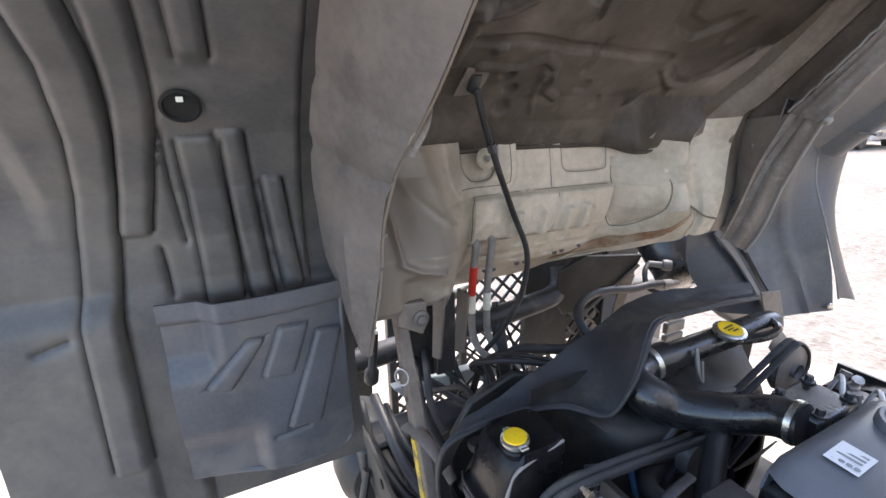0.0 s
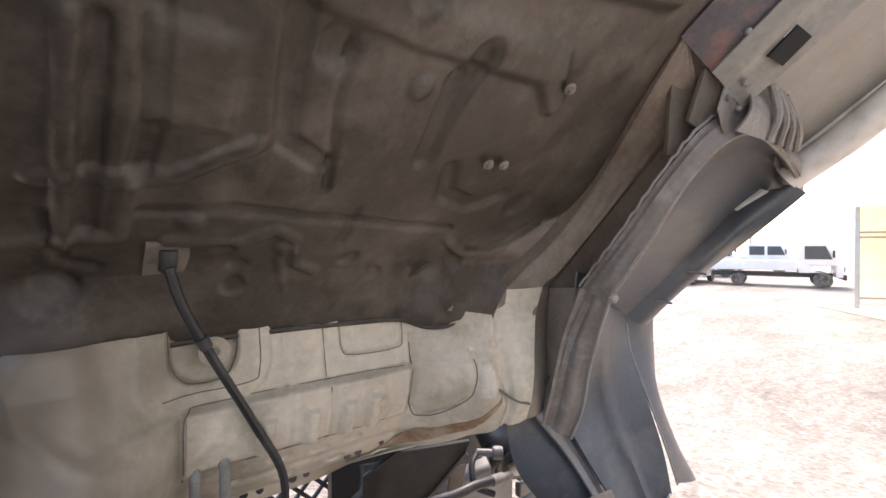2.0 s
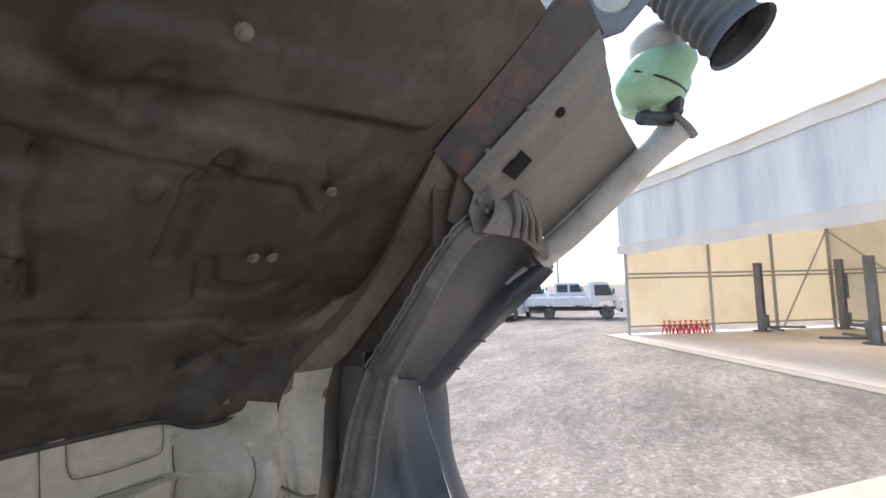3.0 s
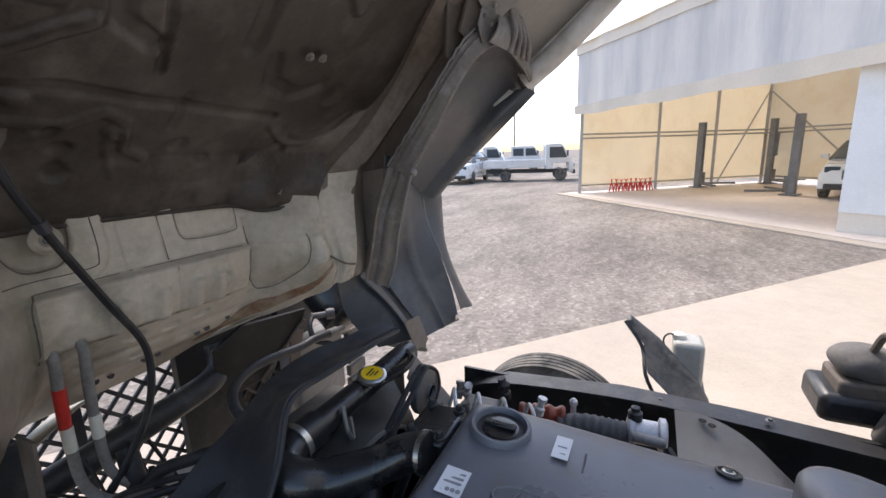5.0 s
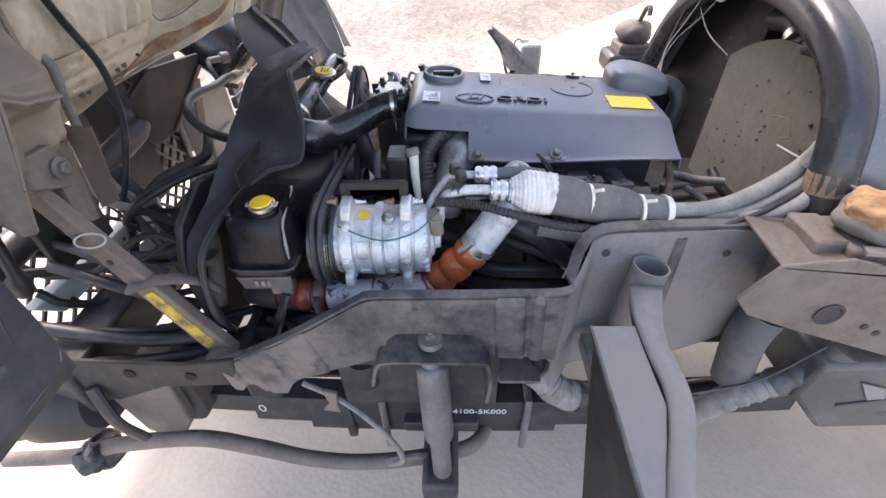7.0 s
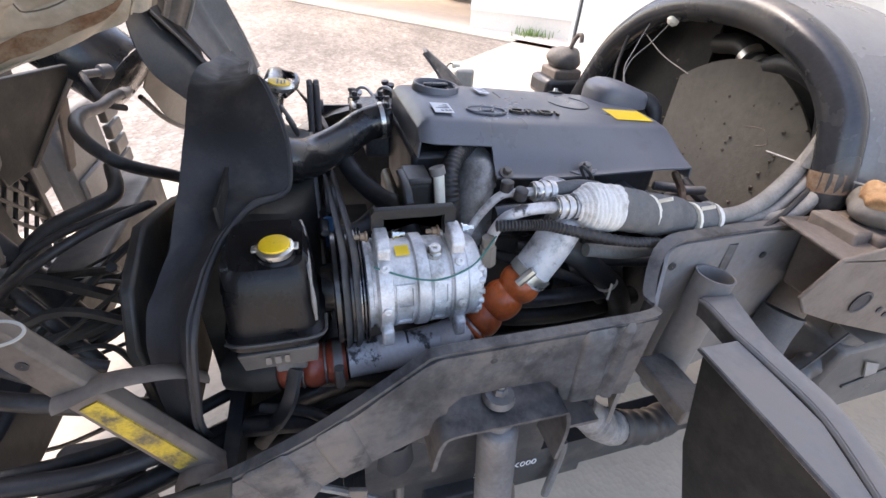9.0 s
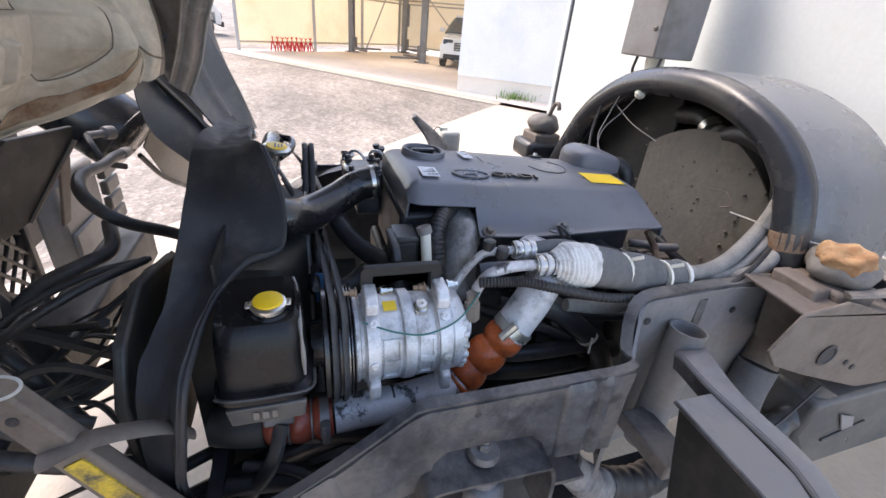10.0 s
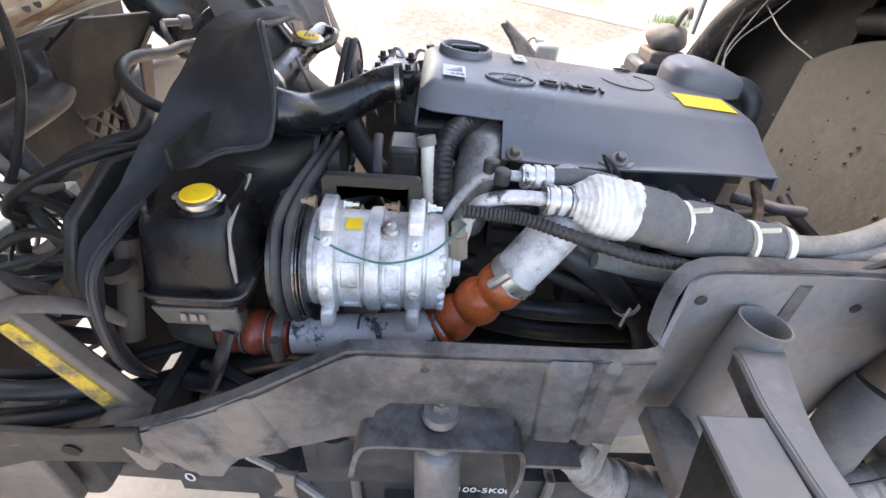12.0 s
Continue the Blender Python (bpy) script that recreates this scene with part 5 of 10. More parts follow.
part("sealer_patch", lathe(nb(), [(0.040, 0), (0.036, 0.004), (0.020, 0.006), (0.001, 0.006)], (0.784, 0.340, 2.475), (-1, -0.1, -0.1), 16, False), M_BOTTLE, corner, "smeared pale sealer")
duct = thing("air_duct", "grey corrugated rubber air intake duct on the cab's rear corner", "duct", (1.05, 0.2, 2.5))
part("duct_pipe", tube(nb(), [(0.98, 0.48, 2.87), (1.01, 0.38, 2.80), (1.03, 0.29, 2.70), (1.035, 0.25, 2.635)], 0.058, 16), M_HOSE, duct)
part("bellows", tube(nb(), [(1.035, 0.255, 2.645), (1.025, 0.195, 2.545), (1.01, 0.120, 2.435)], lambda u: (0.062 + 0.006 * u) * coil(u, 9, 0.07), 22, 44, False), M_FOAM, duct, "corrugated grey rubber bellows")
part("bellows_lip", tube(nb(), [(1.012, 0.128, 2.445), (1.008, 0.112, 2.424), (1.006, 0.105, 2.414)], lambda u: 0.064 + 0.016 * u, 24, 4, False), M_FOAM, duct)
part("bellows_bore", tube(nb(), [(1.012, 0.130, 2.448), (1.008, 0.109, 2.420)], lambda u: 0.056 + 0.016 * u, 24, 4, False), M_HOSE, duct)

# mudguards behind the front wheels
bm = nb()
strip(bm, [V(0.775, 0.945, 1.62), V(0.83, 1.07, 1.44), V(0.87, 1.15, 1.29), V(0.90, 1.08, 1.14), V(0.945, 0.985, 0.985)], [V(1.12, 1.09, 1.55), V(1.15, 1.075, 1.42), V(1.15, 1.02, 1.28), V(1.145, 0.965, 1.13), V(1.125, 0.925, 0.995)], 0.006, 6, 16, -0.02, 1, lambda u, v: 0.012 * gauss(v - 0.55, 0.05) * smooth(0.1, 0.3, u))
part("mudguard", bm, M_GUARD, cab, "black plastic rear mudguard flap", 50)
bm = nb()
strip(bm, [V(1.14, 1.09, 1.535), V(1.152, 1.075, 1.42), V(1.155, 1.02, 1.28), V(1.165, 0.965, 1.13), V(1.20, 0.945, 1.02)], [V(1.24, 1.045, 1.525), V(1.30, 1.072, 1.42), V(1.30, 1.058, 1.26), V(1.31, 1.005, 1.11), V(1.36, 0.955, 0.972)], 0.006, 8, 10, 0.014)
part("fender_edge", bm, M_GUARD, cab, "curled outer edge of the wheel arch", 50)
part("guard_backing", strip(nb(), [V(0.775, 1.02, 1.70), V(0.95, 1.06, 1.68), V(1.14, 1.10, 1.62)], [V(0.80, 1.06, 1.52), V(0.97, 1.10, 1.50), V(1.14, 1.11, 1.48)], 0.005, 4, 4), M_GUARD, cab, "", 50)
part("fender_seam", tube(nb(), [V(1.145, 1.084, 1.535), V(1.150, 1.070, 1.42), V(1.153, 1.014, 1.28), V(1.160, 0.958, 1.13), V(1.19, 0.938, 1.02)], 0.004, 6, 6), M_PRIMEROUT, cab, "worn pale edge of the arch")
bm = nb()
strip(bm, [V(0.70, 1.20, 1.33), V(0.715, 1.22, 1.22), V(0.74, 1.20, 1.10), V(0.80, 1.12, 0.98)], [V(0.83, 1.08, 1.44), V(0.87, 1.18, 1.29), V(0.90, 1.10, 1.14), V(0.945, 0.995, 0.985)], 0.005, 8, 8, 0.01)
part("inner_guard", bm, M_GUARD, cab, "dark inner mudguard plate", 50)
# dark sheets added behind the toe panel to close off bright ground
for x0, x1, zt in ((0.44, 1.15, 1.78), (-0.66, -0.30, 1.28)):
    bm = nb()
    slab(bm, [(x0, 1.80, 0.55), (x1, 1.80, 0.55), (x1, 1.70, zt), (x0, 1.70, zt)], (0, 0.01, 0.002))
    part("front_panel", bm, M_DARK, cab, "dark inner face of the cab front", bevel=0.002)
part("guard_leg", slab(nb(), [(0.797, 1.191, 1.272), (0.825, 1.191, 1.260), (0.945, 1.084, 1.022), (0.912, 1.084, 1.032)], (0.0, 0.006, 0.0)), M_PRIMEROUT, cab, "narrow worn steel leg", bevel=0.002)
part("leg_bracket", slab(nb(), [(0.750, 0.970, 1.120), (0.862, 0.970, 1.104), (0.918, 0.965, 0.988), (0.895, 0.965, 0.974), (0.822, 0.965, 0.982)], (0.004, 0.008, 0.0)), M_ARCH, cab, "dusty folded bracket", bevel=0.004)
part("wing_panel", slab(nb(), [(1.00, 1.205, 1.19), (1.25, 1.24, 1.107), (1.29, 1.16, 0.957), (1.46, 1.27, 0.65), (1.14, 1.30, 0.82), (1.02, 1.32, 0.98)], (0.004, 0.006, 0.0)), M_SILLIN, cab, "dusty beige inner wing panel", bevel=0.003)
part("panel_edge", tube(nb(), [(0.99, 1.33, 0.955), (1.14, 1.302, 0.815), (1.46, 1.272, 0.645)], 0.010, 8, 4), M_BLACK, cab)
part("leg_web", slab(nb(), [(0.825, 1.195, 1.262), (0.90, 1.16, 1.29), (1.05, 1.11, 1.17), (1.08, 1.10, 1.0), (0.945, 1.090, 1.022)], (0.002, 0.006, 0.0)), M_GUARD, cab, "blue-black plate beside the leg", bevel=0.002)
part("guard_pin", lathe(nb(), [(0.012, 0), (0.010, 0.004), (0.004, 0.006)], (1.105, 0.925, 1.015), (-0.3, -1, 0), 10), M_CHROME, cab)
bm = nb()
strip(bm, [V(0.78, 1.17, 1.26), V(0.84, 1.10, 1.15), V(0.88, 1.02, 1.02)], [V(0.83, 1.19, 1.27), V(0.90, 1.12, 1.15), V(0.93, 1.03, 1.01)], 0.006, 6, 3)
part("guard_stay", bm, M_STEEL, cab, "grey steel mudguard stay")

# near side: arch liner over the missing-from-view wheel, its ribs and mudguard
# raised bands of the liner: height of the middle line, half width, lower and upper end
LINER_BANDS = [([(0.96, -0.968), (1.30, -0.965), (1.48, -0.935), (1.65, -0.90), (1.75, -0.885), (2.2, -0.885)], 0.027, 0.985, 2.3),
               ([(1.46, -0.882), (1.50, -0.875), (1.70, -0.825), (1.80, -0.815), (2.0, -0.81)], 0.024, 1.468, 2.3),
               ([(1.76, -0.727), (2.0, -0.728)], 0.018, 1.765, 2.3), ([(1.37, -0.745), (1.64, -0.745)], 0.032, 1.30, 1.645), ([(1.30, -0.672), (1.45, -0.682), (1.64, -0.694)], 0.020, 1.29, 1.655),
               ([(1.30, -0.605), (1.56, -0.628)], 0.017, 1.31, 1.56)]


def liner_at(u, v):
    x = -1.16 + 0.68 * u
    z = 0.80 + 1.38 * v
    y = profile([(0.93, 1.215), (1.20, 1.235), (1.36, 1.255), (1.45, 1.25), (1.55, 1.225), (1.65, 1.165), (1.75, 1.07), (1.86, 0.93), (2.0, 0.72), (2.18, 0.40)], z)
    y += 0.03 * smooth(1.33, 1.27, z) * smooth(-0.86, -0.84, x)
    y += 0.03 * smooth(-0.580, -0.566, x) * smooth(1.30, 1.34, z) + 0.02 * smooth(-0.99, -1.03, x) * smooth(1.40, 1.6, z)
    for line, w, z0, z1 in LINER_BANDS:
        if z0 - 0.02 < z < z1 + 0.02:
            d = x - profile(line, z)
            if abs(d) < w + 0.03:
                ends = smooth(z0 - 0.006, z0 + 0.006, z) * smooth(z1 + 0.008, z1 - 0.008, z)
                y -= ends * (0.014 * smooth(w + 0.006, w - 0.006, abs(d)) - 0.015 * gauss(d - w - 0.004, 0.006) - 0.010 * gauss(d + w + 0.004, 0.006))
    y += 0.016 * gauss(seg_dist(x, z, [(-0.845, 1.43), (-0.842, 1.33)]), 0.007) + 0.010 * gauss(seg_dist(x, z, [(-1.07, 1.265), (-1.02, 1.28)]), 0.008)
    y += 0.012 * gauss(seg_dist(x, z, [(-0.80, 1.66), (-0.805, 1.56), (-0.80, 1.44)]), 0.006)
    y -= 0.02 * smooth(-0.93, -0.95, x) * smooth(1.36, 1.30, z) - 0.003 * noise.noise((x * 7, z * 7, 0.9))
    return V(x, y, z)


bm = nb()
sheet(bm, liner_at, 170, 265, 0.005, 1)
liner = part("arch_liner", bm, M_LINER, cab, "dark grey moulded wheel-arch liner with pressed ribs", 60)
hx = V(-0.757, 1.108, 1.698)
part("liner_hole", lathe(nb(), [(0.029, 0), (0.031, 0.005), (0.026, 0.007), (0.024, 0.002), (0.001, 0.001)], hx, (0, -0.80, -0.6), 20), M_VOID, liner)
part("liner_clip", box(nb(), hx + V(-0.004, -0.016, 0.004), hx + V(0.006, -0.010, 0.012)), M_WTAPE, liner)


PADS = [((-0.716, 1.236), (-0.690, 1.236), (-0.765, 1.135), (-0.805, 1.143)), ((-0.655, 1.252), (-0.600, 1.247), (-0.640, 1.142), (-0.698, 1.148)), ((-0.578, 1.224), (-0.528, 1.216), (-0.592, 1.0), (-0.660, 1.005))]


def in_pad(x, z, pad, soft):
    """How far a point lies within a pressed four-cornered pad."""
    d = 9.0
    for (xa, za), (xb, zb) in zip(pad, pad[1:] + pad[:1]):
        n = math.hypot(xb - xa, zb - za)
        d = min(d, ((z - za) * (xb - xa) - (x - xa) * (zb - za)) / -n)
    return smooth(-soft, soft, d)


def guard_at(u, v):
    x = -0.87 + 0.35 * u
    z = 0.885 + 0.45 * v + 0.03 * (1 - u) * (1 - v) + 0.035 * smooth(0.9, 1.0, u) * smooth(0.12, 0.0, v)
    y = 1.185 - 0.02 * math.sin(math.pi * u)
    for pad in PADS:
        k, rim = in_pad(x, z, pad, 0.004), in_pad(x, z, pad, 0.012)
        y -= 0.012 * k - 0.010 * (4 * rim * (1 - rim)) ** 2 * (1 - k)
    y += 0.012 * gauss(seg_dist(x, z, [(-0.69, 0.985), (-0.62, 0.99)]), 0.006)
    y += 0.03 * smooth(-0.76, -0.80, x) * smooth(1.15, 1.22, z) + 0.02 * smooth(1.05, 0.98, z) * smooth(-0.70, -0.74, x)
    y -= 0.02 * smooth(1.285, 1.30, z)
    return V(x, y, z)


bm = nb()
sheet(bm, guard_at, 130, 150, 0.006, 1)
part("mudguard", bm, M_GUARD, cab, "blue-black plastic mudguard with three pressed pads", 60)
part("guard_rim", tube(nb(), [guard_at(1, v) for v in (1, 0.6, 0.2, 0.06)] + [guard_at(u, 0) for u in (0.93, 0.6, 0.2, 0)], 0.006, 6, 5), M_GUARD, cab)

# inner near-side arch: folded flange between liner and floor
IN = [V(-0.483, 1.097, 1.17), V(-0.472, 1.055, 1.30), V(-0.468, 1.022, 1.40), V(-0.468, 0.985, 1.50), V(-0.460, 0.92, 1.60), V(-0.435, 0.82, 1.71), V(-0.42, 0.60, 1.95), V(-0.42, 0.42, 2.12)]
OUT = [V(-0.494, 1.112, 1.185), V(-0.518, 1.17, 1.30), V(-0.535, 1.20, 1.40), V(-0.545, 1.20, 1.52), V(-0.55, 1.15, 1.63), V(-0.55, 1.02, 1.78), V(-0.55, 0.75, 1.98), V(-0.55, 0.50, 2.14)]
part("arch_flange", strip(nb(), IN, OUT, 0.004, 8, 12, 0.010, 1, lambda u, v: 0.012 * gauss(v - 0.42, 0.06) * smooth(0.05, 0.12, u) * smooth(0.4, 0.36, u) - 0.010 * gauss(u - 0.52 - 0.05 * v, 0.012) - 0.008 * gauss(u - 0.64 - 0.05 * v, 0.010) + 0.005 * noise.noise((u * 9, v * 3, 5.0))), M_FLANGE, cab, "dusty bent steel arch flange", 50)
WALL = [V(-0.465, 1.16, 1.20), V(-0.44, 1.21, 1.40), V(-0.43, 1.25, 1.56), V(-0.44, 1.15, 1.78), V(-0.45, 0.95, 1.95), V(-0.46, 0.7, 2.15), V(-0.46, 0.5, 2.3)]
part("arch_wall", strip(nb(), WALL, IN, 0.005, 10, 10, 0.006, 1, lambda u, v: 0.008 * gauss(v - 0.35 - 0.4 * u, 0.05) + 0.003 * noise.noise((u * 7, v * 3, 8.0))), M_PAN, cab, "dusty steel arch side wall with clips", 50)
SEAL = [V(-0.452, 0.80, 1.762), V(-0.438, 0.83, 1.725), V(-0.428, 0.855, 1.690), V(-0.427, 0.875, 1.655), V(-0.442, 0.90, 1.614)]
part("flange_seal", strip(nb(), SEAL, [p + V(-0.008 - 0.018 * math.sin(0.75 * i), 0.012, 0.006 - 0.002 * i) for i, p in enumerate(SEAL)], 0.003, 6, 5, 0.004), M_LIP, cab, "pale torn flap of sealing strip", 50)
for k in range(5):
    p = IN[0].lerp(IN[3], k / 4.5)
    part("clip", box(nb(), p + V(0.002, 0.0, 0.0), p + V(0.010, 0.008, 0.007)), M_FLANGE, cab)
# left front of the toe panel: hinge bracket and support leg
bm = nb()
slab(bm, [(-0.40, 1.14, 1.255), (-0.33, 1.13, 1.255), (-0.325, 1.13, 1.20), (-0.34, 1.13, 1.17), (-0.40, 1.14, 1.20)], (0, 0.10, 0))
part("hinge_bracket", bm, M_ARCH, cab, "dusty hinge bracket", bevel=0.004)
bm = nb()
bolt(bm, (-0.345, 1.128, 1.215), (0, -1, 0), 0.012, 0.012)
part("hinge_bolt", bm, M_STEEL, cab)
for x in (-0.27, -0.20):
    bm = nb()
    slab(bm, [(x, 1.16, 1.23), (x, 1.22, 1.23), (x, 1.24, 1.03), (x, 1.19, 1.05)], (0.006, 0, 0))
    part("hinge_plate", bm, M_ARCHDARK, cab)

# ---- the truck: engine ----
SL = 0.045 / 0.645           # fall of the cover towards the rear


def cz(y):
    return 1.192 - (0.525 - y) * SL


cover = thing("engine_cover", "dark grey plastic engine cover with a yellow label", "engine cover", (0.14, 0.2, 1.1))
YF, YR = 0.528, -0.126


def cover_section(y):
    """The cover from its far lower edge over the top and the crease down to the near lower edge."""
    z = cz(y)
    k = smooth(0.40, YF, y)
    xc = -0.010 + 0.055 * max(0.0, 0.35 - y)
    low = z - 0.087 + 0.030 * smooth(0.30, YR, y)
    return [(0.304, z - 0.075), (0.302, z - 0.045), (0.298, z - 0.022), (0.288, z - 0.006 - 0.006 * k), (0.268, z + 0.003 - 0.008 * k), (0.22, z + 0.008 - 0.006 * k), (0.16, z + 0.010 - 0.004 * k), (0.09, z + 0.008), (0.05, z + 0.005), (xc + 0.020, z + 0.002), (xc + 0.006, z - 0.001), (xc - 0.002, z - 0.006), (xc - 0.007, z - 0.012), (-0.046, z - 0.040), (-0.066, z - 0.040 + (low - z + 0.040) * 0.5), (-0.084, low + 0.003), (-0.090, low), (-0.098, low - 0.001)]


bm = nb()
ys = [YF, YF - 0.003, YF - 0.008, YF - 0.016, YF - 0.028, YF - 0.045, 0.44, 0.40, 0.378, 0.374, 0.36, 0.3, 0.25, 0.2, 0.15, 0.1, 0.05, 0.0, -0.05, YR + 0.03, YR + 0.014, YR + 0.006, YR + 0.001, YR - 0.004]
rings = []
for i, y in enumerate(ys):
    drop = 0.034 * (1 - smooth(0, 0.045, YF - y) ** 0.5) + 0.020 * (1 - smooth(0, 0.03, y - YR + 0.004) ** 0.5)
    tuck = 0.012 * (1 - smooth(0, 0.028, YF - y)) + 0.005 * (1 - smooth(0, 0.03, y - YR + 0.004))
    rings.append([bm.verts.new(V(x + (tuck if x < 0.06 else -tuck if x > 0.25 else 0), y, min(z, cz(y) + 0.010 - drop) if z > cz(y) - 0.03 else z)) for x, z in cover_section(y)])
for a, b in zip(rings, rings[1:]):
    for k in range(len(a) - 1):
        if k < 13 or (a[0].co.y + b[0].co.y) / 2 < 0.376:
            bm.faces.new((a[k], a[k + 1], b[k + 1], b[k]))
for ring, sgn in ((rings[0], 1), (rings[-1], -1)):
    n = 14 if sgn > 0 else len(ring)
    low = [bm.verts.new(V(v.co.x, v.co.y + 0.004 * sgn, min(v.co.z, cz(v.co.y) - (0.075 if sgn > 0 else 0.085)))) for v in ring[:n]]
    for k in range(n - 1):
        bm.faces.new((ring[k], ring[k + 1], low[k + 1], low[k]))
for v in [v for v in bm.verts if not v.link_faces]:
    bm.verts.remove(v)
bmesh.ops.recalc_face_normals(bm, faces=bm.faces)
bmesh.ops.solidify(bm, geom=bm.faces[:], thickness=0.004)
top = part("cover_top", bm, M_COVER, cover, angle=48)
bm = nb()
slab(bm, [(-0.094, 0.205, 1.098), (-0.108, 0.190, 1.096), (-0.110, 0.150, 1.097), (-0.094, 0.135, 1.100)], (0, 0, -0.004))
part("bolt_tab", bm, M_COVER, cover, bevel=0.002)
for p in ((-0.088, 0.352, 1.097), (-0.095, 0.168, 1.103)):
    bm = nb()
    bolt(bm, p, (-0.5, 0, 1), 0.009, 0.013)
    part("cover_bolt", bm, M_STEEL, cover)
# raised breather hump at the rear
bm = nb()
prof = [(0.074, 0.084, 0.0), (0.073, 0.083, 0.034), (0.071, 0.081, 0.044), (0.066, 0.075, 0.053), (0.055, 0.062, 0.060), (0.035, 0.040, 0.064), (0.012, 0.014, 0.065)]
rings = []
for a, b, h in prof:
    ring = []
    for k in range(24):
        t = 2 * math.pi * k / 24
        c, s = math.cos(t), math.sin(t)
        e = 0.62
        ring.append(bm.verts.new(V(0.228 + a * abs(c) ** e * (1 if c > 0 else -1), -0.100 + b * abs(s) ** e * (1 if s > 0 else -1), cz(-0.09) - 0.002 + h * (1 - 0.34 * smooth(-0.06, -0.19, -0.100 + b * abs(s) ** e * (1 if s > 0 else -1))))))
    rings.append(ring)
for a, b in zip(rings, rings[1:]):
    for k in range(24):
        bm.faces.new((a[k], a[(k + 1) % 24], b[(k + 1) % 24], b[k]))
bm.faces.new(rings[-1])
part("breather_hump", bm, M_COVER, cover, "raised black breather hump")
part("breather_hose", tube(nb(), [(0.215, -0.15, 1.165), (0.20, -0.195, 1.158), (0.18, -0.215, 1.125), (0.17, -0.205, 1.05)], 0.022, 12), M_HOSE, cover)
# oil filler well with its black cap
oc = V(0.197, 0.438, cz(0.438) + 0.0105)
well = part("filler_well", lathe(nb(), [(0.058, -0.008), (0.057, 0.007), (0.054, 0.011), (0.049, 0.011), (0.046, 0.006), (0.045, 0.0005), (0.001, 0.0005)], oc, (0, -SL, 1), 36, False), M_COVER, cover, "raised rim round the oil filler well")
# dark disc stands for the shade inside the sunken well
part("well_floor", lathe(nb(), [(0.0445, 0.0008), (0.0440, 0.0014), (0.001, 0.0014)], oc, (0, -SL, 1), 32, False), M_DARK, well)
part("oil_cap", lathe(nb(), [(0.034, 0.0), (0.034, 0.003), (0.03, 0.004), (0.001, 0.004)], oc, (0, -SL, 1), 24, False), M_BLACKGLOSS, well)
part("cap_grip", box(nb(), oc + V(-0.007, -0.03, 0.003), oc + V(0.007, 0.03, 0.012)), M_BLACKGLOSS, well, bevel=0.003)
# pressed ring and slot on top of the cover
rc = V(0.155, 0.095, cz(0.095) + 0.0085)
part("pressed_ring", tube(nb(), [rc + V(0.058 * math.cos(t), 0.058 * math.sin(t), -SL * 0 + SL * 0.058 * math.sin(t)) for t in [math.radians(a) for a in range(100, 331, 15)]], 0.0025, 6, 3), M_BLACK, cover)
part("pressed_slot", tube(nb(), [(0.15, 0.285, cz(0.285) + 0.009), (0.20, 0.285, cz(0.285) + 0.009)], 0.002, 6, 1), M_BLACK, cover)
# dark dish painted in for the shade of the nut's recess
part("cover_nut_recess", lathe(nb(), [(0.020, 0.0), (0.020, 0.003), (0.016, 0.004), (0.014, 0.001), (0.001, 0.001)], (0.268, 0.066, cz(0.066) + 0.004), (0.25, -SL, 1), 20, False), M_DARK, cover)
part("cover_nut", bolt(nb(), (0.268, 0.066, cz(0.066) + 0.006), (0.25, -SL, 1), 0.006, 0.009), M_CHROME, cover)
# stickers
def sticker(name, x0, x1, y0, y1, material, label, rise=0.0):
    bm = nb()
    n = 6
    pts = []

    def top_z(x, y):
        z = cz(y)
        rows = [(-0.022, z - 0.014), (-0.008, z - 0.002), (0.012, z + 0.002), (0.08, z + 0.007), (0.17, z + 0.010), (0.255, z + 0.006)]
        return profile(rows, x)
    sheet(bm, lambda u, v: V(x0 + (x1 - x0) * u, y0 + (y1 - y0) * v, top_z(x0 + (x1 - x0) * u, y0 + (y1 - y0) * v) + 0.0015 + rise), 6, 4, 0.0008, 1)
    return part(name, bm, material, cover, label)


sticker("yellow_label", 0.043, 0.112, -0.095, 0.014, M_YSTICK, "yellow rectangular warning label")
sticker("white_label", 0.012, 0.066, 0.444, 0.486, M_WSTICK, "white label with grey diagrams", 0.004)
sticker("white_label", 0.160, 0.222, 0.310, 0.338, M_WSTICK, "small white label with grey diagrams", 0.004)
for k in range(4):
    bm = nb()
    lathe(bm, [(0.004, 0), (0.004, 0.0005)], (0.022, 0.450 + 0.009 * k, cz(0.46) + 0.0095), (0, -SL, 1), 10)
    part("label_dot", bm, M_INK, cover)
for k in range(3):
    bm = nb()
    box(bm, (0.034 + 0.01 * k, 0.450, cz(0.47) + 0.0095), (0.038 + 0.01 * k, 0.480, cz(0.47) + 0.0108))
    part("label_bar", bm, M_INK, cover)
for k in range(2):
    bm = nb()
    box(bm, (0.172 + 0.018 * k, 0.316, cz(0.324) + 0.0150), (0.174 + 0.018 * k, 0.332, cz(0.324) + 0.0163))
    part("label_diagram", bm, M_INK, cover)
# raised oval badge and engine name
lc = V(0.050, 0.357, cz(0.357) + 0.0065)
bm = nb()
tube(bm, [lc + V(0.026 * math.cos(t), 0.046 * math.sin(t), SL * 0.046 * math.sin(t)) for t in [2 * math.pi * k / 24 for k in range(25)]], 0.003, 6, 2, False)
tube(bm, [lc + V(-0.016, 0.022, 0.002), lc + V(0.016, 0.008, 0.001)], 0.003, 6, 1)
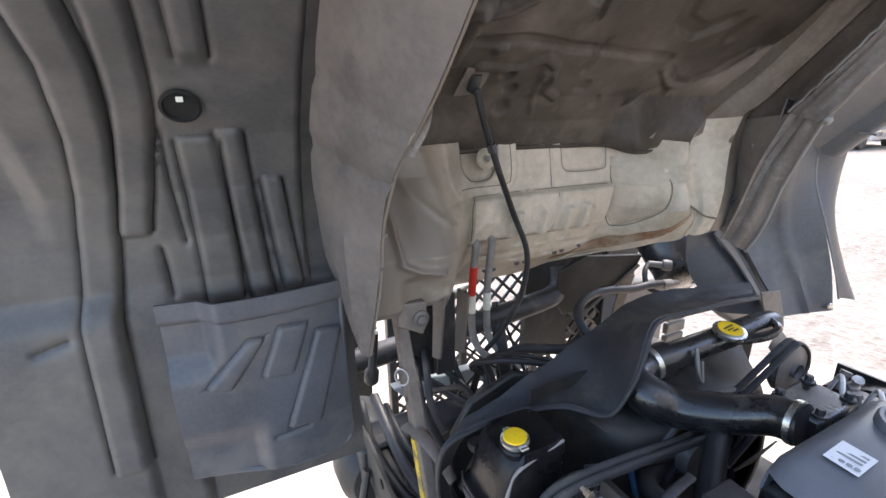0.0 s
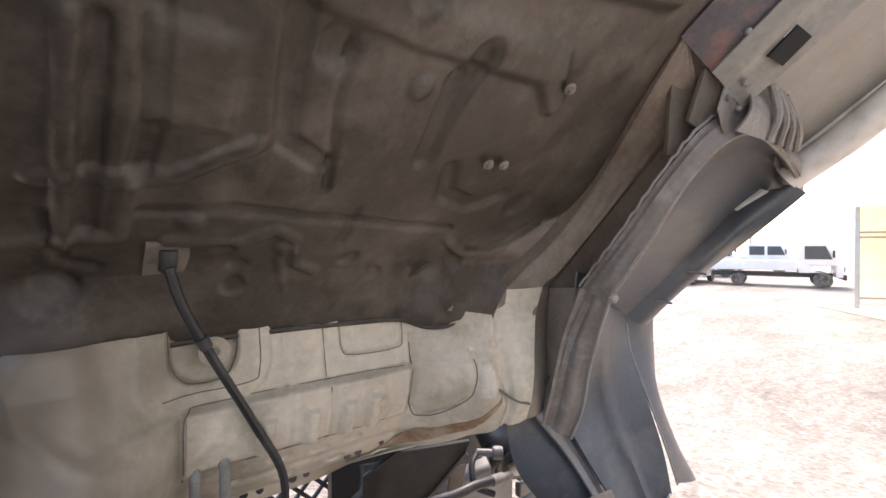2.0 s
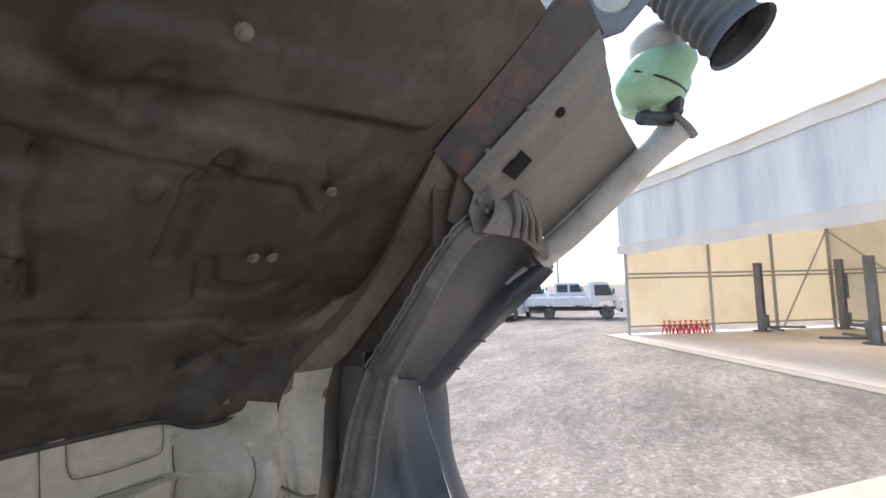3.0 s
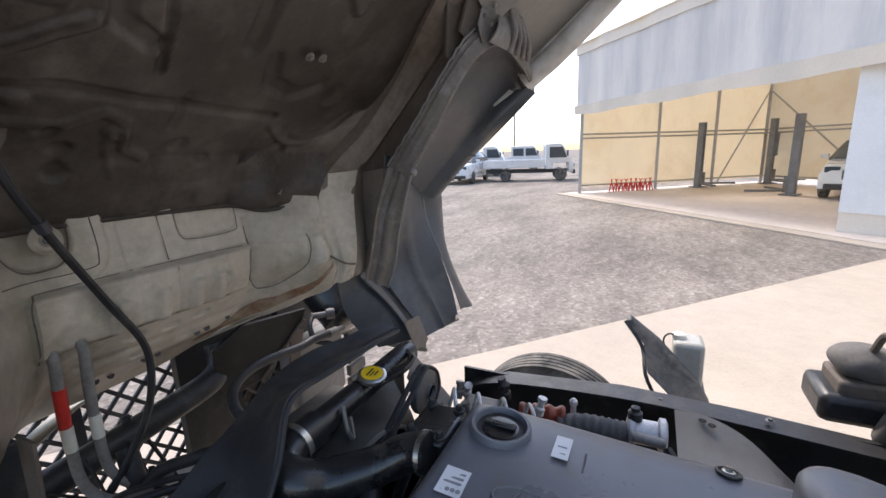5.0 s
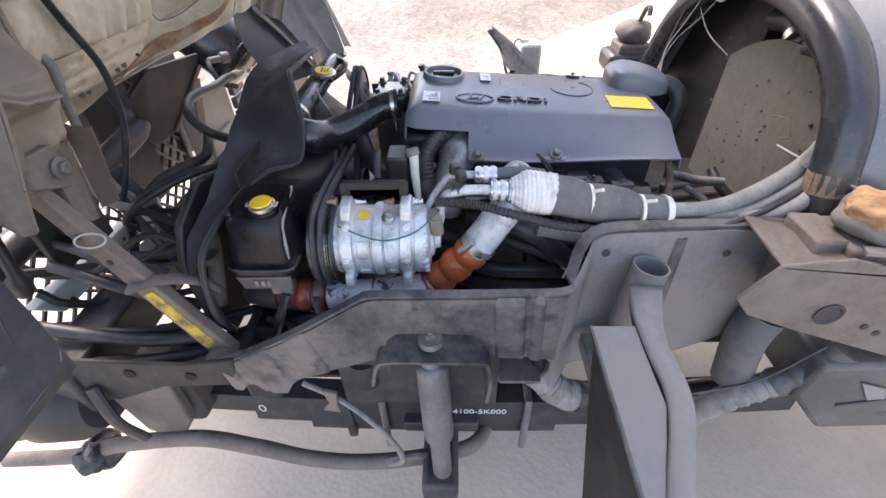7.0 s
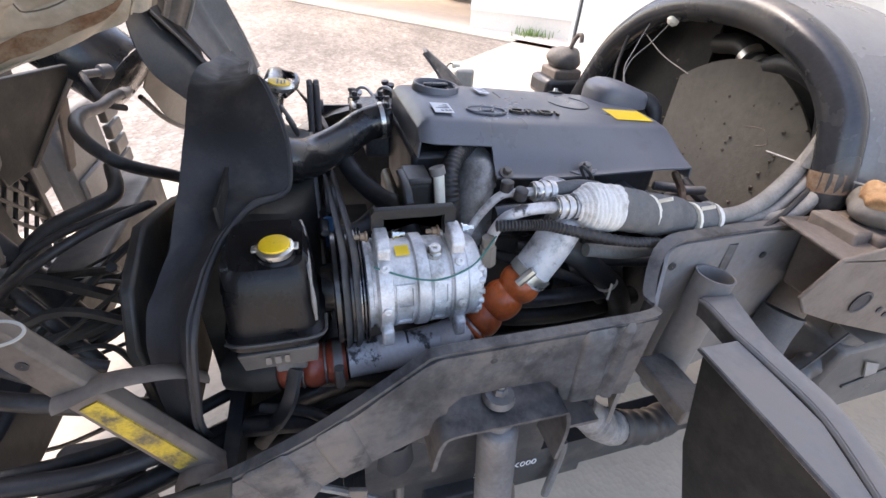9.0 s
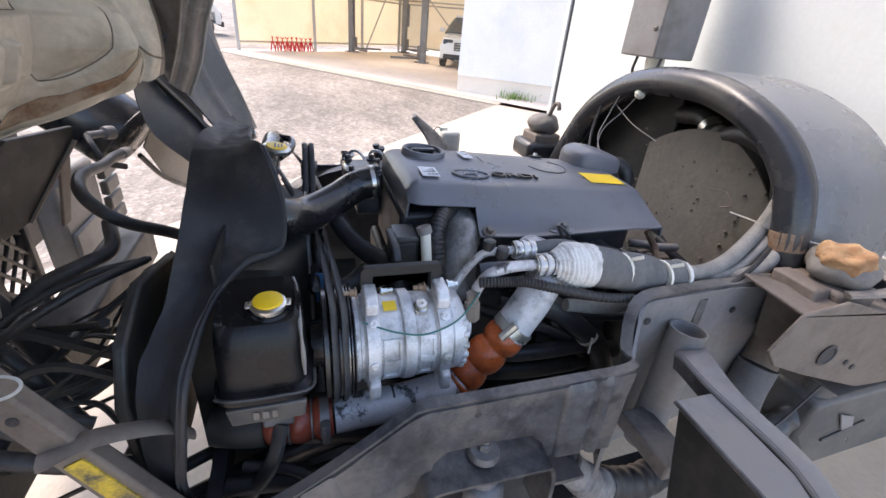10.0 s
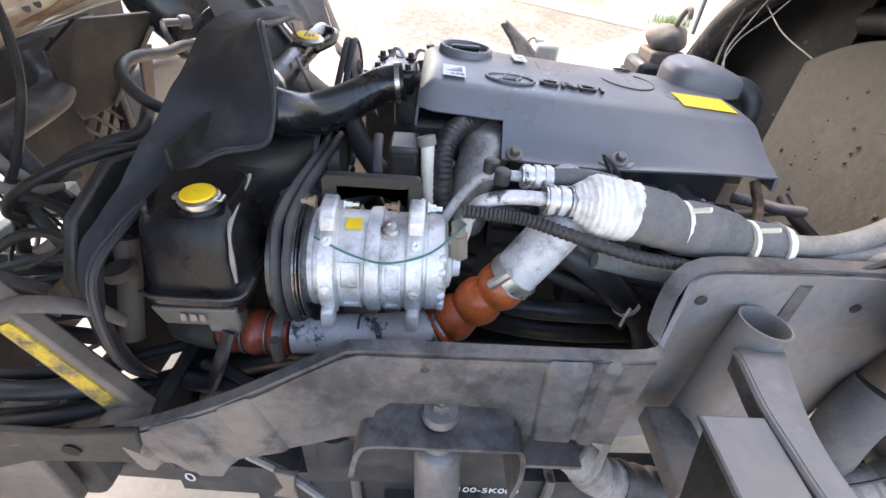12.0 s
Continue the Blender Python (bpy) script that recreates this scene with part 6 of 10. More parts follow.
tube(bm, [lc + V(-0.016, -0.008, 0.0), lc + V(0.016, -0.022, -0.001)], 0.003, 6, 1)
tube(bm, [lc + V(-0.004, 0.016, 0.001), lc + V(0.004, -0.016, -0.001)], 0.003, 6, 1)
part("oval_badge", bm, M_COVER, cover, "raised oval badge in the cover's grey plastic")
lettering("raised_lettering", "CRDi", 0.046, Matrix.Translation((0.052, 0.238, cz(0.238) + 0.008)) @ Matrix.Rotation(math.atan(SL), 4, "X") @ Matrix.Rotation(-math.pi / 2, 4, "Z") @ Matrix.Diagonal((1.25, 0.8, 1, 1)), M_BLACKGLOSS, cover, 0.003)

# engine block and what shows under the cover
eng = thing("engine", "greasy dark diesel engine block under the cover", "engine", (0.13, 0.2, 0.6))
bm = nb()
box(bm, (-0.02, -0.12, 0.62), (0.30, 0.56, 0.95))
part("block", bm, M_BLACK, eng, bevel=0.015)
bm = nb()
box(bm, (-0.02, -0.10, 0.95), (0.28, 0.54, 1.12))
part("cylinder_head", bm, M_BLACK, eng, bevel=0.012)
for k in range(4):
    y = 0.40 - 0.135 * k
    bm = nb()
    tube(bm, [(0.02, y, 1.00), (-0.05, y, 0.995), (-0.11, y - 0.02, 1.0)], 0.03, 10, 4)
    part("intake_runner", bm, M_STEEL, eng)
part("intake_manifold", tube(nb(), [(-0.11, 0.38, 1.0), (-0.12, 0.2, 1.0), (-0.11, -0.06, 0.99)], 0.042, 14), M_BLACKGLOSS, eng)
p = V(-0.135, 0.085, 1.030)
part("connector", box(nb(), p, p + V(0.045, 0.055, 0.030)), M_BLACK, eng, bevel=0.004)
part("connector_latch", box(nb(), p + V(-0.006, 0.012, 0.010), p + V(0.004, 0.040, 0.036)), M_LINER, eng, bevel=0.003)
part("lead", tube(nb(), [p + V(0.02, 0.01, 0.0), p + V(0.0, -0.02, -0.02), p + V(-0.02, -0.08, -0.04), p + V(-0.03, -0.16, -0.06)], 0.0055, 6), M_HOSE, eng)
part("filter_cap", lathe(nb(), [(0.056, -0.03), (0.058, 0.0), (0.056, 0.008), (0.048, 0.010), (0.046, 0.004), (0.032, 0.004), (0.030, 0.012), (0.014, 0.014), (0.001, 0.012)], (-0.085, -0.010, 0.955), (-0.45, -0.05, 1), 30, False), M_BLACKGLOSS, eng, "round black filter cap")
bm = nb()
lathe(bm, [(0.045, 0), (0.045, 0.06), (0.035, 0.075), (0.001, 0.075)], (-0.10, 0.04, 0.94), (-0.3, 0, 1), 20)
lathe(bm, [(0.03, 0), (0.03, 0.05), (0.001, 0.05)], (-0.13, -0.02, 0.93), (-0.3, 0, 1), 16)
part("oil_filter", bm, M_BLACKGLOSS, eng)
for x0, y0, z0, sx, sy, sz, mt in ((-0.15, 0.12, 1.03, 0.035, 0.06, 0.025, M_STEEL), (-0.15, 0.06, 1.03, 0.03, 0.045, 0.03, M_BLACK), (-0.13, -0.02, 1.02, 0.02, 0.05, 0.02, M_STEEL), (-0.16, 0.20, 1.02, 0.03, 0.03, 0.03, M_BLACK), (-0.10, 0.30, 0.90, 0.06, 0.08, 0.08, M_BLACK), (-0.14, -0.10, 0.86, 0.08, 0.09, 0.10, M_BLACK)):
    bm = nb()
    box(bm, (x0, y0, z0), (x0 + sx, y0 + sy, z0 + sz))
    bolt(bm, (x0 + sx * 0.5, y0 + sy * 0.5, z0 + sz), (0, 0, 1), 0.005, 0.008)
    part("sensor", bm, mt, eng, bevel=0.004)
part("corrugated_hose", tube(nb(), [(0.03, 0.361, 1.105), (0.01, 0.40, 1.118), (-0.04, 0.445, 1.125), (-0.085, 0.475, 1.105), (-0.11, 0.478, 1.06), (-0.121, 0.471, 0.99), (-0.12, 0.46, 0.92)], lambda u: 0.0195 * coil(u, 36, 0.05), 14, 22), M_HOSE, eng, "ribbed black hose")
part("white_sleeve", tube(nb(), [(-0.103, 0.505, 1.118), (-0.118, 0.502, 1.06), (-0.122, 0.494, 0.99)], 0.0115, 10), M_WTAPE, eng, "grubby white cable sleeve")
part("sleeve_clip", tube(nb(), [(-0.10, 0.509, 1.125), (-0.104, 0.505, 1.11)], 0.016, 10, 1), M_PRIMEROUT, eng)
part("throttle_casting", tube(nb(), [(0.03, 0.385, 1.075), (-0.02, 0.395, 1.08), (-0.065, 0.41, 1.055), (-0.085, 0.425, 1.0), (-0.09, 0.43, 0.94)], lambda u: 0.046 - 0.008 * u + 0.006 * gauss(u - 0.35, 0.05) + 0.006 * gauss(u - 0.9, 0.06), 20, 8), M_CAST, eng, "dull grey cast throttle elbow")
part("casting_flange", box(nb(), (-0.115, 0.37, 0.985), (-0.05, 0.455, 1.0)), M_CAST, eng, bevel=0.006)
for a in range(4):
    part("casting_bolt", bolt(nb(), V(-0.065, 0.415, 1.06) + V(0.02 * math.cos(a * 1.57), 0.046 * math.sin(a * 1.57), 0.026 * math.cos(a * 1.57)), (-0.6, 0.1, 0.75), 0.005, 0.006), M_STEEL, eng)
part("vent_box", box(nb(), (-0.11, 0.515, 1.0), (-0.04, 0.575, 1.10)), M_DARK, eng, bevel=0.012)
part("vent_box_lid", box(nb(), (-0.115, 0.52, 1.095), (-0.045, 0.57, 1.108)), M_BLACK, eng, bevel=0.004)
part("coolant_hose", tube(nb(), [(0.10, 0.67, 1.06), (0.05, 0.645, 1.035), (-0.02, 0.605, 1.02), (-0.07, 0.575, 1.02), (-0.10, 0.55, 0.96)], 0.022, 12), M_HOSE, eng)
part("coolant_hose", tube(nb(), [(0.0, 0.62, 0.93), (-0.06, 0.58, 0.90), (-0.10, 0.50, 0.88), (-0.12, 0.40, 0.87)], 0.020, 12), M_HOSE, eng)
# hoses and pipes low in the bay between engine and rail
for pts, r, mt in (([(-0.18, 0.30, 0.985), (-0.21, 0.225, 0.962), (-0.22, 0.166, 0.917), (-0.22, 0.10, 0.86), (-0.215, 0.05, 0.78), (-0.20, 0.03, 0.68)], 0.027, M_HOSE), ([(-0.17, 0.34, 0.965), (-0.20, 0.232, 0.955), (-0.22, 0.085, 0.928), (-0.23, -0.05, 0.93), (-0.22, -0.16, 0.94)], 0.012, M_HOSE),
                   ([(-0.16, 0.40, 0.83), (-0.20, 0.31, 0.835), (-0.21, 0.20, 0.838), (-0.20, 0.08, 0.83)], 0.020, M_BLACK), ([(-0.14, 0.42, 0.76), (-0.18, 0.29, 0.765), (-0.19, 0.15, 0.77), (-0.17, -0.02, 0.77)], 0.026, M_DARK),
                   ([(-0.10, 0.36, 0.90), (-0.15, 0.28, 0.89), (-0.18, 0.18, 0.86), (-0.20, 0.10, 0.80)], 0.013, M_BLACK), ([(-0.13, 0.02, 1.0), (-0.19, -0.02, 0.98), (-0.21, -0.08, 0.92), (-0.19, -0.12, 0.84)], 0.016, M_HOSE),
                   ([(-0.24, 0.22, 0.99), (-0.245, 0.12, 0.975), (-0.25, 0.02, 0.985), (-0.24, -0.10, 1.0)], 0.014, M_DUSTHOSE), ([(-0.06, 0.50, 0.80), (-0.14, 0.48, 0.76), (-0.20, 0.44, 0.72), (-0.22, 0.30, 0.70)], 0.018, M_HOSE)):
    part("bay_hose", tube(nb(), pts, r, 12), mt, eng)
for pts, r in (([(-0.40, 0.56, 0.70), (-0.38, 0.66, 0.73), (-0.36, 0.78, 0.76), (-0.33, 0.90, 0.74)], 0.018), ([(-0.37, 0.60, 0.66), (-0.34, 0.70, 0.685), (-0.31, 0.82, 0.70), (-0.27, 0.93, 0.69)], 0.022), ([(-0.28, 0.58, 0.72), (-0.26, 0.68, 0.74), (-0.25, 0.80, 0.75), (-0.22, 0.90, 0.74)], 0.026), ([(-0.40, 0.68, 0.74), (-0.38, 0.74, 0.772), (-0.35, 0.80, 0.785), (-0.32, 0.87, 0.775)], 0.010)):
    part("bay_hose", tube(nb(), pts, r, 12), M_HOSE, eng)
part("cable_tie", tube(nb(), [(-0.221, 0.128, 0.884), (-0.2205, 0.121, 0.878)], 0.0285, 14, 1), M_WTAPE, eng)
part("tie_tail", tube(nb(), [(-0.248, 0.13, 0.892), (-0.262, 0.142, 0.884), (-0.272, 0.15, 0.87)], 0.0028, 5), M_WTAPE, eng)
part("starter_motor", lathe(nb(), [(0.03, 0), (0.045, 0.01), (0.048, 0.05), (0.048, 0.16), (0.036, 0.17), (0.034, 0.20)], (-0.13, 0.02, 0.82), (0, 1, 0.05), 22), M_DARK, eng, "greasy starter motor")
part("dipstick_bracket", box(nb(), (-0.155, 0.10, 0.93), (-0.10, 0.15, 0.99)), M_STEEL, eng, bevel=0.006)
part("dipstick", tube(nb(), [(-0.16, 0.185, 1.06), (-0.165, 0.19, 1.10), (-0.172, 0.21, 1.128), (-0.165, 0.225, 1.14), (-0.152, 0.215, 1.125), (-0.16, 0.19, 1.085)], 0.0035, 6), M_BLACK, eng, "black dipstick loop")
part("dipstick_tube", tube(nb(), [(-0.16, 0.185, 1.065), (-0.165, 0.17, 1.02), (-0.13, 0.15, 0.9)], 0.007, 8), M_STEEL, eng)
part("brown_rod", tube(nb(), [(-0.06, -0.12, 1.06), (-0.12, -0.11, 1.02), (-0.14, -0.11, 0.92), (-0.14, -0.10, 0.84)], 0.009, 8), M_RUST, eng, "rusty brown pipe")
# injector pump and fittings beyond the cover
pump = thing("fuel_pump", "oily fuel pump and hoses beside the engine", "pump", (0.40, 0.5, 0.9))
bm = nb()
box(bm, (0.29, 0.50, 0.98), (0.43, 0.60, 1.11))
box(bm, (0.30, 0.36, 1.0), (0.38, 0.48, 1.12))
part("pump_body", bm, M_STEEL, pump, bevel=0.012)
rnd = random.Random(3)
for k in range(9):
    p = V(0.30 + 0.16 * rnd.random(), 0.40 + 0.24 * rnd.random(), 1.085 + 0.025 * rnd.random())
    part("fitting", lathe(nb(), [(0.012, 0), (0.012, 0.016), (0.008, 0.02), (0.008, 0.032), (0.011, 0.034), (0.011, 0.042)], p, (rnd.uniform(-0.6, 0.6), rnd.uniform(-0.6, 0.6), 1), 8), (M_STEEL, M_ALU, M_BLACK)[k % 3], pump)
for k in range(4):
    y = 0.62 - 0.06 * k
    part("injection_pipe", tube(nb(), [(0.36, y, 1.10), (0.37, y - 0.01, 1.145), (0.33, y - 0.03, 1.16), (0.29, y - 0.05, 1.14)], 0.0045, 6), M_ALU, pump)
part("red_bellows", tube(nb(), [(0.465, 0.475, 1.060), (0.475, 0.42, 1.062), (0.488, 0.368, 1.060)], lambda u: 0.0225 * coil(u, 3.5, 0.13), 16, 20), M_REDHOSE, pump, "small red bellows hose")
part("pump_hose", tube(nb(), [(0.470, 0.375, 1.045), (0.472, 0.32, 1.060), (0.478, 0.27, 1.058), (0.490, 0.225, 1.050)], lambda u: 0.025 * coil(u, 9, 0.06), 14, 24), M_FOAM, pump, "ribbed grey hose")
part("stud", lathe(nb(), [(0.014, 0), (0.014, 0.012), (0.007, 0.016), (0.007, 0.045), (0.010, 0.047), (0.010, 0.056), (0.004, 0.062)], (0.515, 0.352, 1.035), (0, 0, 1), 8), M_ALU, pump)
actuator = part("actuator", lathe(nb(), [(0.012, -0.01), (0.030, -0.006), (0.037, 0.0), (0.037, 0.010), (0.028, 0.014), (0.028, 0.058), (0.038, 0.062), (0.038, 0.074), (0.031, 0.078), (0.014, 0.080)], (0.50, 0.222, 1.055), (0.05, -1, 0), 26), M_ALU, pump, "silver cast actuator")
part("actuator_cap", lathe(nb(), [(0.016, 0), (0.016, 0.018), (0.010, 0.022), (0.010, 0.03), (0.003, 0.032)], (0.50, 0.212, 1.085), (0, 0, 1), 12), M_BLACK, actuator)
part("actuator_rod", tube(nb(), [(0.455, 0.215, 1.070), (0.452, 0.18, 1.070), (0.455, 0.15, 1.066)], 0.012, 10, 3), M_CAST, actuator)
bm = nb()
strip(bm, [V(0.615, 0.125, 1.062), V(0.605, 0.055, 1.066), V(0.56, -0.02, 1.055), V(0.47, -0.085, 1.030)], [V(0.47, 0.120, 1.020), V(0.46, 0.05, 1.022), V(0.44, -0.02, 1.015), V(0.41, -0.085, 1.0)], 0.006, 5, 8, 0.008)
part("bracket", bm, M_SILLIN, pump, "beige dusty steel bracket", 50)
for x, y in ((0.585, 0.068), (0.572, 0.050)):
    part("bracket_hole", lathe(nb(), [(0.008, 0), (0.009, 0.0015), (0.001, 0.002)], (x, y, 1.063), (0, 0, 1), 12, False), M_VOID, pump)
part("link_rod", tube(nb(), [(0.43, 0.115, 1.03), (0.44, 0.135, 1.05), (0.45, 0.145, 1.06)], 0.010, 8, 3), M_BLACK, pump)
# front bearing bracket with oily plate
bm = nb()
box(bm, (0.17, 0.545, 1.10), (0.30, 0.64, 1.15))
part("bearing_bracket", bm, M_BLACKGLOSS, eng, "oily black bracket", bevel=0.01)
for p in ((0.185, 0.56, 1.15), (0.285, 0.56, 1.15), (0.185, 0.625, 1.15), (0.285, 0.625, 1.15)):
    bm = nb()
    bolt(bm, p, (0, 0, 1), 0.0075, 0.013)
    part("bracket_bolt", bm, M_BLACK, eng)
# belt pulleys and belts
pul = thing("belt_drive", "black ribbed drive belt on dusty pulleys", "belt drive", (0.35, 0.72, 1.0))
for c, r in (((0.43, 0.70, 1.085), 0.062), ((0.12, 0.72, 0.88), 0.085), ((0.10, 0.72, 0.68), 0.08)):
    part("pulley", lathe(nb(), [(r * 0.3, 0), (r * 0.3, 0.01), (r * 0.92, 0.012), (r, 0.016), (r * 0.95, 0.02), (r, 0.024), (r * 0.95, 0.028), (r, 0.032), (r * 0.92, 0.038), (r * 0.5, 0.030), (r * 0.2, 0.045), (0.001, 0.045)], c, (0, 1, 0), 30, False), M_STEEL, pul)
for dy in (0.0, 0.018):
    part("belt", tube(nb(), [(0.40, 0.715 + dy, 1.145), (0.44, 0.715 + dy, 1.15), (0.49, 0.715 + dy, 1.10), (0.46, 0.715 + dy, 1.03), (0.20, 0.725 + dy, 0.82), (0.10, 0.725 + dy, 0.79), (0.03, 0.725 + dy, 0.86), (0.08, 0.725 + dy, 0.96), (0.40, 0.715 + dy, 1.145)], 0.008, 8, 8, flat=0.7), M_RUBBER, pul)
part("belt", tube(nb(), [(-0.19, 0.73, 1.05), (-0.05, 0.73, 1.0), (0.08, 0.73, 0.96), (0.06, 0.73, 0.80), (-0.2, 0.73, 0.89)], 0.008, 8, 1, flat=0.7), M_RUBBER, pul)
part("idler", lathe(nb(), [(0.02, 0), (0.044, 0.004), (0.046, 0.03), (0.02, 0.034)], (0.10, 0.692, 0.975), (0, 1, 0), 24), M_STEEL, pul)
for dy in (0.0, 0.017):
    ring = [(0.10 + 0.05 * math.cos(radians(a)), 0.70 + dy, 0.975 + 0.05 * math.sin(radians(a))) for a in (-80, -30, 15, 60, 95)] + [(-0.238 + 0.104 * math.cos(radians(a)), 0.690 + dy, 0.966 + 0.104 * math.sin(radians(a))) for a in (95, 140, 185, 230, 280)]
    part("belt", tube(nb(), ring + [ring[0]], 0.0085, 8, 4, flat=0.45), M_RUBBER, pul)
part("belt_mark", tube(nb(), [(-0.085, 0.722, 1.02), (-0.055, 0.722, 0.93)], 0.009, 6, 1, flat=0.4), M_BLUE, pul, "blue print on the belt")
# air-conditioning compressor
comp = thing("ac_compressor", "silver cast aluminium air-conditioning compressor", "compressor", (-0.245, 0.56, 0.91))
CC = V(-0.238, 0.0, 0.966)
bm = nb()
lathe(bm, [(0.012, 0.440), (0.022, 0.441), (0.024, 0.452), (0.040, 0.456), (0.044, 0.462), (0.066, 0.464), (0.0755, 0.470), (0.0790, 0.480), (0.0795, 0.494), (0.0770, 0.496), (0.0770, 0.499), (0.0815, 0.501), (0.0815, 0.526), (0.0785, 0.529), (0.0785, 0.562), (0.0775, 0.564), (0.0850, 0.566), (0.0855, 0.570), (0.0855, 0.582), (0.0850, 0.586), (0.0775, 0.588), (0.0785, 0.591), (0.0785, 0.628), (0.0820, 0.631), (0.0820, 0.654), (0.0760, 0.657), (0.0760, 0.662), (0.0800, 0.664), (0.0800, 0.671), (0.0719, 0.676), (0.0348, 0.677)], CC, (0, 1, 0), 64)
body = part("compressor_body", bm, M_ALU, comp, angle=30)


def on_body(a, y, r):
    return CC + V(math.cos(radians(a)) * r, y, math.sin(radians(a)) * r)


def body_patch(a0, a1, y0, y1, r0, r1, n=6):
    """A raised cast pad that follows the round body."""
    bm = nb()
    rings = []
    for i in range(n + 1):
        a = a0 + (a1 - a0) * i / n
        rings.append([bm.verts.new(on_body(a, y, r)) for y, r in ((y0, r0), (y0 + 0.0012, r1), (y1 - 0.0012, r1), (y1, r0))])
    for p, q in zip(rings, rings[1:]):
        for k in range(3):
            bm.faces.new((p[k], p[k + 1], q[k + 1], q[k]))
    bm.faces.new(rings[0][::-1])
    bm.faces.new(rings[-1])
    return bm


# cast frames of the pockets on both halves of the body
for y0, y1 in ((0.531, 0.561), (0.592, 0.626)):
    for a0, a1 in ((150, 178), (182, 208), (212, 236)):
        for ya, yb in ((y0, y0 + 0.006), (y1 - 0.006, y1)):
            part("cooling_rib", body_patch(a0, a1, ya, yb, 0.077, 0.0825), M_ALU, body)
        for a in (a0, a1):
            part("cooling_rib", body_patch(a - 2.2, a + 2.2, y0, y1, 0.077, 0.0825, 2), M_ALU, body)
for a in range(138, 250, 16):
    part("head_stud", lathe(nb(), [(0.0062, -0.002), (0.0062, 0.006), (0.005, 0.008), (0.001, 0.0085)], on_body(a, 0.473, 0.074), (math.cos(radians(a)) * 0.25, -1, math.sin(radians(a)) * 0.25), 10), M_ALU, body)
# the two cast straps with their ears and feet
for y in (0.513, 0.642):
    strap = part("mounting_strap", body_patch(92, 218, y - 0.012, y + 0.012, 0.078, 0.0905, 16), M_ALU, comp)
    part("mounting_foot", slab(nb(), [(-0.309, y - 0.010, 0.925), (-0.322, y - 0.010, 0.940), (-0.336, y - 0.010, 0.935), (-0.341, y - 0.010, 0.915), (-0.338, y - 0.010, 0.902), (-0.322, y - 0.010, 0.902), (-0.314, y - 0.010, 0.912)], (0, 0.020, 0)), M_ALU, strap, bevel=0.004)
    part("lug", slab(nb(), [(-0.262, y - 0.012, 1.050), (-0.285, y - 0.012, 1.046), (-0.284, y - 0.012, 1.066), (-0.270, y - 0.012, 1.079), (-0.232, y - 0.012, 1.082), (-0.215, y - 0.012, 1.068), (-0.222, y - 0.012, 1.045)], (0, 0.024, 0)), M_ALU, strap, bevel=0.004)
    for a in (128, 176):
        part("strap_boss", lathe(nb(), [(0.009, -0.002), (0.0085, 0.004), (0.004, 0.0055), (0.001, 0.004)], on_body(a, y, 0.090), (math.cos(radians(a)), 0, math.sin(radians(a))), 14), M_ALU, strap)
bm = nb()
slab(bm, [(-0.236, 0.508, 1.058), (-0.236, 0.508, 1.108), (-0.236, 0.514, 1.114), (-0.236, 0.650, 1.114), (-0.236, 0.656, 1.108), (-0.236, 0.656, 1.070), (-0.236, 0.636, 1.070), (-0.236, 0.636, 1.098), (-0.236, 0.528, 1.098), (-0.236, 0.528, 1.058)], (0.010, 0, 0.002))
bmesh.ops.triangulate(bm, faces=[f for f in bm.faces if len(f.verts) > 4])
part("bracket", bm, M_DARK, comp, "black steel mounting frame", bevel=0.0015)
part("bracket_web", tube(nb(), [(-0.19, 0.58, 1.098), (-0.17, 0.582, 1.12), (-0.12, 0.585, 1.13)], 0.008, 8, 4, flat=0.5), M_BLACK, comp)
for y, d, mt in ((0.498, -1, M_CHROME), (0.540, 1, M_RUST), (0.622, -1, M_CHROME), (0.664, 1, M_RUST)):
    part("bracket_bolt", lathe(nb(), [(0.0095, 0), (0.0095, 0.003), (0.0068, 0.0035), (0.0068, 0.012), (0.0042, 0.013), (0.0042, 0.022)], (-0.245, y, 1.072), (0, d, 0), 6), mt, comp)
part("filler_plug", lathe(nb(), [(0.015, -0.004), (0.014, 0.006), (0.010, 0.008), (0.010, 0.014), (0.004, 0.0145), (0.001, 0.010)], (-0.268, 0.552, 1.043), (-0.36, 0, 1), 16), M_CHROME, comp)
bm = nb()
sheet(bm, lambda u, v: CC + V(math.cos(radians(95 + 16 * u)) * 0.0818, 0.595 + 0.024 * v, math.sin(radians(95 + 16 * u)) * 0.0818), 5, 3, 0.0008, -1)
part("yellow_sticker", bm, M_YSTICK, comp)
bm = nb()
lathe(bm, [(0.0580, 0.678), (0.0870, 0.680), (0.0998, 0.683), (0.1009, 0.690), (0.0928, 0.693), (0.1009, 0.696), (0.1009, 0.700), (0.0928, 0.703), (0.1009, 0.706), (0.1009, 0.711), (0.0928, 0.714), (0.0998, 0.717), (0.0998, 0.724), (0.0812, 0.726), (0.0766, 0.720), (0.0464, 0.722), (0.0418, 0.745), (0.0012, 0.746)], CC, (0, 1, 0), 40, False)
part("clutch_pulley", bm, M_BLACKGLOSS, comp, "shiny black grooved clutch pulley")
bm = nb()
prof = [(0.070, 0.6705)]
for k in range(4):
    y = 0.672 + 0.0055 * k
    prof += [(0.0955, y), (0.1035, y + 0.0015), (0.1035, y + 0.003), (0.0960, y + 0.0045)]
lathe(bm, prof + [(0.075, 0.695)], CC, (0, 1, 0), 48, False)
part("grooved_ring", bm, M_PULLEY, comp, "bright worn pulley grooves")
bm = nb()
